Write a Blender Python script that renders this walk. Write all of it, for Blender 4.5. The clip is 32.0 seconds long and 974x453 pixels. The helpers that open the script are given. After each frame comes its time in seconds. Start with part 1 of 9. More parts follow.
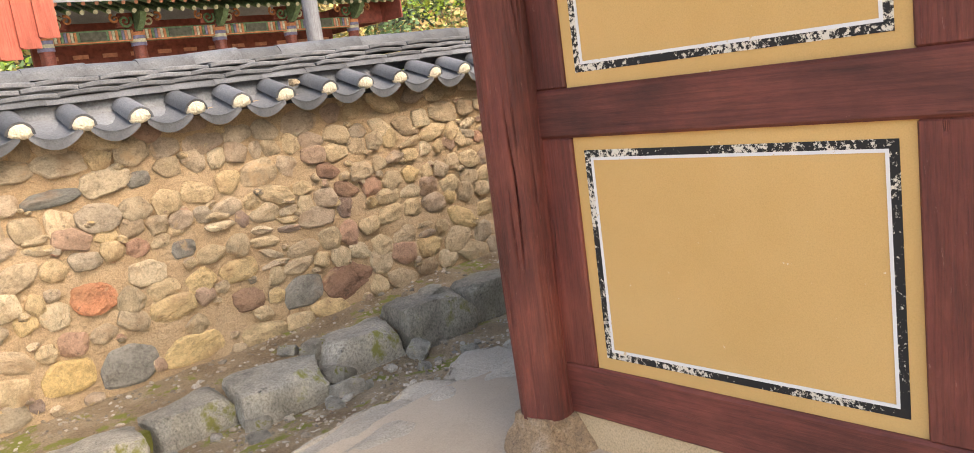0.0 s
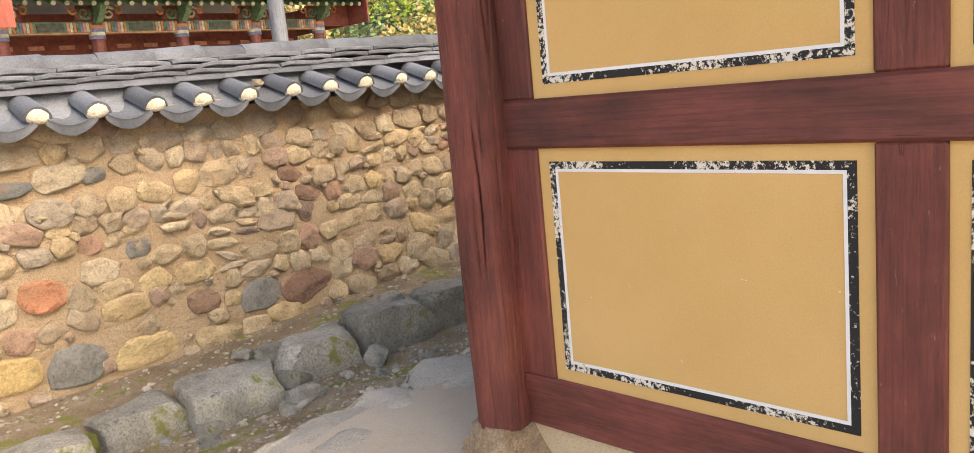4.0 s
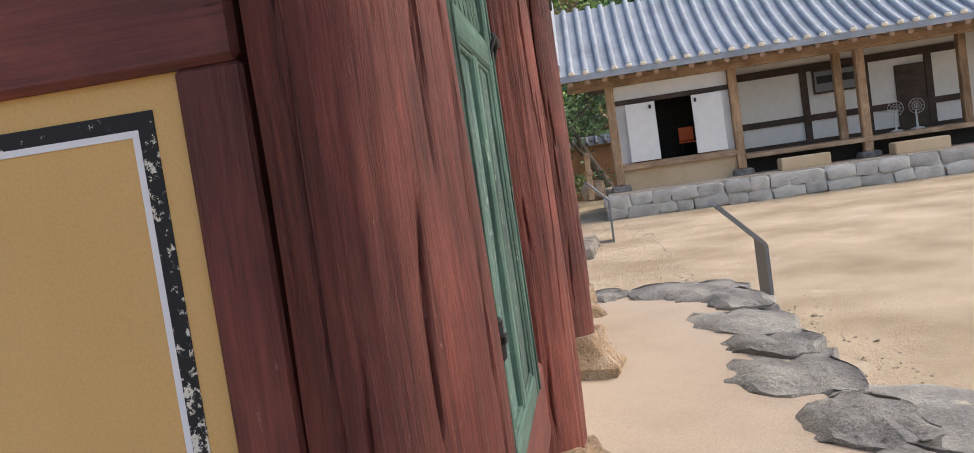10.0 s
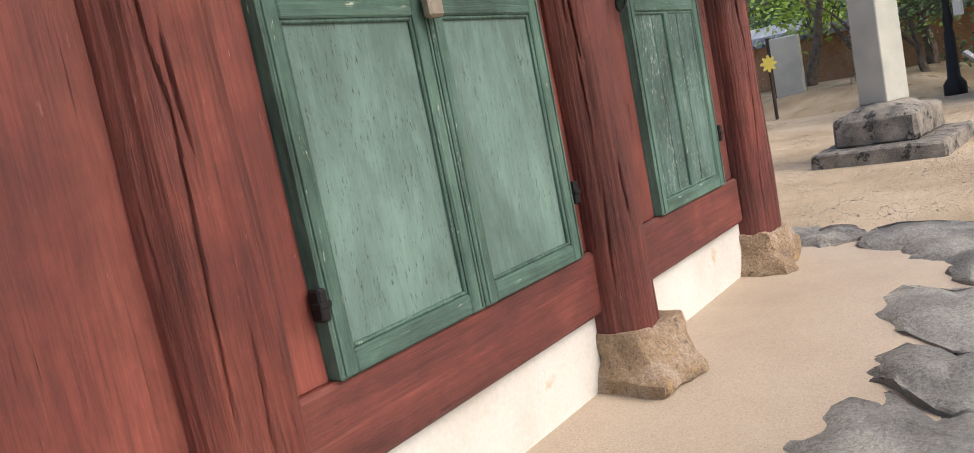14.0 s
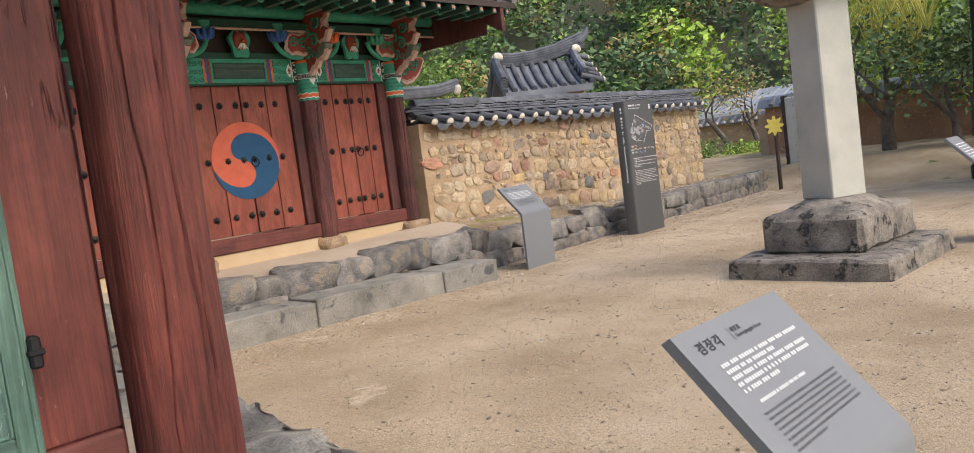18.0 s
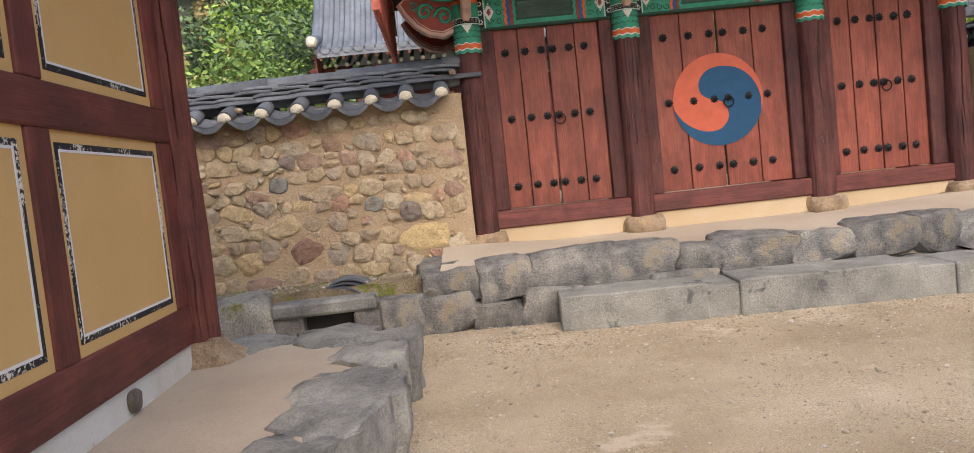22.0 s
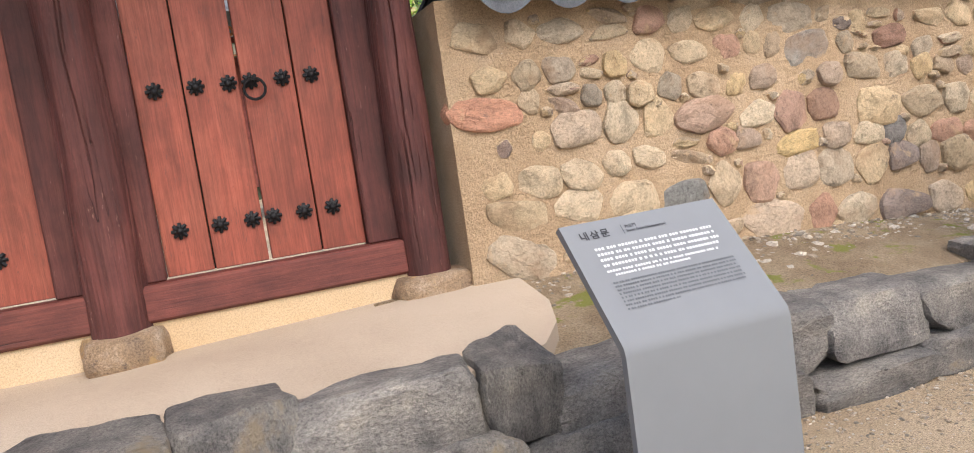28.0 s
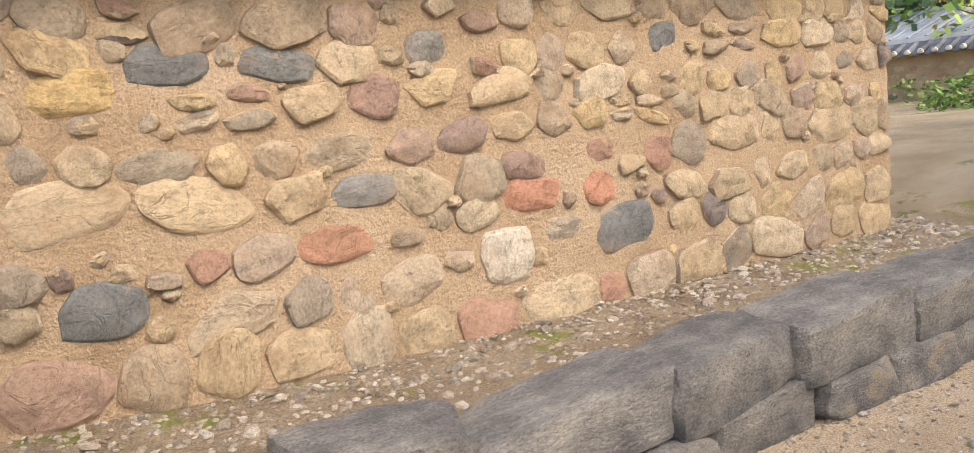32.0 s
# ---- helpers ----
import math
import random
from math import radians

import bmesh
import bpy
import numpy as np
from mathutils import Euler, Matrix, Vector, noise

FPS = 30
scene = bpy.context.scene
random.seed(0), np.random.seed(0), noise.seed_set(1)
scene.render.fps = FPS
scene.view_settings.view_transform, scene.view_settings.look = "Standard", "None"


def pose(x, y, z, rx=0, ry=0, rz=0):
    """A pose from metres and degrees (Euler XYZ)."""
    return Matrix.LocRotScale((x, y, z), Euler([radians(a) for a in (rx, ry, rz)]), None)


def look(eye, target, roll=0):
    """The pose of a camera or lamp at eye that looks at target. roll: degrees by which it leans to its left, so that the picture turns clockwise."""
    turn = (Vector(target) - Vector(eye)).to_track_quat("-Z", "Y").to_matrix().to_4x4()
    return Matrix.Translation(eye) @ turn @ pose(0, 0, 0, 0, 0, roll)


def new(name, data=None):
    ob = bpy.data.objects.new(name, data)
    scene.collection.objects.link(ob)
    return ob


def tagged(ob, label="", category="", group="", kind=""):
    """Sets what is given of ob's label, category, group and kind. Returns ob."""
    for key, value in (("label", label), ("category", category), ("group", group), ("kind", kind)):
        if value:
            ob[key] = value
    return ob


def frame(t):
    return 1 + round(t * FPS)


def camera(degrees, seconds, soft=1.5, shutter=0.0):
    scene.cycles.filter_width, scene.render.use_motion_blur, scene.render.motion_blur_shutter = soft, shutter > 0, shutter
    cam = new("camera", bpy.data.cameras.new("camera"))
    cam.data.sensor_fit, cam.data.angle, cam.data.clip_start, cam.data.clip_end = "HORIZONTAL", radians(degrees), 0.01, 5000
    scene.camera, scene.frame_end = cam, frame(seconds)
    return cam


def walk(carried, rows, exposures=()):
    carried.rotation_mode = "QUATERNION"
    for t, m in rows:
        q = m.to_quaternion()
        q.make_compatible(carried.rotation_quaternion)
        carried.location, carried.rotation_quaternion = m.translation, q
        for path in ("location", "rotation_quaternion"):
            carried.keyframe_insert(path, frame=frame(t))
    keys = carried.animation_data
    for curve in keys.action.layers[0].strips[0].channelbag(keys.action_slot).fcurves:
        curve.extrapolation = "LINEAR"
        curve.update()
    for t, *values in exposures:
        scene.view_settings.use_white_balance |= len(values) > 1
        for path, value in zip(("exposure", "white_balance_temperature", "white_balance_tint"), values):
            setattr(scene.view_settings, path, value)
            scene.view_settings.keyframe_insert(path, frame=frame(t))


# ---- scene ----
cam = camera(62.6, 32.0, 0.85)
PATH = [
    (0, (-0.124, -0.186, 2.093), (1.184, 1.286, 1.739), -7.8),
    (0.5, (-0.104, -0.191, 2.087), (1.205, 1.279, 1.732), -7.6),
    (1, (-0.095, -0.191, 2.088), (1.225, 1.269, 1.738), -7.5),
    (1.5, (-0.109, -0.18, 2.088), (1.221, 1.271, 1.732), -7.0),
    (2, (-0.104, -0.17, 2.076), (1.262, 1.245, 1.713), -6.7),
    (2.5, (-0.072, -0.209, 2.079), (1.313, 1.187, 1.716), -6.7),
    (4.5, (-0.14, -0.16, 2.097), (1.244, 1.244, 1.76), -5.3),
    (5, (-0.134, -0.154, 2.089), (1.275, 1.232, 1.784), -5.7),
    (5.5, (-0.074, -0.209, 2.096), (1.395, 1.117, 1.812), -6.3),
    (6, (-0.066, -0.268, 2.103), (1.46, 1.003, 1.867), -6.6),
    (6.5, (-0.051, -0.334, 2.136), (1.544, 0.856, 1.945), -7.0),
    (7, (0.045, -0.499, 2.122), (1.722, 0.576, 1.944), -7.1),
    (7.5, (0.183, -0.601, 2.036), (1.943, 0.336, 1.876), -6.9),
    (8, (0.392, -0.725, 2.073), (2.175, 0.155, 1.869), -8.0),
    (8.5, (0.482, -0.926, 2.08), (2.27, -0.055, 1.867), -10.7),
    (9, (0.573, -1.203, 1.979), (2.403, -0.428, 1.756), -14.0),
    (9.5, (0.86, -1.398, 1.779), (2.794, -0.985, 1.482), -9.1),
    (10, (1.115, -1.397, 1.571), (3.094, -1.135, 1.444), -8.3),
    (10.5, (1.207, -1.538, 1.588), (3.121, -0.976, 1.445), -7.1),
    (11, (1.38, -1.781, 1.538), (3.145, -0.858, 1.348), -7.2),
    (11.5, (1.553, -2.105, 1.619), (3.264, -1.094, 1.395), -7.5),
    (12, (1.671, -2.456, 1.602), (3.356, -1.399, 1.395), -6.4),
    (12.5, (2.008, -2.745, 1.562), (3.669, -1.66, 1.309), -6.8),
    (13, (2.215, -2.801, 1.528), (3.835, -1.662, 1.251), -8.1),
    (13.5, (2.457, -2.785, 1.544), (4.027, -1.575, 1.28), -10.1),
    (14, (2.846, -2.714, 1.513), (4.417, -1.503, 1.255), -11.3),
    (14.5, (3.364, -2.742, 1.523), (4.993, -1.608, 1.274), -10.2),
    (15, (3.797, -2.863, 1.493), (5.469, -1.786, 1.278), -9.2),
    (15.5, (4.267, -2.934, 1.468), (5.97, -1.896, 1.31), -9.7),
    (17.5, (5.767, -3.316, 1.503), (7.295, -2.034, 1.351), -7.4),
    (18, (6.198, -3.433, 1.55), (7.683, -2.102, 1.39), -7.4),
    (18.5, (6.63, -3.508, 1.499), (8.095, -2.158, 1.318), -6.7),
    (19, (7.109, -3.492, 1.497), (8.478, -2.046, 1.303), -6.6),
    (19.5, (7.445, -3.445, 1.517), (8.683, -1.884, 1.339), -6.8),
    (20, (7.8, -3.429, 1.482), (8.887, -1.756, 1.346), -7.1),
    (20.5, (8.17, -3.238, 1.453), (9.039, -1.439, 1.364), -7.3),
    (21, (8.361, -3.086, 1.441), (8.932, -1.171, 1.361), -7.0),
    (21.5, (8.629, -2.996, 1.457), (8.906, -1.017, 1.367), -6.6),
    (22, (8.871, -2.866, 1.428), (8.98, -0.873, 1.296), -6.0),
    (22.5, (9.218, -2.58, 1.411), (9.394, -0.594, 1.255), -5.9),
    (23, (9.679, -2.369, 1.461), (10.08, -0.417, 1.294), -6.3),
    (23.5, (10.185, -2.052, 1.485), (10.817, -0.163, 1.302), -6.9),
    (24, (10.721, -1.658, 1.488), (11.507, 0.17, 1.292), -7.5),
    (24.5, (11.14, -1.394, 1.469), (11.965, 0.415, 1.254), -7.5),
    (25, (11.534, -1.035, 1.449), (12.319, 0.786, 1.189), -6.8),
    (25.5, (11.901, -0.642, 1.465), (12.581, 1.216, 1.169), -6.7),
    (27.5, (13.059, 0.926, 1.499), (13.484, 2.866, 1.262), -7.0),
    (28, (13.551, 1.309, 1.508), (14.191, 3.191, 1.287), -8.2),
    (28.5, (14.162, 1.562, 1.528), (15.057, 3.34, 1.336), -8.6),
    (29, (14.752, 1.716, 1.542), (15.737, 3.45, 1.385), -8.9),
    (29.5, (15.422, 1.926, 1.539), (16.534, 3.581, 1.38), -9.1),
    (30, (16.126, 1.92, 1.518), (17.316, 3.521, 1.381), -9.0),
    (30.5, (16.86, 1.982, 1.485), (18.074, 3.568, 1.381), -8.4),
    (31, (17.604, 2.072, 1.482), (18.757, 3.697, 1.315), -6.4),
    (31.5, (18.298, 2.146, 1.453), (19.38, 3.808, 1.192), -5.8),
    (32, (19.02, 2.191, 1.506), (20.017, 3.901, 1.219), -5.7),
]
walk(cam, [(t, look(eye, target, roll)) for t, eye, target, roll in PATH],
     [(0, 1.9, 7900, 10), (6, 1.9, 7700, 10), (8, 1.8, 7300, 10), (9, 1.55, 7000, 10), (10, 1.05, 6700, 10), (12, 0.95, 6400, 10), (15, 1.05, 6800, 10), (17.5, 0.95, 6700, 10), (20, 0.85, 6700, 10), (21, 0.87, 6600, 10), (22, 1.03, 6500, 10), (25, 1.15, 6000, 10), (28, 1.25, 6400, 10), (32, 1.4, 6800, 10)])


# ---- light ----
world = bpy.data.worlds.new("sky_world")
scene.world = world
world.use_nodes = True
_wn = world.node_tree
_sky = _wn.nodes.new("ShaderNodeTexSky")
_sky.sky_type, _sky.sun_disc = "NISHITA", False
SUN_EL, SUN_AZ = 47.0, 172.0
_sky.sun_elevation, _sky.sun_rotation = radians(SUN_EL), radians(SUN_AZ)
_sky.air_density, _sky.dust_density = 1.0, 3.0
_wn.links.new(_sky.outputs[0], _wn.nodes["Background"].inputs[0])
_wn.nodes["Background"].inputs[1].default_value = 0.15
_sun = bpy.data.lights.new("sun", "SUN")
_sun.energy, _sun.angle, _sun.color = 0.62, radians(44.0), (1.0, 0.93, 0.82)
_sd = Vector((math.sin(radians(SUN_AZ)) * math.cos(radians(SUN_EL)), math.cos(radians(SUN_AZ)) * math.cos(radians(SUN_EL)), math.sin(radians(SUN_EL))))
new("sun", _sun).matrix_world = look(_sd * 60, (0, 0, 0))


# ---- helpers for building ----
def world_of(ob):
    m = ob.matrix_basis.copy()
    while ob.parent:
        m = ob.parent.matrix_basis @ ob.matrix_parent_inverse @ m
        ob = ob.parent
    return m


def mesh_of(name, bm, mat, smooth=None):
    me = bpy.data.meshes.new(name)
    bmesh.ops.recalc_face_normals(bm, faces=bm.faces)
    bm.to_mesh(me)
    bm.free()
    for m in mat if isinstance(mat, (list, tuple)) else [mat]:
        me.materials.append(m)
    if smooth is not None:
        for p in me.polygons:
            p.use_smooth = True
        if smooth < 180:
            me.set_sharp_from_angle(angle=radians(smooth))
    return me


def under(ob, parent, m=None):
    ob.parent = parent
    ob.matrix_parent_inverse = world_of(parent).inverted()
    if m is not None:
        ob.matrix_basis = m
    return ob


def part(name, bm, mat, parent, label="", smooth=None):
    """One bmesh, in world places, as one mesh object under a thing or a part."""
    ob = new(name, mesh_of(name, bm, mat, smooth))
    under(ob, parent)
    return tagged(ob, label) if label else ob


def part_each(name, bm, mat, parent, smooth=None):
    """Every separate shape of a bmesh as a part of its own."""
    bm.verts.ensure_lookup_table()
    done = set()
    for v0 in bm.verts:
        if v0 in done:
            continue
        isle, todo = [], [v0]
        done.add(v0)
        while todo:
            v = todo.pop()
            isle.append(v)
            for e in v.link_edges:
                w = e.other_vert(v)
                if w not in done:
                    done.add(w)
                    todo.append(w)
        one = bmesh.new()
        at = {v: one.verts.new(v.co) for v in isle}
        for f in {f for v in isle for f in v.link_faces}:
            one.faces.new([at[v] for v in f.verts])
        part(name, one, mat, parent, "", smooth)
    bm.free()


def piece(name, me, parent, m):
    return under(new(name, me), parent, m)


def thing(name, at, label, category, group=""):
    ob = new(name)
    ob.empty_display_size = 0.1
    ob.location = at
    return tagged(ob, label, category, group)


def structure(name, bm, mat, label, category, smooth=None):
    ob = new(name, mesh_of(name, bm, mat, smooth))
    return tagged(ob, label, category, "", "structure")


def box(bm, x0, x1, y0, y1, z0, z1, bevel=0.0, m=None):
    r = bmesh.ops.create_cube(bm, size=1.0)
    vs = r["verts"]
    for v in vs:
        v.co = Vector((x0 + (v.co.x + 0.5) * (x1 - x0), y0 + (v.co.y + 0.5) * (y1 - y0), z0 + (v.co.z + 0.5) * (z1 - z0)))
    if bevel:
        es = list({e for v in vs for e in v.link_edges})
        g = bmesh.ops.bevel(bm, geom=es, offset=bevel, segments=1, affect="EDGES")
        vs = list({v for f in g["faces"] for v in f.verts} | {v for v in vs if v.is_valid})
    if m is not None:
        bmesh.ops.transform(bm, matrix=m, verts=vs)
    return vs


def boxed(*a, **k):
    bm = bmesh.new()
    box(bm, *a, **k)
    return bm


def prism(bm, pts, y0, y1, m=None):
    """A flat outline of (x, z) pushed from y0 to y1."""
    a = [bm.verts.new((x, y0, z)) for x, z in pts]
    b = [bm.verts.new((x, y1, z)) for x, z in pts]
    n = len(pts)
    bm.faces.new(a)
    bm.faces.new(b[::-1])
    for i in range(n):
        bm.faces.new((a[i], b[i], b[(i + 1) % n], a[(i + 1) % n]))
    if m is not None:
        bmesh.ops.transform(bm, matrix=m, verts=a + b)
    return a + b


def tube(bm, pts, radii, segs=8, cap=True):
    """A round bar along points, with a radius at each."""
    rings, up = [], Vector((0.13, 0.31, 0.94))
    pts = [Vector(p) for p in pts]
    for i, p in enumerate(pts):
        d = (pts[min(i + 1, len(pts) - 1)] - pts[max(i - 1, 0)]).normalized()
        if abs(d.dot(up)) > 0.98:
            s = d.cross(Vector((1, 0, 0))).normalized()
        else:
            s = d.cross(up).normalized()
        t = d.cross(s)
        r = radii[i] if isinstance(radii, (list, tuple)) else radii
        rings.append([bm.verts.new(p + r * (math.cos(a) * s + math.sin(a) * t)) for a in (2 * math.pi * k / segs for k in range(segs))])
    for r0, r1 in zip(rings, rings[1:]):
        for k in range(segs):
            bm.faces.new((r0[k], r0[(k + 1) % segs], r1[(k + 1) % segs], r1[k]))
    if cap:
        bm.faces.new(rings[0][::-1])
        bm.faces.new(rings[-1])
    return rings


def lathe(bm, x, y, prof, segs=16, wob=0.0, seed=0):
    """A turned shape about an upright axis: prof of (radius, z)."""
    rings = []
    for r, z in prof:
        ring = []
        for k in range(segs):
            a = 2 * math.pi * k / segs
            rr = r + wob * noise.noise(Vector((math.cos(a) * 1.3 + seed, math.sin(a) * 1.3, z * 1.1)))
            ring.append(bm.verts.new((x + rr * math.cos(a), y + rr * math.sin(a), z)))
        rings.append(ring)
    for r0, r1 in zip(rings, rings[1:]):
        for k in range(segs):
            bm.faces.new((r0[k], r0[(k + 1) % segs], r1[(k + 1) % segs], r1[k]))
    bm.faces.new(rings[0][::-1])
    bm.faces.new(rings[-1])


def stone_bm(seed, sx=1.0, sy=1.0, sz=1.0, square=0.5, rough=0.12, cuts=2):
    """A field stone about the origin, sizes given; square: 0 round, 1 blocky."""
    bm = bmesh.new()
    bmesh.ops.create_cube(bm, size=2.0)
    bmesh.ops.subdivide_edges(bm, edges=bm.edges[:], cuts=cuts, use_grid_fill=True)
    o = Vector((seed * 7.31, seed * 3.17, seed * 1.7))
    for v in bm.verts:
        c = v.co.copy()
        ball = c.normalized()
        p = ball.lerp(c * 0.9, square)
        p *= 1 + rough * 1.6 * noise.noise(p * 0.8 + o) + rough * 0.7 * noise.noise(p * 2.3 + o)
        v.co = Vector((p.x * sx / 2, p.y * sy / 2, p.z * sz / 2))
    return bm


# ---- materials ----
def nodes_of(name):
    m = bpy.data.materials.new(name)
    m.use_nodes = True
    t = m.node_tree
    return m, t, t.nodes["Principled BSDF"]


class N:
    """Small wrapper that adds nodes and links."""

    def __init__(self, t):
        self.t = t
        self.co = t.nodes.new("ShaderNodeTexCoord").outputs["Object"]

    def node(self, kind, **k):
        n = self.t.nodes.new(kind)
        for a, v in k.items():
            n.inputs[a.replace("_", " ")].default_value = v
        return n

    def link(self, a, b):
        self.t.links.new(a, b)
        return b

    def mapped(self, scale=(1, 1, 1), rot=(0, 0, 0), src=None):
        n = self.t.nodes.new("ShaderNodeMapping")
        n.inputs["Scale"].default_value, n.inputs["Rotation"].default_value = scale, rot
        self.link(src or self.co, n.inputs["Vector"])
        return n.outputs[0]

    def noise(self, scale, detail=6, rough=0.6, vec=None, distort=0.0):
        n = self.node("ShaderNodeTexNoise", Scale=scale, Detail=detail, Roughness=rough, Distortion=distort)
        self.link(vec or self.co, n.inputs["Vector"])
        return n.outputs["Fac"]

    def voronoi(self, scale, vec=None, out="Distance", feature="F1"):
        n = self.node("ShaderNodeTexVoronoi", Scale=scale)
        n.feature = feature
        self.link(vec or self.co, n.inputs["Vector"])
        return n.outputs[out]

    def ramp(self, fac, stops, interp="LINEAR"):
        n = self.t.nodes.new("ShaderNodeValToRGB")
        r = n.color_ramp
        r.interpolation = interp
        while len(r.elements) < len(stops):
            r.elements.new(0.5)
        for e, (p, c) in zip(r.elements, stops):
            e.position = p
            e.color = (*c, 1) if isinstance(c, (tuple, list)) else (c, c, c, 1)
        self.link(fac, n.inputs[0])
        return n.outputs[0]

    def mix(self, fac, a, b, blend="MIX"):
        n = self.t.nodes.new("ShaderNodeMix")
        n.data_type, n.blend_type = "RGBA", blend
        for s, v in ((n.inputs[0], fac), (n.inputs[6], a), (n.inputs[7], b)):
            if isinstance(v, bpy.types.NodeSocket):
                self.link(v, s)
            elif isinstance(v, (tuple, list)):
                s.default_value = (*v, 1)
            else:
                s.default_value = v
        return n.outputs[2]

    def math(self, op, a, b=0.0, clamp=False):
        n = self.t.nodes.new("ShaderNodeMath")
        n.operation, n.use_clamp = op, clamp
        for s, v in zip(n.inputs, (a, b)):
            if isinstance(v, bpy.types.NodeSocket):
                self.link(v, s)
            else:
                s.default_value = v
        return n.outputs[0]

    def random(self):
        return self.t.nodes.new("ShaderNodeObjectInfo").outputs["Random"]

    def island(self):
        return self.t.nodes.new("ShaderNodeNewGeometry").outputs["Random Per Island"]

    def axis(self, which):
        n = self.t.nodes.new("ShaderNodeSeparateXYZ")
        self.link(self.co, n.inputs[0])
        return n.outputs[which]

    def bump(self, b, height, strength=0.5, dist=0.01):
        n = self.node("ShaderNodeBump", Strength=strength, Distance=dist)
        self.link(height, n.inputs["Height"])
        self.link(n.outputs[0], b.inputs["Normal"])


def earthy(name, cols, scale, grain, rough=0.9, bump=0.6, dist=0.01, spots=None, vary=0.0, coarse=None, speck=0.22):
    """Stone, soil and plaster: two scales of noise through a ramp of colours. spots: (colour, scale, threshold)."""
    m, t, b = nodes_of(name)
    n = N(t)
    big, fine = n.noise(scale, 5), n.noise(grain, 8, 0.7)
    fac = n.math("ADD", n.math("MULTIPLY", big, 0.75), n.math("MULTIPLY", fine, 0.25))
    k = len(cols)
    col = n.ramp(fac, [(0.33 + 0.34 * i / max(k - 1, 1), c) for i, c in enumerate(cols)])
    if speck:
        col = n.mix(1.0, col, n.ramp(n.noise(grain * 1.6, 4, 0.8), [(0.30, 1 - 1.6 * speck), (0.5, 1.0), (0.70, 1 + speck)]), "MULTIPLY")
    for c, s, th in spots or ():
        sp = n.ramp(n.noise(s, 6, 0.65), [(th, 0.0), (th + 0.06, 1.0)])
        col = n.mix(sp, col, c)
    if vary:
        v = n.ramp(n.random(), [(0, 1 - vary), (1, 1 + vary)])
        col = n.mix(1.0, col, v, "MULTIPLY")
    t.links.new(col, b.inputs["Base Color"])
    b.inputs["Roughness"].default_value = rough
    h = n.math("ADD", fine, n.math("MULTIPLY", n.noise(coarse or scale * 4, 6), 1.5))
    n.bump(b, h, bump, dist)
    return m


def stones_mat(name, stops, grain=26.0, bump=1.0, island=False, coat=(0.55, 0.385, 0.235)):
    """Field stones: one colour a stone, with mottling, grain and a film of mud in places."""
    m, t, b = nodes_of(name)
    n = N(t)
    rnd = n.island() if island else n.random()
    base = n.ramp(rnd, stops)
    sh = t.nodes.new("ShaderNodeVectorMath")
    sh.operation = "ADD"
    t.links.new(n.co, sh.inputs[0])
    t.links.new(n.math("MULTIPLY", rnd, 37.0), sh.inputs[1])
    n.co = sh.outputs[0]
    mott = n.noise(13.0, 8, 0.75)
    col = n.mix(1.0, base, n.ramp(mott, [(0.32, 0.62), (0.5, 1.0), (0.70, 1.22)]), "MULTIPLY")
    col = n.mix(1.0, col, n.ramp(n.noise(grain * 4, 5, 0.8), [(0.32, 0.76), (0.5, 1.0), (0.68, 1.16)]), "MULTIPLY")
    col = n.mix(n.ramp(n.noise(6.0, 4), [(0.54, 0.0), (0.72, 0.5)]), col, (0.34, 0.20, 0.11))
    col = n.mix(n.ramp(n.noise(grain * 1.3, 5, 0.7), [(0.62, 0.0), (0.68, 0.5)]), col, (0.09, 0.08, 0.07))
    if coat:
        col = n.mix(n.ramp(n.noise(7.0, 6, 0.7, None, 0.4), [(0.60, 0.0), (0.68, 0.75)]), col, coat)
    t.links.new(col, b.inputs["Base Color"])
    b.inputs["Roughness"].default_value = 0.92
    crack = n.ramp(n.noise(9.0, 5, 0.6, None, 0.8), [(0.488, 1.0), (0.5, 0.0), (0.512, 1.0)])
    h = n.math("ADD", n.math("ADD", n.math("MULTIPLY", n.noise(grain, 10, 0.8), 1.4), n.math("MULTIPLY", n.voronoi(14.0), 0.9)), n.math("MULTIPLY", crack, 0.35))
    n.bump(b, h, bump, 0.015)
    return m


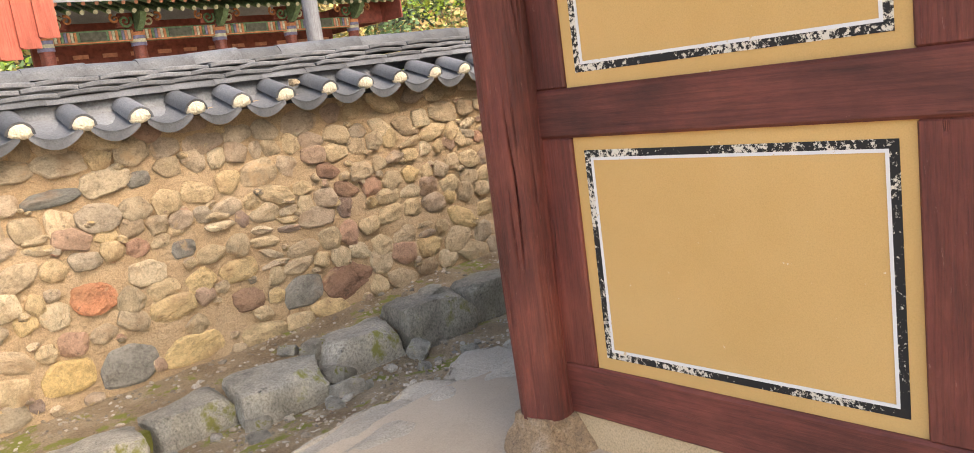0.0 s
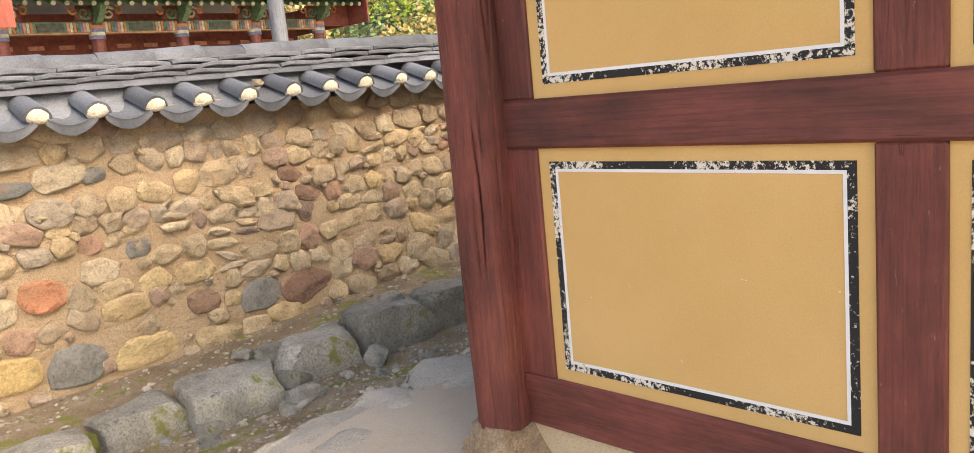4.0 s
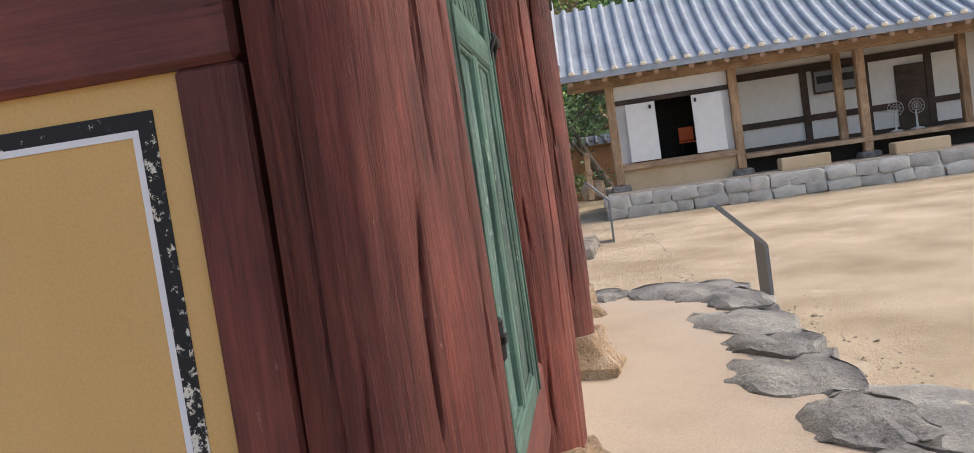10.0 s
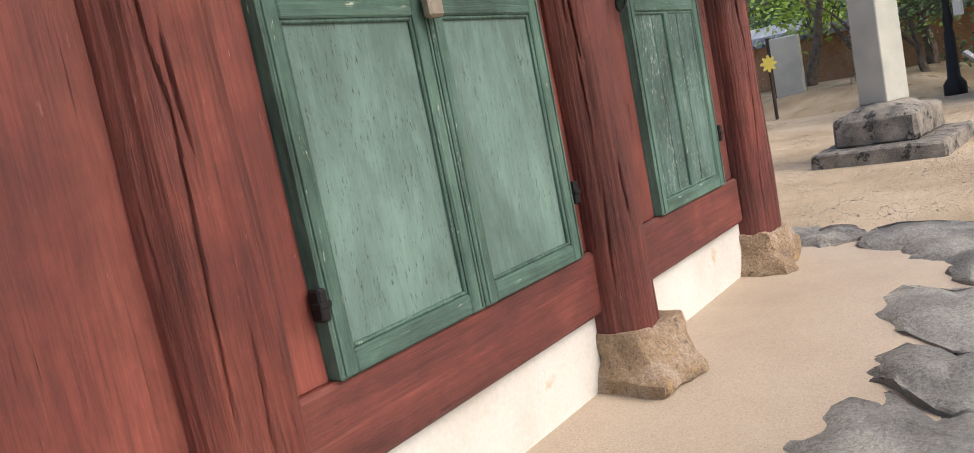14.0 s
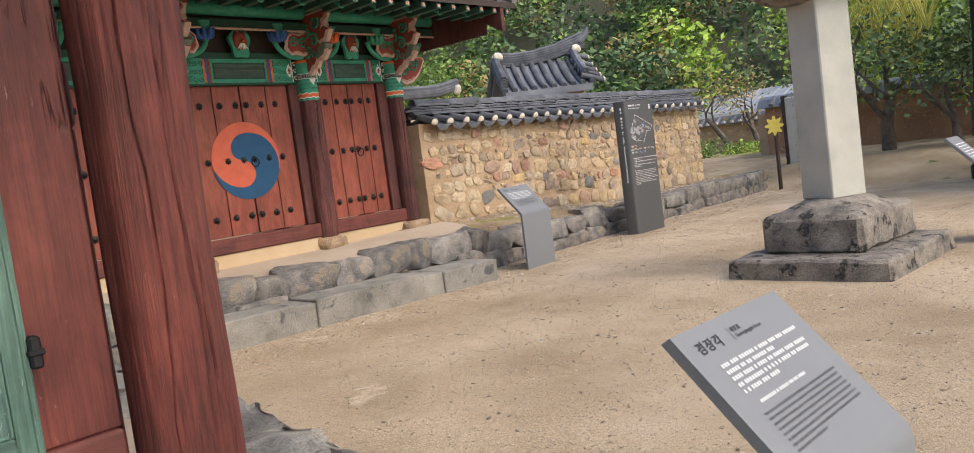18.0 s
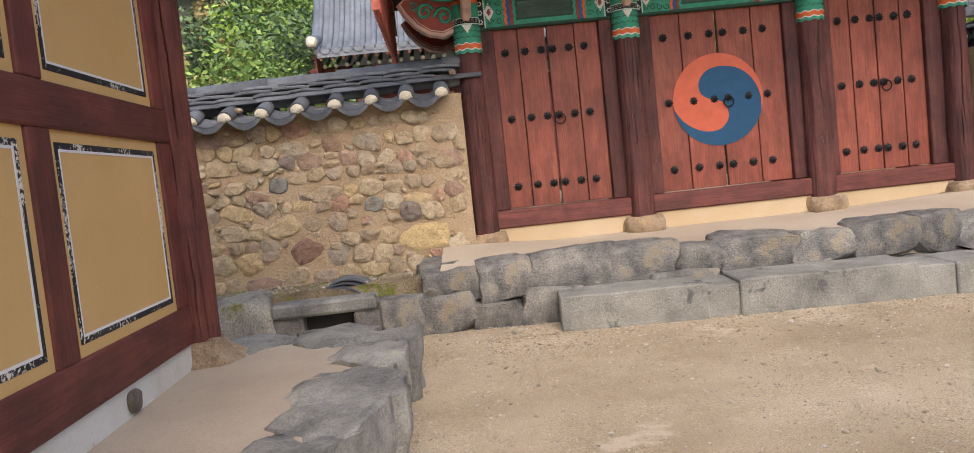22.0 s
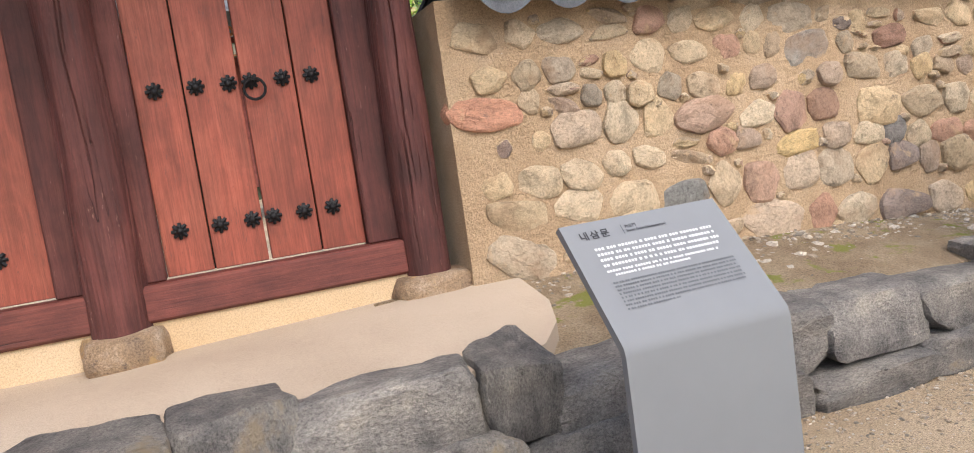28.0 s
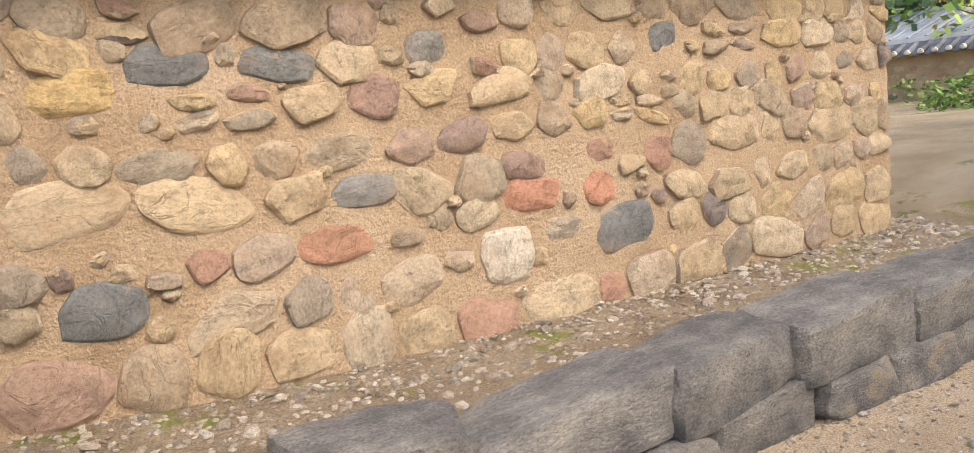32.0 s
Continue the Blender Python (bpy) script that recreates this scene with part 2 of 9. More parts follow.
def painted_wood(name, cols, axis="Z", wear=None, rough=0.6, bump=0.4, vary=0.0, wear_at=0.62, crack=True, grain=26.0, split=0.56, fleck=2.2, hairy=1.0):
    """Painted timber: grain along an axis, cracks, worn patches where the paint has gone."""
    m, t, b = nodes_of(name)
    n = N(t)
    thin = {"X": (0.06, 1, 1), "Y": (1, 0.06, 1), "Z": (1, 1, 0.06)}[axis]
    v = n.mapped(thin)
    fine = n.math("ADD", n.math("MULTIPLY", n.noise(grain, 8, 0.65, v, 0.6), 0.55), n.math("MULTIPLY", n.noise(grain * 0.38, 6, 0.6, v, 1.2), 0.45))
    big = n.noise(1.7, 6, 0.65)
    k = len(cols)
    fac = n.math("ADD", n.math("MULTIPLY", big, 0.6), n.math("MULTIPLY", fine, 0.4))
    col = n.ramp(fac, [(0.34 + 0.32 * i / max(k - 1, 1), c) for i, c in enumerate(cols)])
    hair = n.noise(grain * 3.2, 6, 0.75, n.mapped(tuple(s * 0.6 if s < 1 else s for s in thin)), 0.4)
    col = n.mix(1.0, col, n.ramp(hair, [(0.32, 1 - 0.34 * hairy), (0.5, 1.0), (0.68, 1 + 0.28 * hairy)]), "MULTIPLY")
    fade = n.ramp(n.noise(5.5, 7, 0.7, n.mapped(tuple(min(1, s * 5) for s in thin)), 0.5), [(0.40, 0.78), (0.52, 1.0), (0.66, 1.25)])
    col = n.mix(1.0, col, fade, "MULTIPLY")
    if wear:
        w = n.math("MULTIPLY", n.ramp(n.noise(grain * fleck, 8, 0.75, n.mapped(tuple(min(1, s * 3.4) for s in thin))), [(wear_at, 0.0), (wear_at + 0.05, 1.0)]), n.ramp(n.noise(3.0, 4), [(0.34, 0.0), (0.52, 1.0)]))
        col = n.mix(w, col, wear)
    h = n.math("ADD", n.math("MULTIPLY", fine, 0.8), n.math("MULTIPLY", hair, 0.6))
    if crack:
        c = n.ramp(n.noise(11.0, 4, 0.5, n.mapped(tuple(s * (0.55 if s < 1 else 1) for s in thin)), 0.35), [(0.494, 1.0), (0.4985, 0.0), (0.5015, 0.0), (0.506, 1.0)])
        gate = n.ramp(n.noise(2.6, 3), [(split, 1.0), (split + 0.06, 0.0)])
        cr = n.math("MAXIMUM", c, gate)
        col = n.mix(1.0, col, n.ramp(cr, [(0.0, 0.12), (0.6, 1.0)]), "MULTIPLY")
        h = n.math("ADD", h, n.math("MULTIPLY", cr, 1.3))
    if vary:
        col = n.mix(1.0, col, n.ramp(n.random(), [(0, 1 - vary), (1, 1 + vary)]), "MULTIPLY")
    t.links.new(col, b.inputs["Base Color"])
    b.inputs["Roughness"].default_value = rough
    n.bump(b, h, bump, 0.011)
    return m


def plain(name, col, rough=0.6, metal=0.0, mott=0.12, scale=12.0, bump=0.15):
    """A surface of one paint with slight unevenness."""
    m, t, b = nodes_of(name)
    n = N(t)
    f = n.noise(scale, 6)
    c = n.mix(1.0, col, n.ramp(f, [(0.3, 1 - mott), (0.7, 1 + mott)]), "MULTIPLY")
    t.links.new(c, b.inputs["Base Color"])
    b.inputs["Roughness"].default_value, b.inputs["Metallic"].default_value = rough, metal
    if bump:
        n.bump(b, n.noise(scale * 6, 5), bump, 0.004)
    return m


def chipped(name, col, under_col, th=0.56, scale=30.0):
    """Paint that has flaked in patches down to the plaster."""
    m, t, b = nodes_of(name)
    n = N(t)
    f = n.math("ADD", n.math("MULTIPLY", n.noise(scale, 8, 0.75), 0.6), n.math("MULTIPLY", n.noise(2.6, 3), 0.4))
    fl = n.ramp(f, [(th, 0.0), (th + 0.015, 1.0)])
    t.links.new(n.mix(fl, col, under_col), b.inputs["Base Color"])
    b.inputs["Roughness"].default_value = 0.75
    n.bump(b, n.math("MULTIPLY", fl, -1.0), 0.4, 0.003)
    return m


MUD = earthy("mud_plaster", [(0.40, 0.275, 0.165), (0.50, 0.36, 0.225), (0.57, 0.43, 0.29)], 1.8, 70, 0.97, 1.0, 0.016, spots=[((0.30, 0.205, 0.13), 11, 0.68), ((0.62, 0.51, 0.38), 26, 0.68), ((0.13, 0.085, 0.055), 42, 0.735)], coarse=34, speck=0.26)
STONE_COLS = [(0.0, (0.33, 0.28, 0.22)), (0.08, (0.58, 0.44, 0.27)), (0.22, (0.58, 0.46, 0.31)), (0.34, (0.40, 0.30, 0.205)), (0.46, (0.66, 0.54, 0.375)), (0.58, (0.39, 0.32, 0.245)), (0.70, (0.62, 0.46, 0.25)), (0.80, (0.54, 0.43, 0.315)), (0.89, (0.41, 0.31, 0.235)), (0.96, (0.48, 0.28, 0.195)), (1.0, (0.22, 0.205, 0.19))]
STONES = stones_mat("wall_stones", STONE_COLS)
STONES_J = stones_mat("wall_stones_far", STONE_COLS, island=True)
STONE_KINDS = [
    stones_mat("ochre_stone", [(0, (0.60, 0.42, 0.18)), (1, (0.62, 0.46, 0.24))]),
    stones_mat("red_stone", [(0, (0.56, 0.24, 0.13)), (1, (0.52, 0.28, 0.19))]),
    stones_mat("grey_stone", [(0, (0.20, 0.20, 0.19)), (1, (0.34, 0.31, 0.27))]),
    stones_mat("pale_stone", [(0, (0.66, 0.58, 0.46)), (1, (0.62, 0.54, 0.42))]),
    stones_mat("maroon_stone", [(0, (0.27, 0.13, 0.10)), (1, (0.33, 0.22, 0.15))]),
]
KERB = earthy("kerb_stone", [(0.085, 0.08, 0.08), (0.185, 0.173, 0.163), (0.295, 0.272, 0.245), (0.42, 0.38, 0.325)], 4.5, 60, 0.9, 1.0, 0.03, spots=[((0.34, 0.275, 0.195), 2.2, 0.58), ((0.33, 0.19, 0.125), 1.7, 0.66), ((0.50, 0.45, 0.37), 16, 0.66), ((0.07, 0.066, 0.062), 7, 0.66)], vary=0.18, coarse=10, speck=0.34)
GRANITE = earthy("granite", [(0.16, 0.152, 0.136), (0.27, 0.255, 0.225), (0.37, 0.345, 0.305)], 2.5, 70, 0.9, 0.8, 0.012, spots=[((0.10, 0.10, 0.095), 3.2, 0.60), ((0.50, 0.47, 0.42), 40, 0.64), ((0.12, 0.115, 0.11), 50, 0.66)], vary=0.08, coarse=30, speck=0.35)
STELE = earthy("stele_granite", [(0.37, 0.38, 0.33), (0.46, 0.455, 0.40), (0.54, 0.53, 0.46)], 2.0, 90, 0.8, 0.35, 0.004)
PLINTH = earthy("weathered_granite", [(0.10, 0.092, 0.085), (0.24, 0.21, 0.175), (0.38, 0.335, 0.28)], 5.0, 50, 0.9, 1.0, 0.02, spots=[((0.045, 0.042, 0.038), 6, 0.56), ((0.45, 0.42, 0.36), 16, 0.66)], coarse=12, speck=0.3)
SAND = earthy("beaten_sand", [(0.30, 0.215, 0.13), (0.41, 0.31, 0.20), (0.50, 0.39, 0.265), (0.60, 0.485, 0.355)], 0.6, 80, 0.97, 1.0, 0.010, spots=[((0.36, 0.25, 0.15), 2.6, 0.65), ((0.68, 0.59, 0.48), 45, 0.66), ((0.20, 0.145, 0.09), 48, 0.67), ((0.56, 0.45, 0.33), 1.3, 0.62), ((0.70, 0.62, 0.52), 120, 0.66), ((0.17, 0.125, 0.08), 110, 0.68)], coarse=30, speck=0.55)
LIME = earthy("lime_floor", [(0.38, 0.30, 0.225), (0.45, 0.365, 0.28), (0.50, 0.42, 0.33)], 0.9, 90, 0.95, 0.5, 0.006, spots=[((0.42, 0.32, 0.23), 3.0, 0.66)], speck=0.16)
SOIL = earthy("gravelly_soil", [(0.26, 0.18, 0.11), (0.40, 0.30, 0.19), (0.54, 0.43, 0.30)], 2.4, 60, 0.97, 1.0, 0.03, spots=[((0.27, 0.28, 0.06), 3.4, 0.545), ((0.62, 0.56, 0.46), 40, 0.66), ((0.17, 0.13, 0.09), 34, 0.66)], coarse=30, speck=0.35)
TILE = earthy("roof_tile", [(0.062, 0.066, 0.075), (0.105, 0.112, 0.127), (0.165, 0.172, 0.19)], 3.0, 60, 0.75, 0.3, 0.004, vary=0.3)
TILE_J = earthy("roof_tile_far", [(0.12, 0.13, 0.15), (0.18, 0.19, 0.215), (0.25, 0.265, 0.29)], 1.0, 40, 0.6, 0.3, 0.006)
PLUG = earthy("lime_plug", [(0.66, 0.58, 0.45), (0.76, 0.68, 0.54), (0.82, 0.76, 0.64)], 8.0, 60, 0.95, 1.0, 0.012)
RED_Z = painted_wood("red_timber_upright", [(0.075, 0.019, 0.015), (0.15, 0.037, 0.028), (0.225, 0.065, 0.045)], "Z", (0.34, 0.19, 0.15), vary=0.12, wear_at=0.64, bump=0.7)
COLUMN_RED = painted_wood("red_column", [(0.06, 0.015, 0.012), (0.145, 0.034, 0.025), (0.23, 0.064, 0.043)], "Z", (0.30, 0.14, 0.11), vary=0.10, wear_at=0.63, bump=1.0, split=0.66, grain=34.0, hairy=1.3)
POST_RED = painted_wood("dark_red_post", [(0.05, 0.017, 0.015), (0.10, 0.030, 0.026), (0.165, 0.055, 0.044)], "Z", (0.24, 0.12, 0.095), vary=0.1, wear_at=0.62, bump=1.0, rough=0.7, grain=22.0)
RED_X = painted_wood("red_timber_level", [(0.06, 0.016, 0.013), (0.14, 0.036, 0.028), (0.205, 0.06, 0.043)], "X", (0.34, 0.17, 0.13), vary=0.12, wear_at=0.68)
RED_Y = painted_wood("red_timber_across", [(0.06, 0.016, 0.013), (0.14, 0.036, 0.028), (0.205, 0.06, 0.043)], "Y", (0.34, 0.17, 0.13), vary=0.12, wear_at=0.68)
DOOR_RED = painted_wood("gate_plank_red", [(0.165, 0.037, 0.023), (0.25, 0.061, 0.036), (0.325, 0.093, 0.055)], "Z", (0.16, 0.05, 0.035), vary=0.14, crack=False, bump=0.3, wear_at=0.6)
GREEN = painted_wood("green_timber", [(0.085, 0.135, 0.115), (0.135, 0.215, 0.185), (0.165, 0.25, 0.218)], "Z", (0.06, 0.075, 0.065), rough=0.75, vary=0.06, wear_at=0.57, bump=0.35, grain=30.0, fleck=4.0, hairy=0.3, crack=False)
GREEN_W = painted_wood("worn_green_timber", [(0.022, 0.040, 0.034), (0.082, 0.150, 0.128), (0.165, 0.262, 0.225)], "Z", (0.60, 0.64, 0.58), rough=0.8, vary=0.12, wear_at=0.575, bump=1.0, grain=30.0, split=0.56, fleck=6.0)
GREEN_D = painted_wood("green_frame", [(0.028, 0.055, 0.043), (0.085, 0.16, 0.125), (0.165, 0.265, 0.21)], "Z", (0.44, 0.48, 0.40), rough=0.75, vary=0.12, wear_at=0.62, bump=1.0, grain=18.0, split=0.6)
GREEN_X = painted_wood("green_rail", [(0.028, 0.055, 0.043), (0.085, 0.16, 0.125), (0.165, 0.265, 0.21)], "X", (0.44, 0.48, 0.40), rough=0.75, vary=0.12, wear_at=0.62, bump=1.0, grain=18.0, split=0.6)
YELLOW = earthy("ochre_plaster", [(0.57, 0.355, 0.13), (0.61, 0.39, 0.155), (0.65, 0.425, 0.18)], 1.2, 120, 0.85, 0.12, 0.003, spots=[((0.78, 0.72, 0.58), 28, 0.705), ((0.42, 0.27, 0.10), 26, 0.74)], speck=0.06)
BLACK = chipped("black_border", (0.012, 0.012, 0.014), (0.70, 0.66, 0.58), 0.54, 50.0)
WHITE_LINE = chipped("white_border_line", (0.72, 0.72, 0.74), (0.60, 0.42, 0.18), 0.62)
WHITEWASH = earthy("whitewash", [(0.50, 0.455, 0.39), (0.60, 0.575, 0.525), (0.66, 0.645, 0.61)], 1.6, 40, 0.9, 0.2, 0.004, spots=[((0.52, 0.39, 0.26), 3, 0.66)], speck=0.06)
CREAM = earthy("cream_plaster", [(0.50, 0.36, 0.21), (0.55, 0.41, 0.255), (0.59, 0.455, 0.305)], 1.5, 70, 0.9, 0.2, 0.004)
IRON = plain("black_iron", (0.02, 0.02, 0.022), 0.55, 0.6, 0.3, 40, 0.4)
SIGN = plain("grey_sign_metal", (0.185, 0.194, 0.205), 0.6, 0.0, 0.03, 4, 0.03)
SIGN_D = plain("dark_sign_metal", (0.095, 0.098, 0.10), 0.5, 0.2, 0.04, 4, 0.03)
INK = plain("dark_ink", (0.03, 0.03, 0.035), 0.7, 0, 0.0, 4, 0)
WHITE_INK = plain("white_ink", (0.85, 0.85, 0.85), 0.7, 0, 0.0, 4, 0)
DC_GREEN = plain("dancheong_green", (0.045, 0.30, 0.19), 0.7, 0, 0.2)
DC_DARK = plain("dancheong_dark_green", (0.022, 0.075, 0.05), 0.7, 0, 0.2)
DC_PALE = plain("dancheong_pale", (0.52, 0.66, 0.56), 0.7, 0, 0.1)
DC_ORANGE = plain("dancheong_orange", (0.72, 0.15, 0.04), 0.7, 0, 0.15)
DC_BLUE = plain("dancheong_blue", (0.035, 0.11, 0.33), 0.7, 0, 0.15)
DC_WHITE = plain("dancheong_white", (0.72, 0.70, 0.64), 0.7, 0, 0.1)
DC_PINK = plain("dancheong_pink", (0.58, 0.27, 0.20), 0.7, 0, 0.15)
DC_BLACK = plain("dancheong_black", (0.012, 0.012, 0.013), 0.7, 0, 0.1)
TAE_RED = plain("emblem_red", (0.56, 0.115, 0.058), 0.7, 0, 0.1, 8, 0.1)
TAE_BLUE = plain("emblem_blue", (0.007, 0.068, 0.150), 0.7, 0, 0.1, 8, 0.1)
WOOD = painted_wood("bare_timber", [(0.24, 0.14, 0.075), (0.36, 0.23, 0.13), (0.46, 0.31, 0.19)], "Z", None, 0.8, vary=0.15)
GREYWOOD = painted_wood("weathered_pole", [(0.12, 0.125, 0.14), (0.20, 0.205, 0.225), (0.27, 0.275, 0.29)], "Z", None, 0.85)
PAPER = plain("white_paper_door", (0.72, 0.71, 0.68), 0.85, 0, 0.05, 5, 0.1)
# near-black in place of unlit insides; also the fan motor and the print
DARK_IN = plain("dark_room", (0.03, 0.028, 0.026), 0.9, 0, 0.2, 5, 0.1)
ORANGE = plain("orange_plastic", (0.72, 0.12, 0.02), 0.4, 0, 0.03, 5, 0)
BARK = earthy("bark", [(0.07, 0.055, 0.045), (0.15, 0.12, 0.095), (0.22, 0.18, 0.15)], 6, 40, 0.95, 1.0, 0.02)

# ---- ground ----
def smooth01(a, b, x):
    t = max(0.0, min(1.0, (x - a) / (b - a)))
    return t * t * (3 - 2 * t)


def ground_z(x, y):
    z = 0.016 * noise.noise(Vector((x * 0.5, y * 0.5, 0))) + 0.006 * noise.noise(Vector((x * 2.3, y * 2.3, 4)))
    z += 0.55 * smooth01(0.75, 0.15, x) * smooth01(3.0, 2.0, y) * smooth01(-9, -6, x)
    z += 0.10 * smooth01(9, 7, x) * smooth01(2.9, 3.4, y) * smooth01(9, 6, y)
    return z


def ground_sheet():
    bm = bmesh.new()
    xs = [-400, -150, -60, -25] + [-12 + 0.4 * i for i in range(123)] + [45, 60, 90, 160, 420]
    ys = [-400, -150, -60, -30] + [-16 + 0.4 * i for i in range(93)] + [26, 34, 60, 130, 420]
    rows = []
    for y in ys:
        rows.append([bm.verts.new((x, y, ground_z(x, y) if abs(x) < 50 and abs(y) < 30 else 0)) for x in xs])
    for a, b in zip(rows, rows[1:]):
        for i in range(len(xs) - 1):
            bm.faces.new((a[i], a[i + 1], b[i + 1], b[i]))
    return structure("ground", bm, SAND, "beaten sandy courtyard ground with fine gravel", "ground", 180)


ground_sheet()

WALL_Y = 5.45


def ledge_z(x):
    """The height of the soil at the foot of the precinct wall."""
    if x < 9:
        return 0.34 + 0.14 * smooth01(1, 5, x)
    return 0.44 + 0.25 * smooth01(20.5, 16, x)


def kerb_z(x):
    return 0.38 + 0.08 * smooth01(2, 4, x) + 0.1 * smooth01(5, 8, x) if x < 9 else 0.42 + 0.10 * smooth01(20.5, 16.5, x)


def ledge(name, x0, x1, y_front):
    bm = bmesh.new()
    n = int((x1 - x0) / 0.12)
    rows = []
    for i in range(n + 1):
        x = x0 + (x1 - x0) * i / n
        row = []
        for j in range(10):
            f = j / 9
            y = y_front + (WALL_Y + 0.15 - y_front) * f
            z = kerb_z(x) - 0.05 + (ledge_z(x) + 0.06 - kerb_z(x)) * f + 0.022 * noise.noise(Vector((x * 3, y * 3, 2))) + 0.012 * noise.noise(Vector((x * 11, y * 11, 5)))
            row.append(bm.verts.new((x, y, z)))
        rows.append([bm.verts.new((x, y_front, -0.1))] + row + [bm.verts.new((x, WALL_Y + 0.15, -0.1))])
    for a, b in zip(rows, rows[1:]):
        for j in range(len(a) - 1):
            bm.faces.new((a[j], a[j + 1], b[j + 1], b[j]))
    for r in (rows[0], rows[-1]):
        bm.faces.new(r)
    return structure(name, bm, SOIL, "gravelly soil ledge with moss along the wall foot", "ground", 60)


LEDGE_W = ledge("ground_ledge_west", -4.0, 8.75, 4.62)
LEDGE_E = ledge("ground_ledge_east", 14.3, 25.6, 4.58)

# ---- precinct walls ----
def west_top(x):
    return 2.13 + 0.06 * smooth01(1, 5, x) + 0.06 * smooth01(6, 9, x)


def east_top(x):
    return 2.22 + 0.03 * noise.noise(Vector((x * 0.4, 0, 0)))


def mud_wall(name, x0, x1, top_of, label):
    bm = bmesh.new()
    nx, nz = int((x1 - x0) / 0.055), 42

    def face(y, sign):
        rows = []
        for i in range(nx + 1):
            x = x0 + (x1 - x0) * i / nx
            rows.append([])
            for j in range(nz + 1):
                z = (top_of(x) + 0.03) * j / nz
                d = 0.010 * noise.noise(Vector((x * 2, z * 2, y))) + 0.011 * noise.noise(Vector((x * 6, z * 7, y))) + 0.007 * noise.noise(Vector((x * 15, z * 15, y)))
                rows[-1].append(bm.verts.new((x, y + sign * d, z)))
        for a, b in zip(rows, rows[1:]):
            for j in range(nz):
                bm.faces.new((a[j], a[j + 1], b[j + 1], b[j]))
        return rows

    f, k = face(WALL_Y, 1), face(WALL_Y + 0.5, -1)
    for a, b in ((f[0], k[0]), (f[-1], k[-1])):
        for j in range(nz):
            bm.faces.new((a[j], a[j + 1], b[j + 1], b[j]))
    for i in range(nx):
        bm.faces.new((f[i][nz], f[i + 1][nz], k[i + 1][nz], k[i][nz]))
    return structure(name, bm, MUD, label, "wall", 60)


WALL_W = mud_wall("wall_west", -4.0, 9.2, west_top, "mud wall set with field stones and capped with grey tiles")
WALL_E = mud_wall("wall_east", 14.84, 24.1, east_top, "mud wall set with rounded field stones, tile coping, beside the gate")


def end_wall():
    """The return of the east wall, going back from its free end."""
    bm = boxed(23.62, 24.1, WALL_Y + 0.502, 16.0, 0, 2.24)
    return structure("wall_return", bm, MUD, "mud and stone wall returning behind the east end", "wall")


end_wall()

# ---- tile coping ----
def pan_bm(length, width, sag, th=0.016, segs=8):
    """A hollow tile that runs along -y from 0, falling to its lip."""
    bm = bmesh.new()
    rows = []
    for yy in (0.0, -length):
        for off in (0.0, -th):
            row = []
            for i in range(segs + 1):
                u = -1 + 2 * i / segs
                row.append(bm.verts.new((u * width / 2, yy, sag * (u * u) - sag + off)))
            rows.append(row)
    (a, b, c, d) = rows
    for i in range(segs):
        bm.faces.new((a[i], a[i + 1], c[i + 1], c[i]))
        bm.faces.new((b[i], b[i + 1], d[i + 1], d[i]))
        bm.faces.new((a[i], a[i + 1], b[i + 1], b[i]))
        bm.faces.new((c[i], c[i + 1], d[i + 1], d[i]))
    # the turned-down lip
    lip = [[bm.verts.new((v.co.x, v.co.y - 0.012 * k, v.co.z - 0.05 * k * (1 - (v.co.x / width * 2) ** 2 * 0.5))) for v in d] for k in (0, 1)]
    for i in range(segs):
        bm.faces.new((lip[0][i], lip[0][i + 1], lip[1][i + 1], lip[1][i]))
    return bm


def cover_bm(length, r0, r1, segs=8):
    """A half-round tile that runs along -y from 0."""
    bm = bmesh.new()
    rings = []
    for yy, r in ((0.0, r0), (-length, r1)):
        for q in (r, r - 0.02):
            rings.append([bm.verts.new((q * math.cos(math.pi * k / segs), yy, q * math.sin(math.pi * k / segs))) for k in range(segs + 1)])
    o0, i0, o1, i1 = rings
    for k in range(segs):
        bm.faces.new((o0[k], o0[k + 1], o1[k + 1], o1[k]))
        bm.faces.new((i0[k], i0[k + 1], i1[k + 1], i1[k]))
        bm.faces.new((o1[k], o1[k + 1], i1[k + 1], i1[k]))
        bm.faces.new((o0[k], o0[k + 1], i0[k + 1], i0[k]))
    return bm


def plug_bm(r, seed):
    """A rough lump of lime that stops the end of a cover tile."""
    bm = bmesh.new()
    bmesh.ops.create_icosphere(bm, subdivisions=2, radius=1.0)
    for v in bm.verts:
        p = v.co * (1 + 0.10 * noise.noise(v.co * 2 + Vector((seed * 5, 0, 0))))
        v.co = Vector((p.x * r, p.y * r * 0.40, p.z * r * (1.0 if p.z > 0 else 0.45)))
    return bm


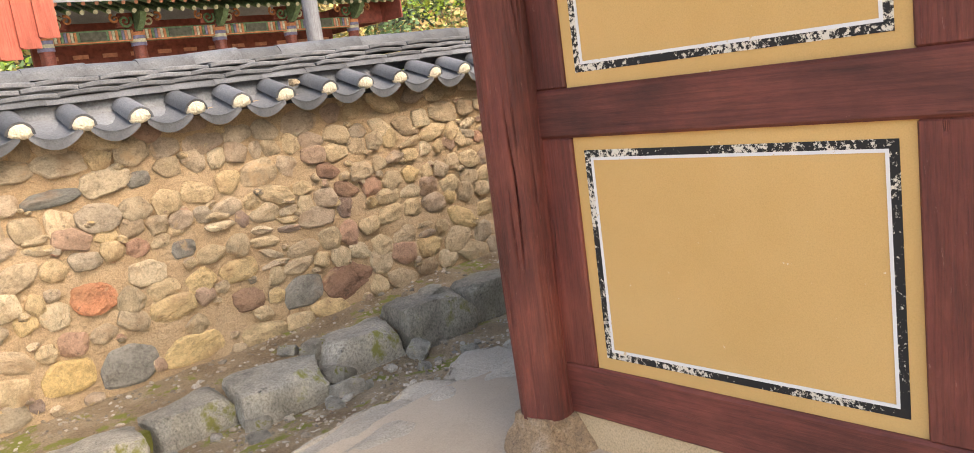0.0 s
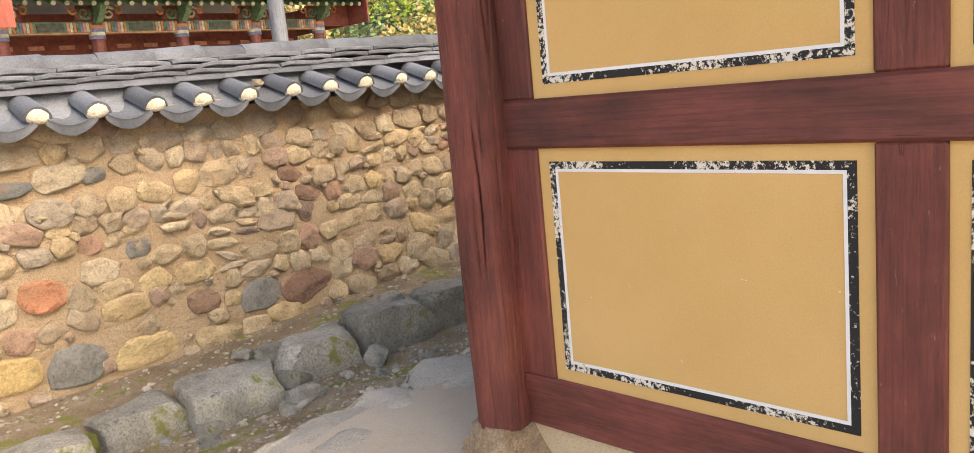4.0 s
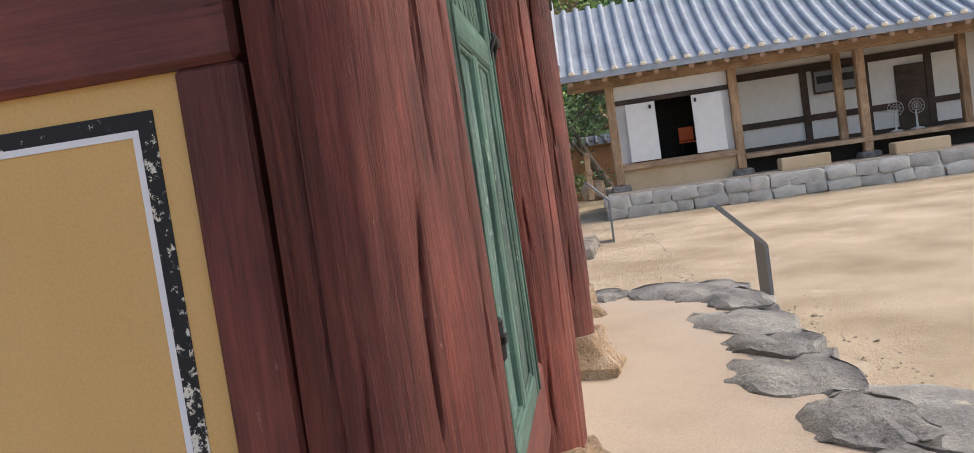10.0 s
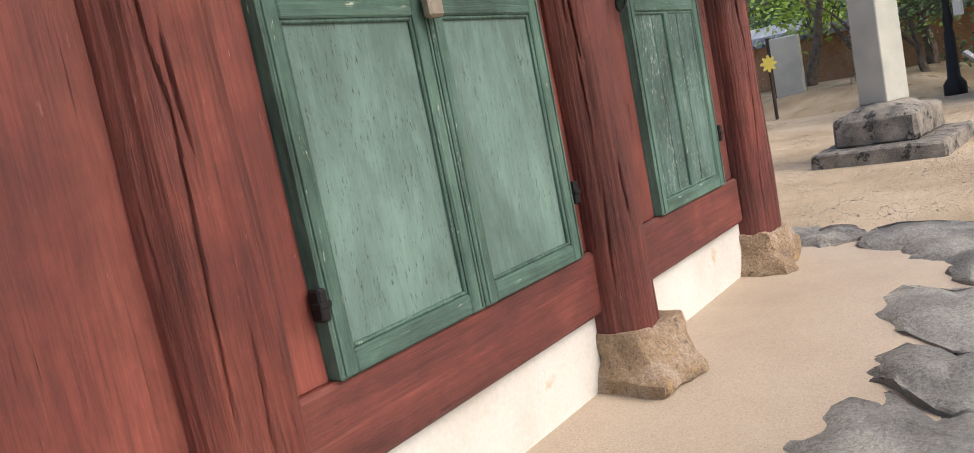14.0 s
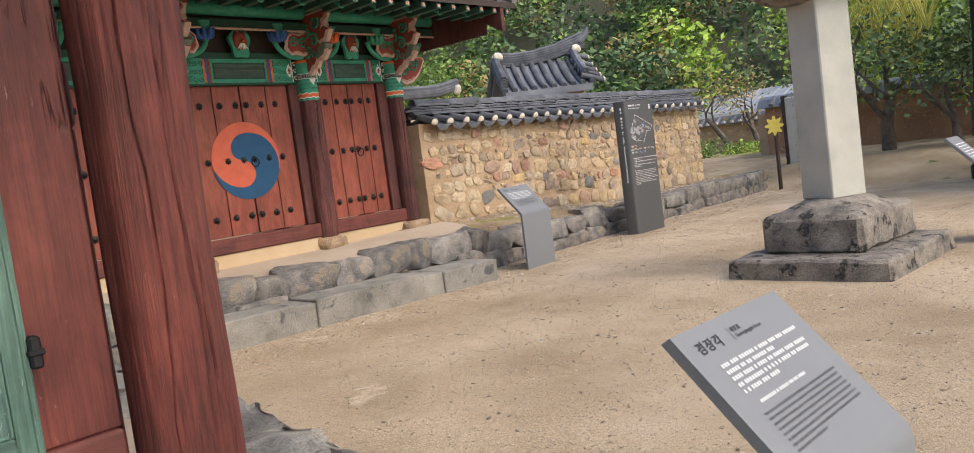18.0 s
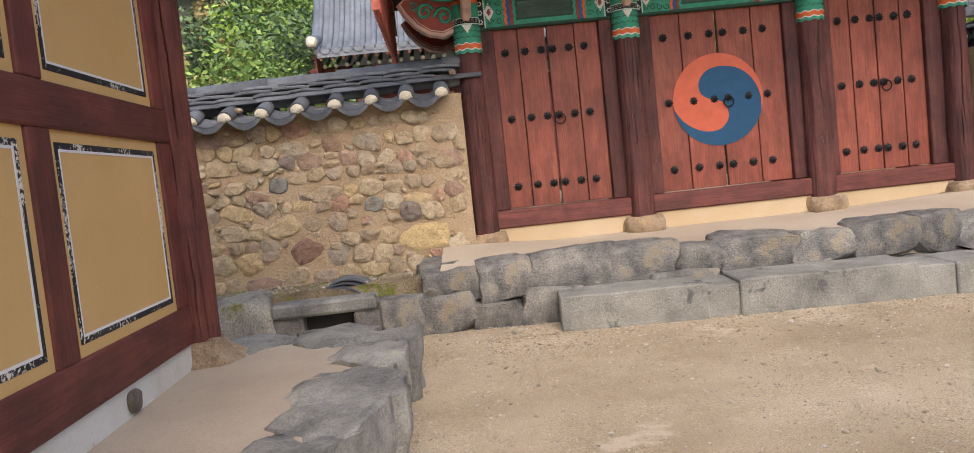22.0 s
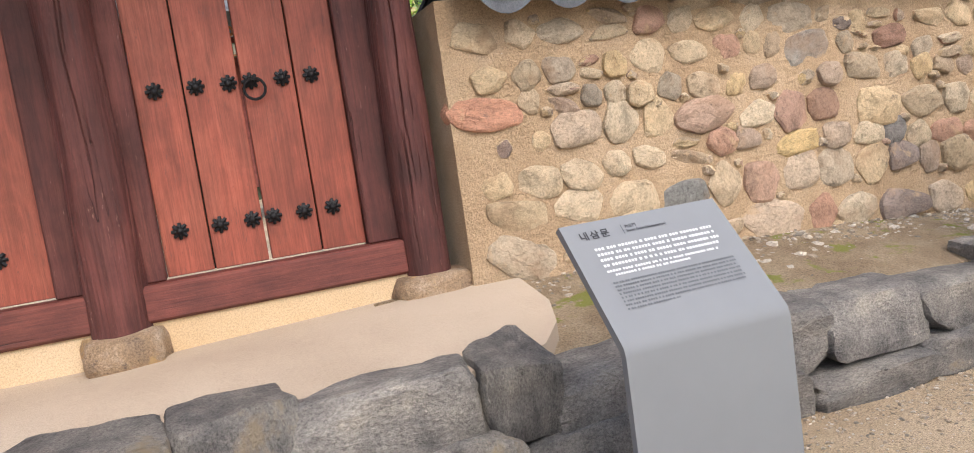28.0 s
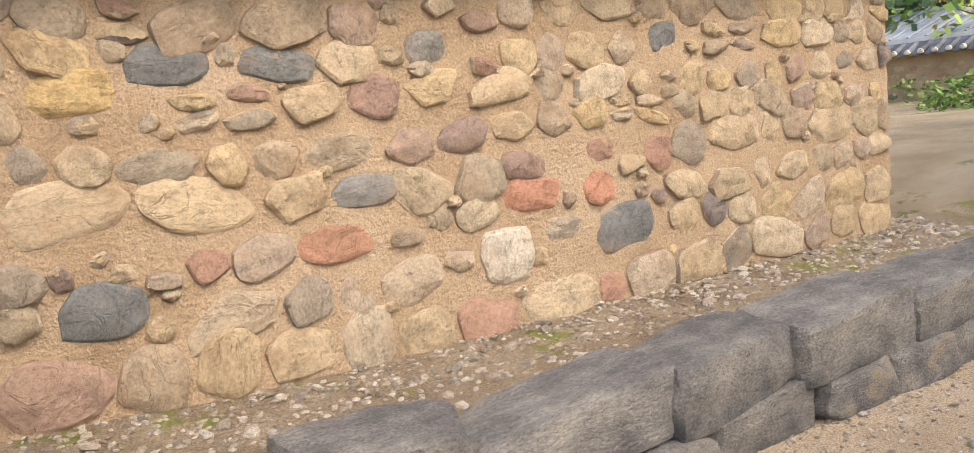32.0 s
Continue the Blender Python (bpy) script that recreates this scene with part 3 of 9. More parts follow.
PAN_ME = mesh_of("pan_tile", pan_bm(0.34, 0.31, 0.06), TILE, 60)
COVER_ME = mesh_of("cover_tile", cover_bm(0.33, 0.078, 0.084), TILE, 50)
PLUG_ME = [mesh_of("plaster_plug", plug_bm(0.076, s), PLUG, 180) for s in range(4)]
SLAB_ME = []
for _s in range(4):
    _bm = bmesh.new()
    box(_bm, -0.19, 0.19, -0.15, 0.15, 0, 0.030, 0.006)
    bmesh.ops.subdivide_edges(_bm, edges=[e for e in _bm.edges if abs(e.verts[0].co.x - e.verts[1].co.x) > 0.2], cuts=3)
    for _v in _bm.verts:
        _v.co.z += 0.010 * (1 - (_v.co.x / 0.19) ** 2) + 0.004 * noise.noise(_v.co * 9 + Vector((_s * 3, 0, 0)))
    SLAB_ME.append(mesh_of("ridge_slab", _bm, TILE, 40))
RIDGE_ME = mesh_of("ridge_tile", cover_bm(0.40, 0.088, 0.094), TILE, 50)
ROLL_ME = mesh_of("roll_tile", cover_bm(0.40, 0.085, 0.088), TILE, 50)


def coping(parent, x0, x1, z_of, seed, both=True):
    """Tiles of a wall top: pans, covers with lime plugs, stacked slabs and a ridge."""
    rnd = random.Random(seed)
    n = round((x1 - x0) / 0.36)
    for side in (1, -1) if both else (1,):
        for i in range(n + 1):
            x = x0 + (x1 - x0) * i / n
            z = z_of(x)
            flip = Matrix.Rotation(0 if side == 1 else math.pi, 4, "Z")
            m = Matrix.Translation((x, WALL_Y + 0.25, z)) @ flip
            tilt = Matrix.Rotation(radians(17), 4, "X")
            jit = Matrix.Rotation(radians(rnd.uniform(-2.5, 2.5)), 4, "Z") @ Matrix.Rotation(radians(rnd.uniform(-2, 2)), 4, "Y")
            cov = piece("cover_tile", COVER_ME, parent, m @ Matrix.Translation((0, -0.14, 0.115)) @ tilt @ jit)
            if side == 1:
                piece("plaster_plug", PLUG_ME[i % 4], parent, m @ Matrix.Translation((0, -0.14, 0.115)) @ tilt @ jit @ Matrix.Translation((0, -0.318, 0.002)) @ Matrix.Rotation(rnd.uniform(-0.2, 0.2), 4, "Y"))
            if i < n:
                piece("pan_tile", PAN_ME, parent, m @ Matrix.Translation((0.18 * (1 if side == 1 else -1), -0.14, 0.135 - 0.01)) @ tilt @ Matrix.Rotation(radians(rnd.uniform(-1.5, 1.5)), 4, "Y"))
    # the lying half-round course, the stacked slabs and the ridge
    for side in (1, -1):
        x = x0 - 0.15
        while x < x1 + 0.1:
            piece("roll_tile", ROLL_ME, parent, Matrix.Translation((x, WALL_Y + 0.25 - side * 0.11, z_of(x) + 0.155 + rnd.uniform(-0.004, 0.004))) @ Matrix.Rotation(radians(90), 4, "Z") @ Matrix.Rotation(radians(side * 22), 4, "Y"))
            x += 0.385
    for c, (half, zz) in enumerate(((0.165, 0.225), (0.15, 0.268), (0.135, 0.311))):
        x = x0 - 0.1 + 0.13 * c
        while x < x1 + 0.12:
            s = rnd.uniform(0.94, 1.06)
            piece("ridge_slab", SLAB_ME[rnd.randrange(4)], parent, Matrix.Translation((x, WALL_Y + 0.25 + rnd.uniform(-0.008, 0.008), z_of(x) + zz + rnd.uniform(-0.004, 0.004))) @ Matrix.Rotation(radians(rnd.uniform(-1.2, 1.2)), 4, "Z") @ Matrix.Rotation(radians(rnd.uniform(-1.0, 1.0)), 4, "Y") @ Matrix.Diagonal((s, half / 0.15, 1.1, 1)))
            x += 0.375 * s
    x = x0 - 0.2
    while x < x1 + 0.1:
        piece("ridge_tile", RIDGE_ME, parent, Matrix.Translation((x + 0.2, WALL_Y + 0.25, z_of(x) + 0.352 + rnd.uniform(-0.004, 0.004))) @ Matrix.Rotation(radians(90 + rnd.uniform(-1.0, 1.0)), 4, "Z") @ Matrix.Rotation(radians(rnd.uniform(-2, 2)), 4, "X"))
        x += 0.37
    bm = bmesh.new()
    n = 12
    for a in (0,):
        for i in range(n):
            xa, xb = x0 - 0.1 + (x1 - x0 + 0.2) * i / n, x0 - 0.1 + (x1 - x0 + 0.2) * (i + 1) / n
            z = z_of((xa + xb) / 2)
            prism(bm, [(-0.33, z), (0.33, z), (0.14, z + 0.1), (0.10, z + 0.32), (-0.10, z + 0.32), (-0.14, z + 0.1)], xa, xb, Matrix.Translation((0, WALL_Y + 0.25, 0)) @ Matrix.Rotation(radians(-90), 4, "Z") @ Matrix.Diagonal((1, -1, 1, 1)))
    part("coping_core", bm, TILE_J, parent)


def field_stone_bm(seed):
    """A stone bedded in mud: an uneven five- to eight-cornered outline, a broken face of a few flats, knocked edges."""
    rnd = random.Random(seed)
    n = rnd.choice((5, 6, 6, 7, 7, 8))
    turn = rnd.uniform(0, 6.28)
    corners = []
    for k in range(n):
        a = turn + 2 * math.pi * (k + rnd.uniform(-0.28, 0.28)) / n
        c, si = math.cos(a), math.sin(a)
        # between an ellipse and a box, so that some corners stand out
        f = (abs(c) ** 3.2 + abs(si) ** 3.2) ** (-1 / 3.2) * rnd.uniform(0.80, 1.02)
        corners.append(Vector((0.105 * c * f, 0, 0.076 * si * f)))
    out = []
    for a, b in zip(corners, corners[1:] + corners[:1]):
        mid = (a + b) / 2
        side = mid.normalized() * rnd.uniform(-0.003, 0.006)
        out += [a.lerp(b, 0.12) + side * 0.3, a.lerp(b, 0.5) + side, a.lerp(b, 0.88) + side * 0.3]
    n = len(out)
    flats = [(rnd.uniform(-0.24, 0.24), rnd.uniform(-0.28, 0.28), rnd.uniform(-0.007, 0.007)) for _ in range(4)]
    bm = bmesh.new()
    rings = []
    for f, y in ((1.02, 0.06), (1.0, 0.006), (0.96, -0.016), (0.84, -0.024), (0.62, -0.027), (0.32, -0.028)):
        ring = []
        for q in out:
            v = Vector((q.x * f, y, q.z * f))
            if y < 0.05:
                v.y += max(-0.014, min(0.024, max(sx * v.x + sz * v.z + o for sx, sz, o in flats))) + 0.008 * noise.noise(v * 24 + Vector((seed * 3, 0, 0))) + 0.006 * noise.noise(v * 60 + Vector((seed, 0, 0)))
            ring.append(bm.verts.new(v))
        rings.append(ring)
    for r0, r1 in zip(rings, rings[1:]):
        for i in range(n):
            bm.faces.new((r0[i], r0[(i + 1) % n], r1[(i + 1) % n], r1[i]))
    bm.faces.new(rings[-1])
    return bm


def lay_stones(parent, x0, x1, z_low, z_top, seed, near, marks, tall, gap):
    """Field stones in wavering courses on the wall's face, the largest low down. near: stretch whose stones are parts; the
    rest is joined. marks: stones of their own colour at (x, z, width, height, kind). tall: least and most height."""
    rnd = random.Random(seed)
    far_v, far_f = [], []

    def put(x, z, w, h, small=False, again=True):
        if any(abs(x - a) < (w + c) * 0.40 and abs(z - b) < (h + d) * 0.40 for a, b, c, d, _ in marks):
            if again:
                put(x - w * 0.28, z + h * 0.2, w * 0.5, h * 0.55, True, False)
                put(x + w * 0.28, z - h * 0.2, w * 0.5, h * 0.5, True, False)
            return
        m = Matrix.Translation((x, WALL_Y + rnd.uniform(-0.016, 0.004), z)) @ Matrix.Rotation(rnd.gauss(0, 0.20), 4, "Y") @ Matrix.Diagonal((w / 0.176, rnd.uniform(0.85, 1.25), h / 0.126, 1))
        if rnd.random() < 0.5:
            m = m @ Matrix.Rotation(math.pi, 4, "Y")
        me = STONE_ME[rnd.randrange(len(STONE_ME))]
        if near[0] < x < near[1] and not small:
            piece("stone", me, parent, m)
        else:
            o = len(far_v)
            far_v.extend(m @ v.co for v in me.vertices)
            far_f.extend([q + o for q in f.vertices] for f in me.polygons)

    for x, z, w, h, kind in marks:
        me = KIND_ME[kind][rnd.randrange(3)]
        piece("stone", me, parent, Matrix.Translation((x, WALL_Y, z)) @ Matrix.Rotation(rnd.gauss(0, 0.06), 4, "Y") @ Matrix.Diagonal((w / 0.185, 1.15, h / 0.132, 1)))
    z, k = -0.03, 0
    while z < z_top - 0.4:
        h = rnd.uniform(*tall) * (1.35 if k == 0 else 1.18 if k == 1 else 1.0)
        x = x0 + rnd.uniform(0.0, 0.08)
        while x < x1 - 0.06:
            hh = h * rnd.uniform(0.80, 1.15)
            w = min(hh * rnd.choice((0.95, 1.1, 1.25, 1.4, 1.6, 1.9)), x1 - x)
            xc = x + w / 2
            zc = z_low(xc) + z + h / 2 + 0.03 * math.sin(xc * 1.7 + k * 2.1) + rnd.uniform(-0.015, 0.015)
            if zc + hh / 2 < z_top:
                if rnd.random() < 0.06 and w < 0.3:
                    put(xc, zc - hh * 0.26, w, hh * 0.46, True)
                    put(xc, zc + hh * 0.26, w * 0.9, hh * 0.42, True)
                else:
                    put(xc, zc, w, hh)
            elif zc - hh / 2 < z_top - 0.10:
                put(xc, (zc - hh / 2 + z_top) / 2, w, z_top - zc + hh / 2, True)
            x += w + gap * rnd.uniform(0.2, 1.6)
            if rnd.random() < 0.25:
                put(x - gap / 2, zc + (hh * 0.46 if rnd.random() < 0.5 else -hh * 0.46), 0.075, 0.055, True)
        z += h + gap * rnd.uniform(0.3, 1.0)
        k += 1
    me = bpy.data.meshes.new("field_stones")
    me.from_pydata(far_v, [], far_f)
    me.materials.append(STONES_J)
    for q in me.polygons:
        q.use_smooth = True
    me.set_sharp_from_angle(angle=radians(24))
    ob = under(new("field_stones", me), parent)
    tagged(ob, "joined small and far field stones of the wall", "", "", "stuff")


STONE_ME = [mesh_of("stone", field_stone_bm(s + 1), STONES, 24) for s in range(34)]
KIND_ME = [[mesh_of("stone", field_stone_bm(100 + 5 * k + s), STONE_KINDS[k], 24) for s in range(3)] for k in range(5)]


# ---- kerbs ----
def block_bm(seed, warp=0.09, worn=0.09, rough=0.05, cuts=5):
    """A roughly split block of unit size about the origin: skewed flat sides, knocked edges."""
    rnd = random.Random(seed)
    off = {(i, j, k): Vector((rnd.uniform(-warp, warp), rnd.uniform(-warp, warp), rnd.uniform(-warp, warp))) for i in (0, 1) for j in (0, 1) for k in (0, 1)}
    bm = bmesh.new()
    bmesh.ops.create_cube(bm, size=1.0)
    bmesh.ops.subdivide_edges(bm, edges=bm.edges[:], cuts=cuts, use_grid_fill=True)
    chips = [(Vector((rnd.gauss(0, 1), rnd.gauss(0, 1), rnd.gauss(0.2, 1))).normalized(), rnd.uniform(0.60, 0.70)) for _ in range(7)]
    for v in bm.verts:
        c = v.co.copy()
        q = c.copy()
        # pull edges and corners in
        big = sorted((abs(c.x), abs(c.y), abs(c.z)))
        if big[1] > 0.49:
            q *= 1 - worn * (1.0 if big[0] < 0.45 else 1.5) * rnd.uniform(0.5, 1.0)
        for nrm, d in chips:
            over = q.dot(nrm) - d
            if over > 0:
                q -= nrm * over
        s = Vector((0, 0, 0))
        for (i, j, k), o in off.items():
            s += o * ((c.x + 0.5) if i else (0.5 - c.x)) * ((c.y + 0.5) if j else (0.5 - c.y)) * ((c.z + 0.5) if k else (0.5 - c.z))
        sd = Vector((seed * 2.3, 0, 0))
        q += s + rough * Vector((noise.noise(c * 3 + sd), noise.noise(c * 3 + sd + Vector((0, 9, 0))), noise.noise(c * 3 + sd + Vector((0, 0, 9)))))
        v.co = q
    return bm


def hewn(bm, seed, count=4, near=0.54, far=0.66):
    """Split flats across a block of unit size, then a fine broken grain."""
    rnd = random.Random(seed * 7 + 1)
    flats = [(Vector((rnd.gauss(0, 1), rnd.gauss(0, 1), rnd.gauss(0, 0.8))).normalized(), rnd.uniform(near, far)) for _ in range(count)]
    for v in bm.verts:
        for nrm, d in flats:
            over = v.co.dot(nrm) - d
            if over > 0:
                v.co -= nrm * over * 0.92
        c = v.co + Vector((seed * 3.1, 0, 0))
        v.co += 0.020 * noise.noise(c * 7) * v.co.normalized() + 0.011 * Vector((noise.noise(c * 13), noise.noise(c * 13 + Vector((4, 0, 0))), noise.noise(c * 13 + Vector((0, 4, 0)))))


def kerb_bm(seed):
    bm = block_bm(300 + seed, 0.07, 0.05, 0.04, 8)
    hewn(bm, 40 + seed, 4, 0.56, 0.68)
    for v in bm.verts:
        v.co = Vector((v.co.x * 0.5, v.co.y * 0.42, v.co.z * 0.3))
    return bm


KERB_ME = [mesh_of("kerb_stone", kerb_bm(s), KERB, 26) for s in range(12)]


def boulder_bm(seed, soft):
    """A field boulder with broken flats; soft: how far it is rounded."""
    bm = block_bm(700 + seed, 0.10, 0.05, 0.05, 9)
    hewn(bm, seed)
    for v in bm.verts:
        c = v.co.copy()
        v.co = c.lerp(c.normalized() * 0.56, soft)
        v.co = Vector((v.co.x * 0.52, v.co.y * 0.44, v.co.z * 0.31))
    return bm


KERB_OLD = earthy("mossy_kerb_stone", [(0.19, 0.18, 0.155), (0.34, 0.315, 0.27), (0.48, 0.445, 0.375), (0.60, 0.555, 0.465)], 3.0, 50, 0.9, 1.0, 0.03, spots=[((0.50, 0.41, 0.29), 5, 0.64), ((0.29, 0.28, 0.08), 3.2, 0.585), ((0.10, 0.095, 0.09), 8, 0.66)], vary=0.22, coarse=10, speck=0.34)
OLD_ME = [mesh_of("kerb_stone", boulder_bm(s, 0.0), KERB_OLD, 24) for s in range(12)]
BOULDER_ME = [mesh_of("kerb_stone", boulder_bm(20 + s, 0.03), KERB, 24) for s in range(10)]


def kerb_row(parent, pts, widths, h, seed, name="kerb_stone", depth=1.0, meshes=None):
    """Blocks end to end along a line of (x, y, z of the underside); widths: least and most length."""
    rnd = random.Random(seed)
    pts = [Vector(p) for p in pts]
    total = sum((b - a).length for a, b in zip(pts, pts[1:]))
    s = 0.0
    while s < total - 0.12:
        w = min(rnd.uniform(*widths), total - s)
        c, left = s + w / 2, 0.0
        for a, b in zip(pts, pts[1:]):
            L = (b - a).length
            if c <= left + L or b is pts[-1]:
                p = a.lerp(b, min(1.0, (c - left) / L))
                ang = math.atan2((b - a).y, (b - a).x)
                break
            left += L
        hh = h * rnd.uniform(0.78, 1.12)
        m = Matrix.Translation((p.x, p.y + rnd.uniform(-0.03, 0.03), p.z + hh / 2)) @ Matrix.Rotation(ang + rnd.uniform(-0.06, 0.06), 4, "Z") @ Matrix.Rotation(rnd.uniform(-0.05, 0.05), 4, "Y") @ Matrix.Rotation(rnd.uniform(-0.05, 0.05), 4, "X") @ Matrix.Diagonal((w * 1.06 / 0.5, depth * rnd.uniform(0.95, 1.1), hh * 1.10 / 0.3, 1))
        if rnd.random() < 0.5:
            m = m @ Matrix.Rotation(math.pi, 4, "Z")
        pool = meshes or KERB_ME
        piece(name, pool[rnd.randrange(len(pool))], parent, m)
        s += w



# ---- book house: platform ----
PLAT_Z = 0.40


def outline_sheet(bm, pts, z0, z1):
    a = [bm.verts.new((x, y, z1)) for x, y in pts]
    b = [bm.verts.new((x, y, z0)) for x, y in pts]
    bm.faces.new(a)
    n = len(pts)
    for i in range(n):
        bm.faces.new((a[i], a[(i + 1) % n], b[(i + 1) % n], b[i]))


def platform():
    bm = bmesh.new()
    outline_sheet(bm, [(1.0, -2.36), (7.45, -2.36), (7.70, -2.22), (7.82, -1.9), (7.88, -1.3), (8.34, 1.0), (8.40, 2.55), (8.1, 2.68), (5.6, 2.90), (4.3, 3.16), (3.1, 3.40), (2.4, 3.36), (1.0, 3.28)], -0.1, PLAT_Z)
    bmesh.ops.bevel(bm, geom=[e for e in bm.edges if e.verts[0].co.z > 0.3 and e.verts[1].co.z > 0.3], offset=0.06, segments=2, affect="EDGES")
    return structure("platform", bm, LIME, "pale lime-plastered platform of the book house", "platform", 40)


PLATFORM = platform()


def verge_z(x, y):
    return 0.375 - 0.16 * smooth01(3.3, 4.3, y) - 0.20 * smooth01(5.4, 7.0, x) * smooth01(2.6, 3.2, y) + 0.016 * noise.noise(Vector((x * 4, y * 4, 7))) + 0.010 * noise.noise(Vector((x * 12, y * 12, 1)))


def soil_verge():
    """The bank of gravelly soil between the platform and the kerb."""
    bm = bmesh.new()
    rows = []
    for i in range(76):
        x = -1.0 + 0.11 * i
        row = [bm.verts.new((x, 3.0 + 0.09 * j, verge_z(x, 3.0 + 0.09 * j))) for j in range(18)]
        rows.append([bm.verts.new((x, 3.0, -0.05))] + row + [bm.verts.new((x, 4.53, -0.05))])
    for a, b in zip(rows, rows[1:]):
        for j in range(len(a) - 1):
            bm.faces.new((a[j], a[j + 1], b[j + 1], b[j]))
    for q in (rows[0], rows[-1]):
        bm.faces.new(q)
    return structure("ground_verge", bm, SOIL, "gravelly mossy soil between platform and kerb", "ground", 60)


soil_verge()

# ---- book house: timber frame ----
house = thing("book_house", (4.8, 0.5, PLAT_Z), "small red timber book house with ochre gables and green doors", "building")
FY, GX1, GX3 = -1.155, 2.40, 7.22


def column(x, y, r0, r1, z0, z1, seed, parent, mat=None, name="column"):
    """A hewn round post with drying cracks that run along it."""
    rnd = random.Random(seed * 13)
    n, segs = 64, 200
    cracks = [(rnd.uniform(0, 6.28), rnd.uniform(z0 - 0.2, z1 - 0.4), rnd.choice((0.25, 0.4, 0.6, 1.0, 1.8)) * rnd.uniform(0.7, 1.2), rnd.uniform(0.010, 0.024), rnd.uniform(0, 9)) for _ in range(26)]
    bm = bmesh.new()
    rings = []
    for i in range(n + 1):
        f = i / n
        z = z0 + (z1 - z0) * f
        ring = []
        live = [c for c in cracks if 0 < (z - c[1]) / c[2] < 1]
        for k in range(segs):
            a = 2 * math.pi * k / segs
            r = r0 + (r1 - r0) * f + 0.018 * noise.noise(Vector((math.cos(a) * 1.3 + seed, math.sin(a) * 1.3, z * 1.1))) + 0.003 * noise.noise(Vector((math.cos(a) * 9, math.sin(a) * 9, z * 2 + seed)))
            for ca, cz, cl, cd, ph in live:
                u = (z - cz) / cl
                if abs((a - ca + math.pi) % (2 * math.pi) - math.pi) < 0.4:
                    at = ca + 0.22 * noise.noise(Vector((z * 1.6, ph, 0))) + 0.05 * noise.noise(Vector((z * 7, ph, 3)))
                    da = abs((a - at + math.pi) % (2 * math.pi) - math.pi) * r0
                    r -= cd * math.sin(math.pi * u) ** 0.5 * max(0.0, 1 - da / 0.0055)
            ring.append(bm.verts.new((x + r * math.cos(a), y + r * math.sin(a), z)))
        rings.append(ring)
    for p, q in zip(rings, rings[1:]):
        for k in range(segs):
            bm.faces.new((p[k], p[(k + 1) % segs], q[(k + 1) % segs], q[k]))
    bm.faces.new(rings[0][::-1])
    bm.faces.new(rings[-1])
    return part(name, bm, mat or COLUMN_RED, parent, "", 50)


def base_stone(x, y, r, seed, z0=PLAT_Z - 0.05, z1=0.575):
    """A rough boulder under a post: a spreading, broken foot and a flat seat."""
    bm = stone_bm(seed, r * 2.5, r * 2.5, (z1 - z0) * 1.25, 0.45, 0.22, 9)
    h = z1 - z0
    for v in bm.verts:
        f = v.co.z / h
        k = 1.0 + 0.42 * smooth01(0.25, -0.35, f) + 0.16 * noise.noise(v.co * 8 + Vector((seed, 0, 0))) + 0.07 * noise.noise(v.co * 22 + Vector((seed, 3, 0)))
        v.co.x, v.co.y = v.co.x * k, v.co.y * k
        v.co.z += 0.02 * noise.noise(v.co * 14)
        v.co += Vector((x, y, (z0 + z1) / 2))
        v.co.z = min(v.co.z, z1)
    return part("base_stone", bm, BASE, house, "rough pale foundation stone", 50)


BASE = earthy("pale_base_stone", [(0.26, 0.19, 0.14), (0.46, 0.32, 0.20), (0.58, 0.46, 0.35)], 6.0, 60, 0.95, 1.0, 0.03, spots=[((0.20, 0.15, 0.12), 9, 0.62), ((0.60, 0.40, 0.20), 5, 0.60)], coarse=18, speck=0.3)
for _i, (_x, _y, _r0, _r1) in enumerate(((2.387, -1.05, 0.165, 0.158), (3.848, -1.145, 0.133, 0.128), (5.598, -1.185, 0.138, 0.125), (7.303, -1.148, 0.152, 0.145), (2.335, 2.33, 0.130, 0.125), (7.22, 2.36, 0.15, 0.13))):
    column(_x, _y, _r0, _r1, 0.60 if 0 < _i < 4 else 0.56, 3.05, _i + 1, house)
    base_stone(_x, _y, 0.125 if _i == 4 else max(_r0, 0.155), 60 + _i, z1=0.62 if 0 < _i < 4 else 0.575)
    for _nm, _mt, _za, _zb, _dr in (("black_band", DC_BLACK, 2.735, 2.82, 0.014), ("green_collar", DC_GREEN, 2.82, 3.0, 0.016), ("pale_line", DC_PALE, 2.823, 2.84, 0.019), ("pale_line", DC_PALE, 2.895, 2.912, 0.019)):
        _bm = bmesh.new()
        lathe(_bm, _x, _y, [(_r1 + _dr + 0.002, _za), (_r1 + _dr + 0.002, _zb)], 28, 0.012, _i + 1)
        part(_nm, _bm, _mt, house, "", 60)


def beam(x0, x1, y0, y1, z0, z1, mat, parent, name="beam", bev=0.012):
    return part(name, boxed(x0, x1, y0, y1, z0, z1, bev), mat, parent)


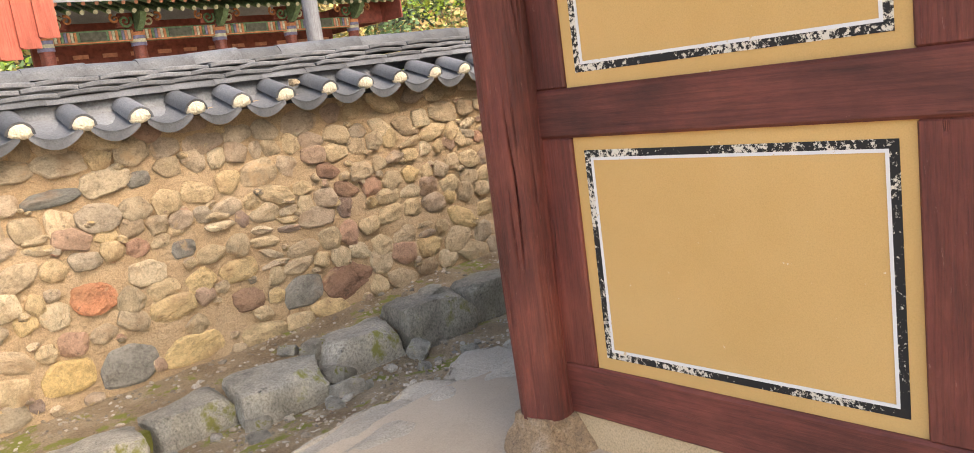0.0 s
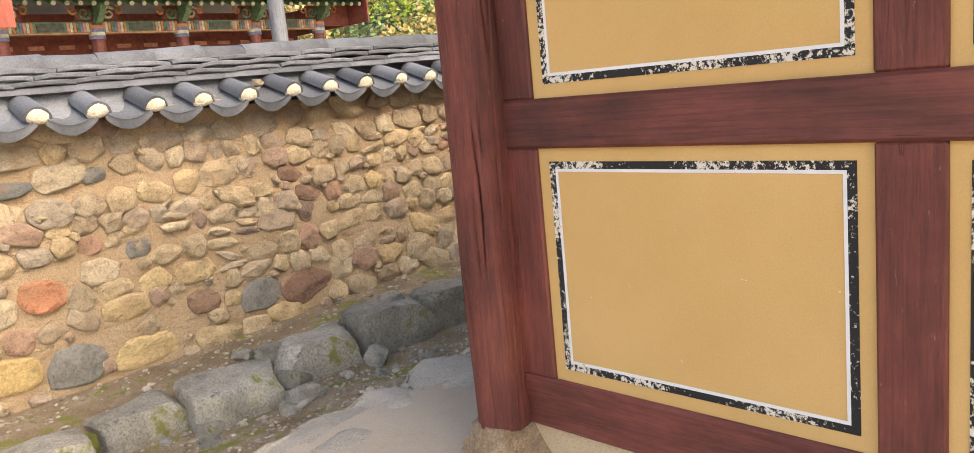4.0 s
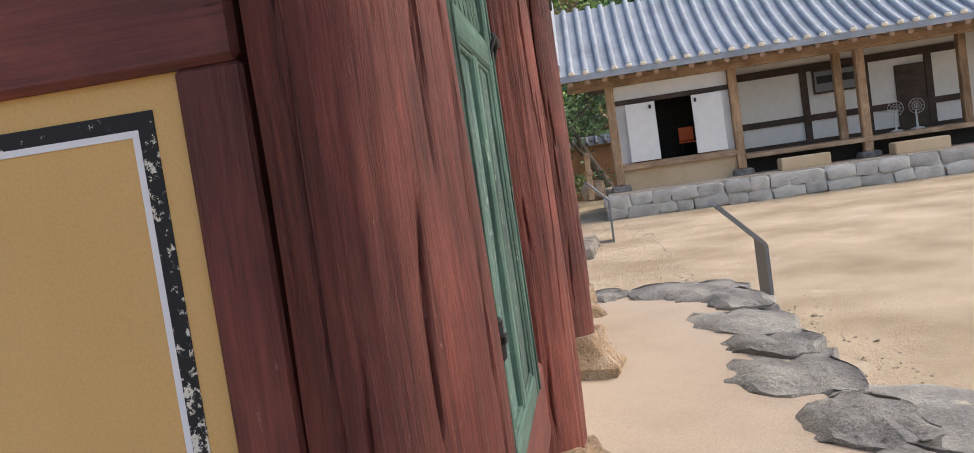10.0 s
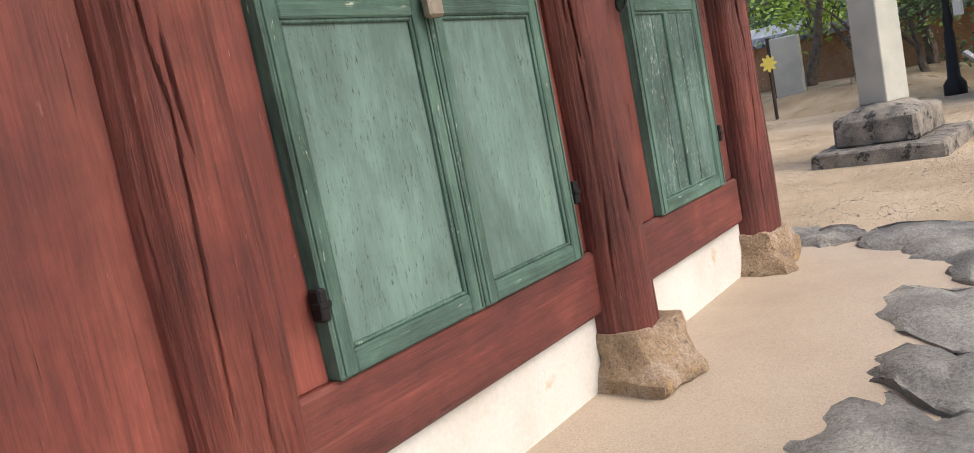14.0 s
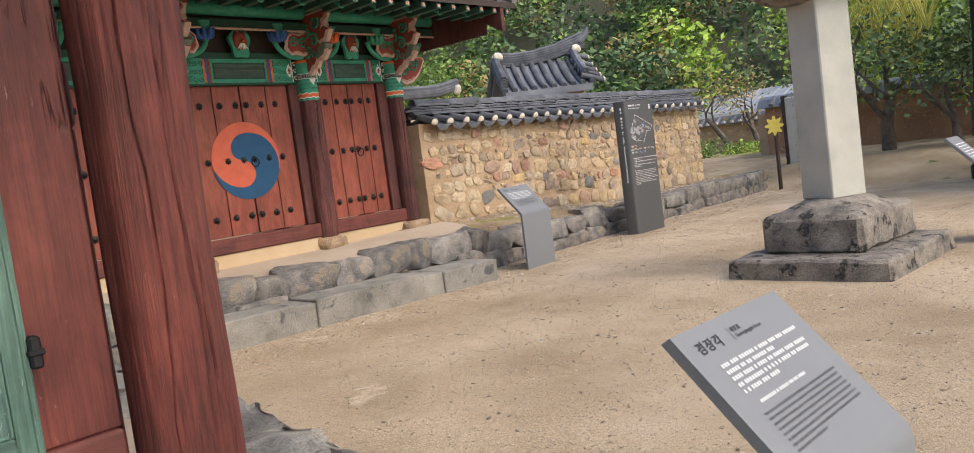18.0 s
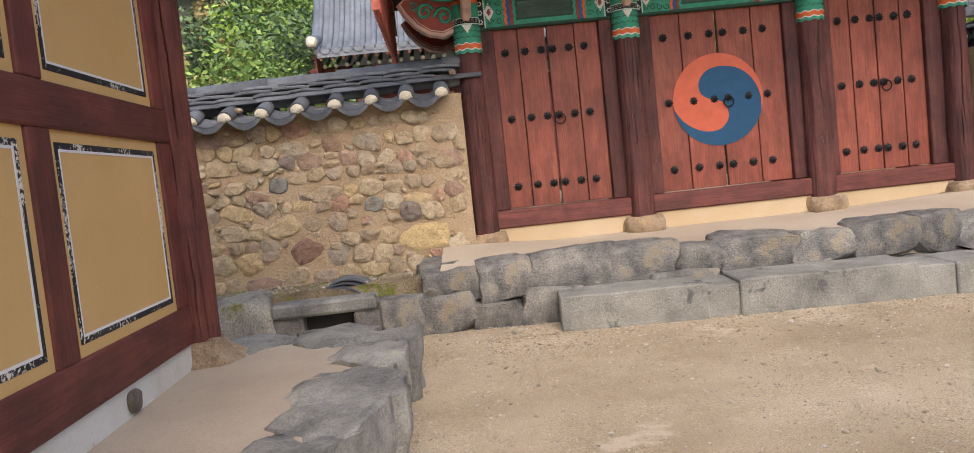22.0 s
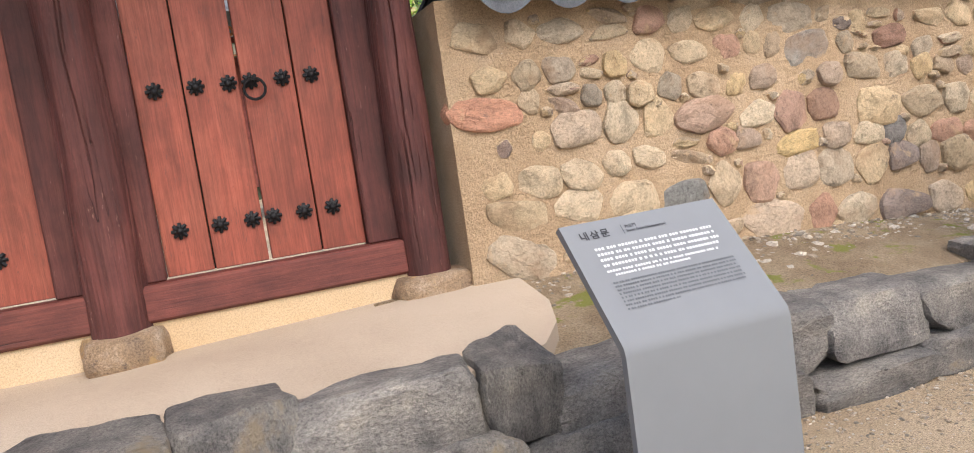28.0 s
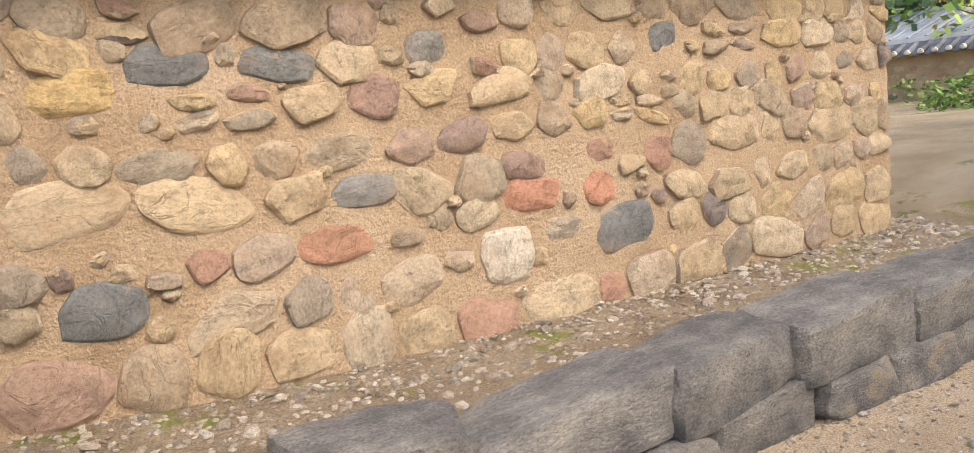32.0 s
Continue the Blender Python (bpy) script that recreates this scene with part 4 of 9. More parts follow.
# gable walls: beams, posts, ochre panels with painted borders
def gable(gx, out, name):
    """out: -1 for the wall facing -x, 1 for +x."""
    xs = sorted((gx, gx - out * 0.12))
    f = lambda d: sorted((gx + out * d, gx - out * 0.10))  # noqa: E731
    wall = thing(name, (gx, 0.6, PLAT_Z), "", "")
    wall.parent = house
    wall.matrix_parent_inverse = house.matrix_basis.inverted()
    return wall


def border(parent, gx, out, ya, yb, za, zb, w, inset, mat, name, lift):
    """A painted band round a panel, as a thin raised film."""
    bm = bmesh.new()
    x0, x1 = sorted((gx, gx + out * lift))
    a0, a1, b0, b1 = ya + inset, yb - inset, za + inset, zb - inset
    box(bm, x0, x1, a0, a1, b0, b0 + w)
    box(bm, x0, x1, a0, a1, b1 - w, b1)
    box(bm, x0, x1, a0, a0 + w, b0 + w, b1 - w)
    box(bm, x0, x1, a1 - w, a1, b0 + w, b1 - w)
    part(name, bm, mat, parent)


def gable_wall(gx, out):
    def bx(d0, d1):
        return sorted((gx - out * d0, gx + out * d1))

    for ya, yb, za, zb, nm in ((-0.868, 2.24, 0.56, 0.80, "sill_beam"), (-0.868, 2.26, 1.817, 2.022, "middle_beam")):
        a, b = bx(0.12, 0.028 if nm == "middle_beam" else 0.022)
        beam(a, b, ya, yb, za, zb, RED_Y, house, nm)
    a, b = bx(0.12, 0.02)
    for z0, z1 in ((0.80, 1.817), (2.022, 3.0)):
        beam(a, b, 0.50, 0.70, z0, z1, RED_Z, house, "wall_post", 0.008)
        beam(a, b, 2.045, 2.24, z0, z1, RED_Z, house, "wall_post", 0.008)
        beam(a, b, -0.868, -0.748, z0, z1, RED_Z, house, "wall_post", 0.008)
        for ya, yb in ((0.70, 2.045), (-0.748, 0.50)):
            p, q = bx(0.06, 0.0)
            pan = part("ochre_panel", boxed(p, q, ya, yb, z0, z1), YELLOW, house)
            top = z1 if z1 < 2 else 2.95
            border(pan, gx, out, ya, yb, z0, top, 0.030, 0.056, BLACK, "black_border", 0.003)
            border(pan, gx, out, ya, yb, z0, top, 0.012, 0.086, WHITE_LINE, "white_border", 0.0034)
    a, b = bx(0.14, 0.0)
    part("foundation_strip", boxed(a, b, -0.95, 2.24, PLAT_Z - 0.05, 0.56), CREAM if out < 0 else WHITEWASH, house)
    a, b = bx(0.16, 0.04)
    beam(a, b, -1.2, 2.4, 3.0, 3.2, DC_DARK, house, "tie_beam")


gable_wall(GX1, -1)
gable_wall(GX3, 1)


def floor_vent():
    """A knot of bare wood closing the vent hole in the east foundation."""
    bm = stone_bm(77, 0.05, 0.16, 0.13, 0.1, 0.2, 3)
    bmesh.ops.translate(bm, verts=bm.verts, vec=(GX3 + 0.005, 1.22, 0.475))
    part("vent_plug", bm, BARK, house, "rough oval wooden plug", 180)


floor_vent()


# front: foundation, sill, boards and green doors
def front():
    part("foundation_strip", boxed(2.4, 7.2, FY + 0.03, FY + 0.2, PLAT_Z - 0.05, 0.70), WHITEWASH, house)
    for x0, x1 in ((2.47, 3.70), (3.94, 5.48), (5.71, 7.12)):
        beam(x0, x1, FY - 0.015, FY + 0.16, 0.70, 0.945, RED_X, house, "sill_beam")
        beam(x0, x1, FY + 0.0, FY + 0.14, 2.33, 2.57, RED_X, house, "lintel")
        part("wall_board", boxed(x0, x1, FY + 0.05, FY + 0.12, 2.57, 3.0), RED_X, house)
    for x0, x1 in ((2.47, 2.63), (3.345, 3.72), (3.93, 4.122), (5.381, 5.50), (5.69, 6.105), (6.91, 7.12)):
        beam(x0, x1, FY + 0.012, FY + 0.12, 0.945, 2.33, RED_Z, house, "wall_board", 0.006)
    beam(2.45, 7.25, FY - 0.05, FY + 0.15, 3.0, 3.2, DC_DARK, house, "tie_beam")


front()


def split_board(x0, x1, y0, y1, z0, z1, seed):
    """A board with wavering, worn long edges."""
    bm = bmesh.new()
    n = 22
    rows = []
    for i in range(n + 1):
        z = z0 + (z1 - z0) * i / n
        da = 0.0035 * noise.noise(Vector((z * 6, seed, 0))) - 0.0012
        db = 0.0035 * noise.noise(Vector((z * 6, seed + 5, 0))) + 0.0012
        yy = y0 + 0.003 * noise.noise(Vector((z * 3, seed + 9, 0)))
        rows.append([bm.verts.new(p) for p in ((x0 - da, y1, z), (x0 - da, yy + 0.004, z), (x0 - da + 0.004, yy, z), ((x0 + x1) / 2, yy - 0.0015, z), (x1 - db - 0.004, yy, z), (x1 - db, yy + 0.004, z), (x1 - db, y1, z))])
    for r0, r1 in zip(rows, rows[1:]):
        for k in range(6):
            bm.faces.new((r0[k], r0[k + 1], r1[k + 1], r1[k]))
    bm.faces.new(rows[0])
    bm.faces.new(rows[-1][::-1])
    return bm


def door(x0, x1, leaves, split, paint):
    """A hung door: frame, panels of planks below, a lattice above. leaves: how many; split: planks a panel."""
    z0, z1, zr = 0.945, 2.33, 1.85
    d = thing("door", ((x0 + x1) / 2, FY, z0), "", "")
    under(d, house, Matrix.Translation(((x0 + x1) / 2, FY, z0)))
    w = (x1 - x0) / leaves
    y0, y1 = FY - 0.03, FY + 0.03
    for k in range(leaves):
        a, b = x0 + k * w + 0.004, x0 + (k + 1) * w - 0.004
        fr = 0.062
        for p, q, s, e in ((a, a + fr, z0, z1), (b - fr, b, z0, z1)):
            part("stile", boxed(p, q, y0, y1, s, e, 0.006), GREEN_D, d)
        for s, e in ((z0, z0 + 0.065), (zr, zr + 0.075), (z1 - 0.06, z1)):
            part("rail", boxed(a + fr, b - fr, y0 + 0.002, y1, s, e, 0.006), GREEN_X, d)
        n = split
        pw = (b - a - 2 * fr) / n
        for i in range(n):
            s0, s1 = a + fr + i * pw + 0.003, a + fr + (i + 1) * pw - 0.003
            cuts = [s0, s1] if n == 1 else [s0, s0 + (s1 - s0) * (0.42 if i else 0.6), s1] if x0 > 4 else [s0, s0 + (s1 - s0) * 0.45, s0 + (s1 - s0) * 0.72, s1]
            for j, (p, q) in enumerate(zip(cuts, cuts[1:])):
                part("plank", split_board(p, q, FY - 0.008 - 0.004 * (i % 2) - 0.003 * (j % 2), FY + 0.02, z0 + 0.06, zr + 0.003, 7 * i + j + x0), paint, d)
        # a bead round the panel, and the splits of the old boards
        pa, pb, pc, pd = a + fr, b - fr, z0 + 0.065, zr
        for p, q, u, w_ in ((pa, pa + 0.012, pc, pd), (pb - 0.012, pb, pc, pd), (pa + 0.012, pb - 0.012, pc, pc + 0.012), (pa + 0.012, pb - 0.012, pd - 0.012, pd)):
            part("bead", boxed(p, q, FY - 0.021, FY - 0.004, u, w_, 0.004), GREEN_D, d)
        for p, q in ((a + 0.012, a + 0.020), (b - 0.020, b - 0.012)):
            part("moulding", boxed(p, q, y0 - 0.006, y0 + 0.002, z0 + 0.01, z1 - 0.01, 0.002), GREEN_D, d)
        if n == 2:
            c = (a + b) / 2
            part("muntin", boxed(c - 0.024, c + 0.024, y0 + 0.004, FY, z0 + 0.065, zr, 0.005), GREEN_D, d)
        # lattice: two crossed sets of bars and a level set
        lx0, lx1, lz0, lz1 = a + fr, b - fr, zr + 0.075, z1 - 0.06
        step = 0.075
        bm = bmesh.new()
        for sgn in (1, -1):
            for j in range(-12, 22):
                pts = []
                # clip the slanted line to the opening
                for zz in (lz0, lz1):
                    pts.append((lx0 + j * step + sgn * (zz - lz0) * 0.6, zz))
                (xa, za), (xb, zb) = pts
                if max(xa, xb) < lx0 or min(xa, xb) > lx1:
                    continue
                def at_x(x):
                    return za + (zb - za) * (x - xa) / (xb - xa)
                lo, hi = (xa, za), (xb, zb)
                if lo[0] < lx0: lo = (lx0, at_x(lx0))
                if lo[0] > lx1: lo = (lx1, at_x(lx1))
                if hi[0] < lx0: hi = (lx0, at_x(lx0))
                if hi[0] > lx1: hi = (lx1, at_x(lx1))
                if abs(hi[1] - lo[1]) < 0.02:
                    continue
                tube(bm, [(lo[0], FY + 0.004 * sgn, lo[1]), (hi[0], FY + 0.004 * sgn, hi[1])], 0.011, 4)
        zz = lz0 + 0.06
        while zz < lz1:
            box(bm, lx0, lx1, FY - 0.008, FY + 0.008, zz - 0.008, zz + 0.008)
            zz += 0.0625 * 1.0
        part("lattice", bm, GREEN_D, d)
        # a near-black sheet stands for the unlit room behind the lattice
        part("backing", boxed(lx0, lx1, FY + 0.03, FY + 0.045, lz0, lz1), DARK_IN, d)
    for p, zz in ((x0 - 0.004, 1.255),) if x0 < 4 else ((x1 + 0.008, 1.215),) if leaves == 1 else ((x0 - 0.008, 1.15), (x1 + 0.008, 1.19)):
        bm = boxed(p - 0.015, p + 0.015, FY - 0.045, FY + 0.0, zz - 0.042, zz + 0.042, 0.006)
        box(bm, p - 0.02, p + 0.02, FY - 0.05, FY - 0.01, zz - 0.008, zz + 0.008, 0.003)
        part("hinge", bm, IRON, d)
    return d


D1 = door(2.63, 3.345, 1, 2, GREEN_W)
D2 = door(4.122, 5.381, 2, 1, GREEN)
D3 = door(6.105, 6.91, 1, 2, GREEN_W)


def door_iron():
    """A padlock where the two leaves meet, and ring pulls beside the single doors."""
    bm = bmesh.new()
    box(bm, 4.70, 4.765, FY - 0.085, FY - 0.05, 1.835, 1.915, 0.008)
    part("padlock", bm, BRASS, D2, "old grey padlock")
    bm = bmesh.new()
    tube(bm, [(4.73 + 0.022 * math.cos(a), FY - 0.067, 1.915 + 0.04 * math.sin(a)) for a in (math.pi * k / 8 for k in range(9))], 0.006, 6)
    part("shackle", bm, IRON, D2)
    for x, d in ((3.36, D1), (6.05, D3)):
        bm = bmesh.new()
        tube(bm, [(x + 0.045 * math.sin(2 * math.pi * k / 16), FY - 0.03 - 0.012 * math.cos(2 * math.pi * k / 16), 1.90 + 0.045 * math.cos(2 * math.pi * k / 16)) for k in range(17)], 0.007, 6, False)
        tube(bm, [(x, FY + 0.02, 1.945), (x, FY - 0.045, 1.94)], 0.012, 6)
        box(bm, x - 0.02, x + 0.13, FY - 0.045, FY - 0.02, 1.93, 1.96, 0.006)
        part("ring_pull", bm, IRON, d, "black iron ring pull and hasp", 40)


BRASS = plain("old_lock_metal", (0.34, 0.28, 0.22), 0.5, 0.6, 0.2, 30, 0.3)
door_iron()


def book_house_roof():
    """Eaves, rafters and a tiled roof, of which the frames show little."""
    for i in range(17):
        x = 1.6 + 0.4 * i
        for s in (1, -1):
            bm = bmesh.new()
            y_wall, y_out = (-1.2, -2.2) if s == 1 else (2.4, 3.4)
            tube(bm, [(x, (y_wall + y_out) / 2 + s * 1.3, 3.75), (x, y_out, 3.12)], 0.055, 8)
            part("rafter", bm, RED_Y, house)
    for y in (-1.2, 0.6, 2.4):
        bm = bmesh.new()
        tube(bm, [(1.45, y, 3.3 + (0.75 if y == 0.6 else 0)), (8.15, y, 3.3 + (0.75 if y == 0.6 else 0))], 0.1, 10)
        part("purlin", bm, RED_X, house)
    bm = bmesh.new()
    prism(bm, [(-2.35, 3.16), (-2.35, 3.26), (0.6, 4.55), (3.55, 3.26), (3.55, 3.16), (0.6, 4.35)], 1.35, 8.25, Matrix.Rotation(radians(90), 4, "Z") @ Matrix.Diagonal((1, -1, 1, 1)))
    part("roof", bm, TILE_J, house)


book_house_roof()

# ---- gate ----
GY = 5.78
GATE_Z = 0.74


def gate_platform():
    bm = bmesh.new()
    pts = [(8.80, 4.60), (11.0, 4.50), (14.3, 4.38), (14.62, 4.42), (14.85, 4.55), (15.0, 4.75), (15.08, 5.0), (15.1, 5.44), (14.84, 5.44), (14.84, 6.6), (9.2, 6.6), (9.2, 5.4), (8.85, 5.4)]
    a = [bm.verts.new((x, y, 0.565 if y < 4.65 else 0.60 if y < 4.9 else 0.65 if y < 5.2 else GATE_Z - 0.03)) for x, y in pts]
    b = [bm.verts.new((x, y, -0.1)) for x, y in pts]
    bmesh.ops.triangulate(bm, faces=[bm.faces.new(a)])
    for i in range(len(pts)):
        j = (i + 1) % len(pts)
        bm.faces.new((a[i], a[j], b[j], b[i]))
    return structure("gate_platform", bm, LIME, "pale lime floor before the gate", "platform", 60)


GATE_PLAT = gate_platform()

gate = thing("gate", (12.0, GY, GATE_Z), "three-bay red timber shrine gate with painted eaves", "gate")
POSTS = (9.34, 11.03, 13.05, 14.65)


def gate_frame():
    for i, x in enumerate(POSTS):
        r = 0.125 if i in (0, 3) else 0.13
        column(x, GY - 0.10, r + 0.012, r, GATE_Z + 0.03, 2.72, 20 + i, gate, POST_RED, "post")
        bm = stone_bm(80 + i, 0.46, 0.42, 0.24, 0.5, 0.14, 3)
        bmesh.ops.translate(bm, verts=bm.verts, vec=(x, GY - 0.12, GATE_Z - 0.04))
        part("base_stone", bm, BASE, gate, "pale flat foundation stone", 180)
    for a, b in zip(POSTS, POSTS[1:]):
        p, q = a + 0.11, b - 0.11
        beam(p, q, GY - 0.15, GY + 0.02, 0.82, 1.01, RED_X, gate, "sill_beam", 0.015)
        part("plaster_strip", boxed(p - 0.02, q + 0.02, GY - 0.12, GY + 0.1, GATE_Z - 0.1, 0.82), CREAM, gate)
        w0, w1 = (0.13, 0.19) if a > 13 else (0.17, 0.17)
        for s, e in ((p, p + w0), (q - w1, q)):
            beam(s, e, GY - 0.06, GY + 0.06, 1.01, 2.93, POST_RED, gate, "jamb", 0.01)
        gate_doors(p + w0, q - w1, 0.009 if a > 13 else 0.013)
    beam(9.2, 14.84, GY - 0.08, GY + 0.12, 2.93, 3.35, DC_DARK, gate, "lintel", 0.01)


def nail_bm():
    bm = bmesh.new()
    lathe(bm, 0, 0, [(0.036, 0.0), (0.036, 0.006), (0.022, 0.012), (0.016, 0.022), (0.008, 0.028)], 8)
    for k in range(8):
        a = 2 * math.pi * k / 8
        tube(bm, [(0.02 * math.cos(a), 0.02 * math.sin(a), 0.006), (0.044 * math.cos(a), 0.044 * math.sin(a), 0.003)], [0.012, 0.009], 5)
    return bm


NAIL_ME = mesh_of("door_stud", nail_bm(), IRON, 40)
FACE_Y = Matrix.Rotation(radians(90), 4, "X")


def gate_doors(x0, x1, gap):
    mid = (x0 + x1) / 2
    leaf = None
    for a, b in ((x0 + 0.004, mid - gap), (mid + gap, x1 - 0.004)):
        leaf = thing("door_leaf", ((a + b) / 2, GY, 1.02), "", "")
        under(leaf, gate, Matrix.Translation(((a + b) / 2, GY, 1.02)))
        cut = a + (b - a) * (0.46 if a < mid - 0.1 else 0.53)
        for k, (s, e) in enumerate(((a, cut - 0.004), (cut + 0.004, b))):
            part("plank", boxed(s, e, GY - 0.005 * k, GY + 0.04, 1.02, 2.93, 0.004), DOOR_RED, leaf)
        # a near-black sheet keeps the gaps between planks dark, as shade would
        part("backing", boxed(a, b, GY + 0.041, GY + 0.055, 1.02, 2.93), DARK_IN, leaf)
        for z in (1.25, 1.975, 2.68):
            for f in (0.19, 0.58, 0.90) if a < mid - 0.1 else (0.08, 0.40, 0.70):
                piece("door_stud", NAIL_ME, leaf, Matrix.Translation((a + (b - a) * f, GY - 0.010, z)) @ FACE_Y)
    bm = bmesh.new()
    rx, rz = mid + 0.065, 1.93
    pts = [(rx + 0.055 * math.sin(2 * math.pi * k / 16), GY - 0.045 - 0.006 * math.cos(2 * math.pi * k / 16), rz + 0.055 * math.cos(2 * math.pi * k / 16)) for k in range(17)]
    tube(bm, pts, 0.008, 6, False)
    tube(bm, [(rx, GY, rz + 0.06), (rx, GY - 0.06, rz + 0.055)], 0.012, 6)
    part("ring_handle", bm, IRON, leaf, "black iron ring handle", 40)


gate_frame()


def emblem():
    """The red and blue whorl painted across the two middle leaves."""
    cx, cz, R = 12.0, 1.965, 0.50
    y = GY - 0.0125
    n = 40
    tilt = radians(-7)

    def rot(x, z):
        return (cx + x * math.cos(tilt) - z * math.sin(tilt), cz + x * math.sin(tilt) + z * math.cos(tilt))

    # the winding line between the two halves, from the blue tail's tip on one side to the red tail's on the other
    way = [(0.98, -0.20), (0.93, 0.15), (0.72, 0.50), (0.38, 0.70), (0.0, 0.72), (-0.30, 0.60), (-0.45, 0.35), (-0.38, 0.10), (-0.15, 0.0), (0.08, -0.04), (0.22, -0.20), (0.24, -0.42), (0.10, -0.62), (-0.15, -0.70), (-0.45, -0.66), (-0.75, -0.50), (-0.95, -0.28)]
    s_line = []
    for i in range(len(way) - 1):
        p0, p1, p2, p3 = (Vector(way[max(0, min(len(way) - 1, j))]) for j in (i - 1, i, i + 1, i + 2))
        for k in range(5):
            t = k / 5
            q = 0.5 * (2 * p1 + (p2 - p0) * t + (2 * p0 - 5 * p1 + 4 * p2 - p3) * t * t + (3 * p1 - p0 - 3 * p2 + p3) * t ** 3)
            s_line.append((R * q.x, R * q.y))
    s_line.append((R * way[-1][0], R * way[-1][1]))
    a0, a1 = math.atan2(-0.28, -0.95) + 2 * math.pi, math.atan2(-0.20, 0.98)
    up = [(R * math.cos(a0 + (a1 - a0) * k / n), R * math.sin(a0 + (a1 - a0) * k / n)) for k in range(1, n)]
    low = [(R * math.cos(a0 + (a1 + 2 * math.pi - a0) * k / n), R * math.sin(a0 + (a1 + 2 * math.pi - a0) * k / n)) for k in range(1, n)]
    for mat, arc, nm in ((TAE_RED, up, "emblem_red_half"), (TAE_BLUE, low, "emblem_blue_half")):
        bm = bmesh.new()
        pts = [rot(x, z) for x, z in s_line + arc]
        vs = [bm.verts.new((x, y, z)) for x, z in pts]
        f = bm.faces.new(vs)
        f.normal_update()
        bmesh.ops.triangulate(bm, faces=[f], ngon_method="EAR_CLIP")
        part(nm, bm, mat, gate, "painted half of a round whorl emblem")


emblem()

# ---- kerbs and steps ----
kerb_w = thing("kerb_west", (5, 4.5, 0), "rough stone kerb along the wall foot", "kerb")
for _k, (_x0, _x1, _yf, _z1, _d) in enumerate(((0.25, 0.72, 4.36, 0.36, 0.42), (0.74, 1.20, 4.40, 0.38, 0.40), (1.24, 1.77, 4.44, 0.40, 0.42), (1.80, 2.34, 4.29, 0.45, 0.46), (2.40, 3.08, 4.46, 0.47, 0.40), (3.13, 3.75, 4.46, 0.51, 0.42), (3.77, 4.42, 4.50, 0.53, 0.40))):
    _h = _z1 - 0.05
    piece("kerb_stone", OLD_ME[_k], kerb_w, Matrix.Translation(((_x0 + _x1) / 2, _yf + _d / 2, 0.05 + _h / 2)) @ Matrix.Rotation((0.02, -0.05, 0.06, -0.08, 0.05, -0.02, 0.03)[_k], 4, "Z") @ Matrix.Diagonal(((_x1 - _x0) * 1.05 / 0.52, _d / 0.44, _h * 1.06 / 0.31, 1)))
kerb_row(kerb_w, [(4.44, 4.68, 0.06), (7.2, 4.58, 0.08)], (0.45, 0.75), 0.44, 5, meshes=OLD_ME)
for _k, (_x, _y, _z, _s) in enumerate(((2.40, 4.24, 0.25, 0.42), (2.30, 4.16, 0.22, 0.28), (2.50, 4.22, 0.22, 0.25), (2.44, 4.36, 0.32, 0.36), (2.42, 4.62, 0.48, 0.30), (2.30, 4.75, 0.47, 0.24), (3.12, 4.38, 0.26, 0.34), (1.79, 4.30, 0.24, 0.30), (2.95, 4.10, 0.24, 0.20), (3.30, 4.02, 0.25, 0.22), (2.20, 4.05, 0.25, 0.22), (1.70, 4.10, 0.22, 0.26), (3.55, 4.72, 0.52, 0.34), (1.22, 4.32, 0.22, 0.34))):
    piece("rubble_stone", OLD_ME[(_k * 5 + 3) % 12], kerb_w, Matrix.Translation((_x, _y, _z)) @ Matrix.Rotation(_k * 1.7, 4, "Z") @ Matrix.Rotation(0.4 * (_k % 3 - 1), 4, "X") @ Matrix.Scale(_s, 4))
kerb_row(kerb_w, [(8.2, 4.56, 0.0), (8.62, 4.54, 0.0)], (0.40, 0.44), 0.46, 15)
kerb_g = thing("kerb_gate", (11, 4.5, 0), "two-course grey stone kerb of the gate platform", "kerb")
kerb_row(kerb_g, [(8.45, 4.62, -0.03), (11, 4.56, -0.03), (14.6, 4.42, -0.03)], (0.35, 0.7), 0.34, 6)
kerb_row(kerb_g, [(8.62, 4.68, 0.275), (11, 4.60, 0.275), (14.75, 4.47, 0.275)], (0.42, 0.78), 0.35, 7, meshes=BOULDER_ME)
kerb_row(kerb_g, [(8.80, 5.42, 0.275), (8.80, 4.80, 0.275)], (0.30, 0.5), 0.32, 17)
kerb_e = thing("kerb_east", (19, 4.5, 0), "two-course dark stone kerb before the wall", "kerb")
kerb_row(kerb_e, [(14.6, 4.50, -0.03), (25.3, 4.60, -0.03)], (0.45, 0.75), 0.24, 8)
kerb_row(kerb_e, [(14.75, 4.53, 0.20), (20.5, 4.57, 0.19), (25.3, 4.62, 0.17)], (0.55, 0.85), 0.30, 9)


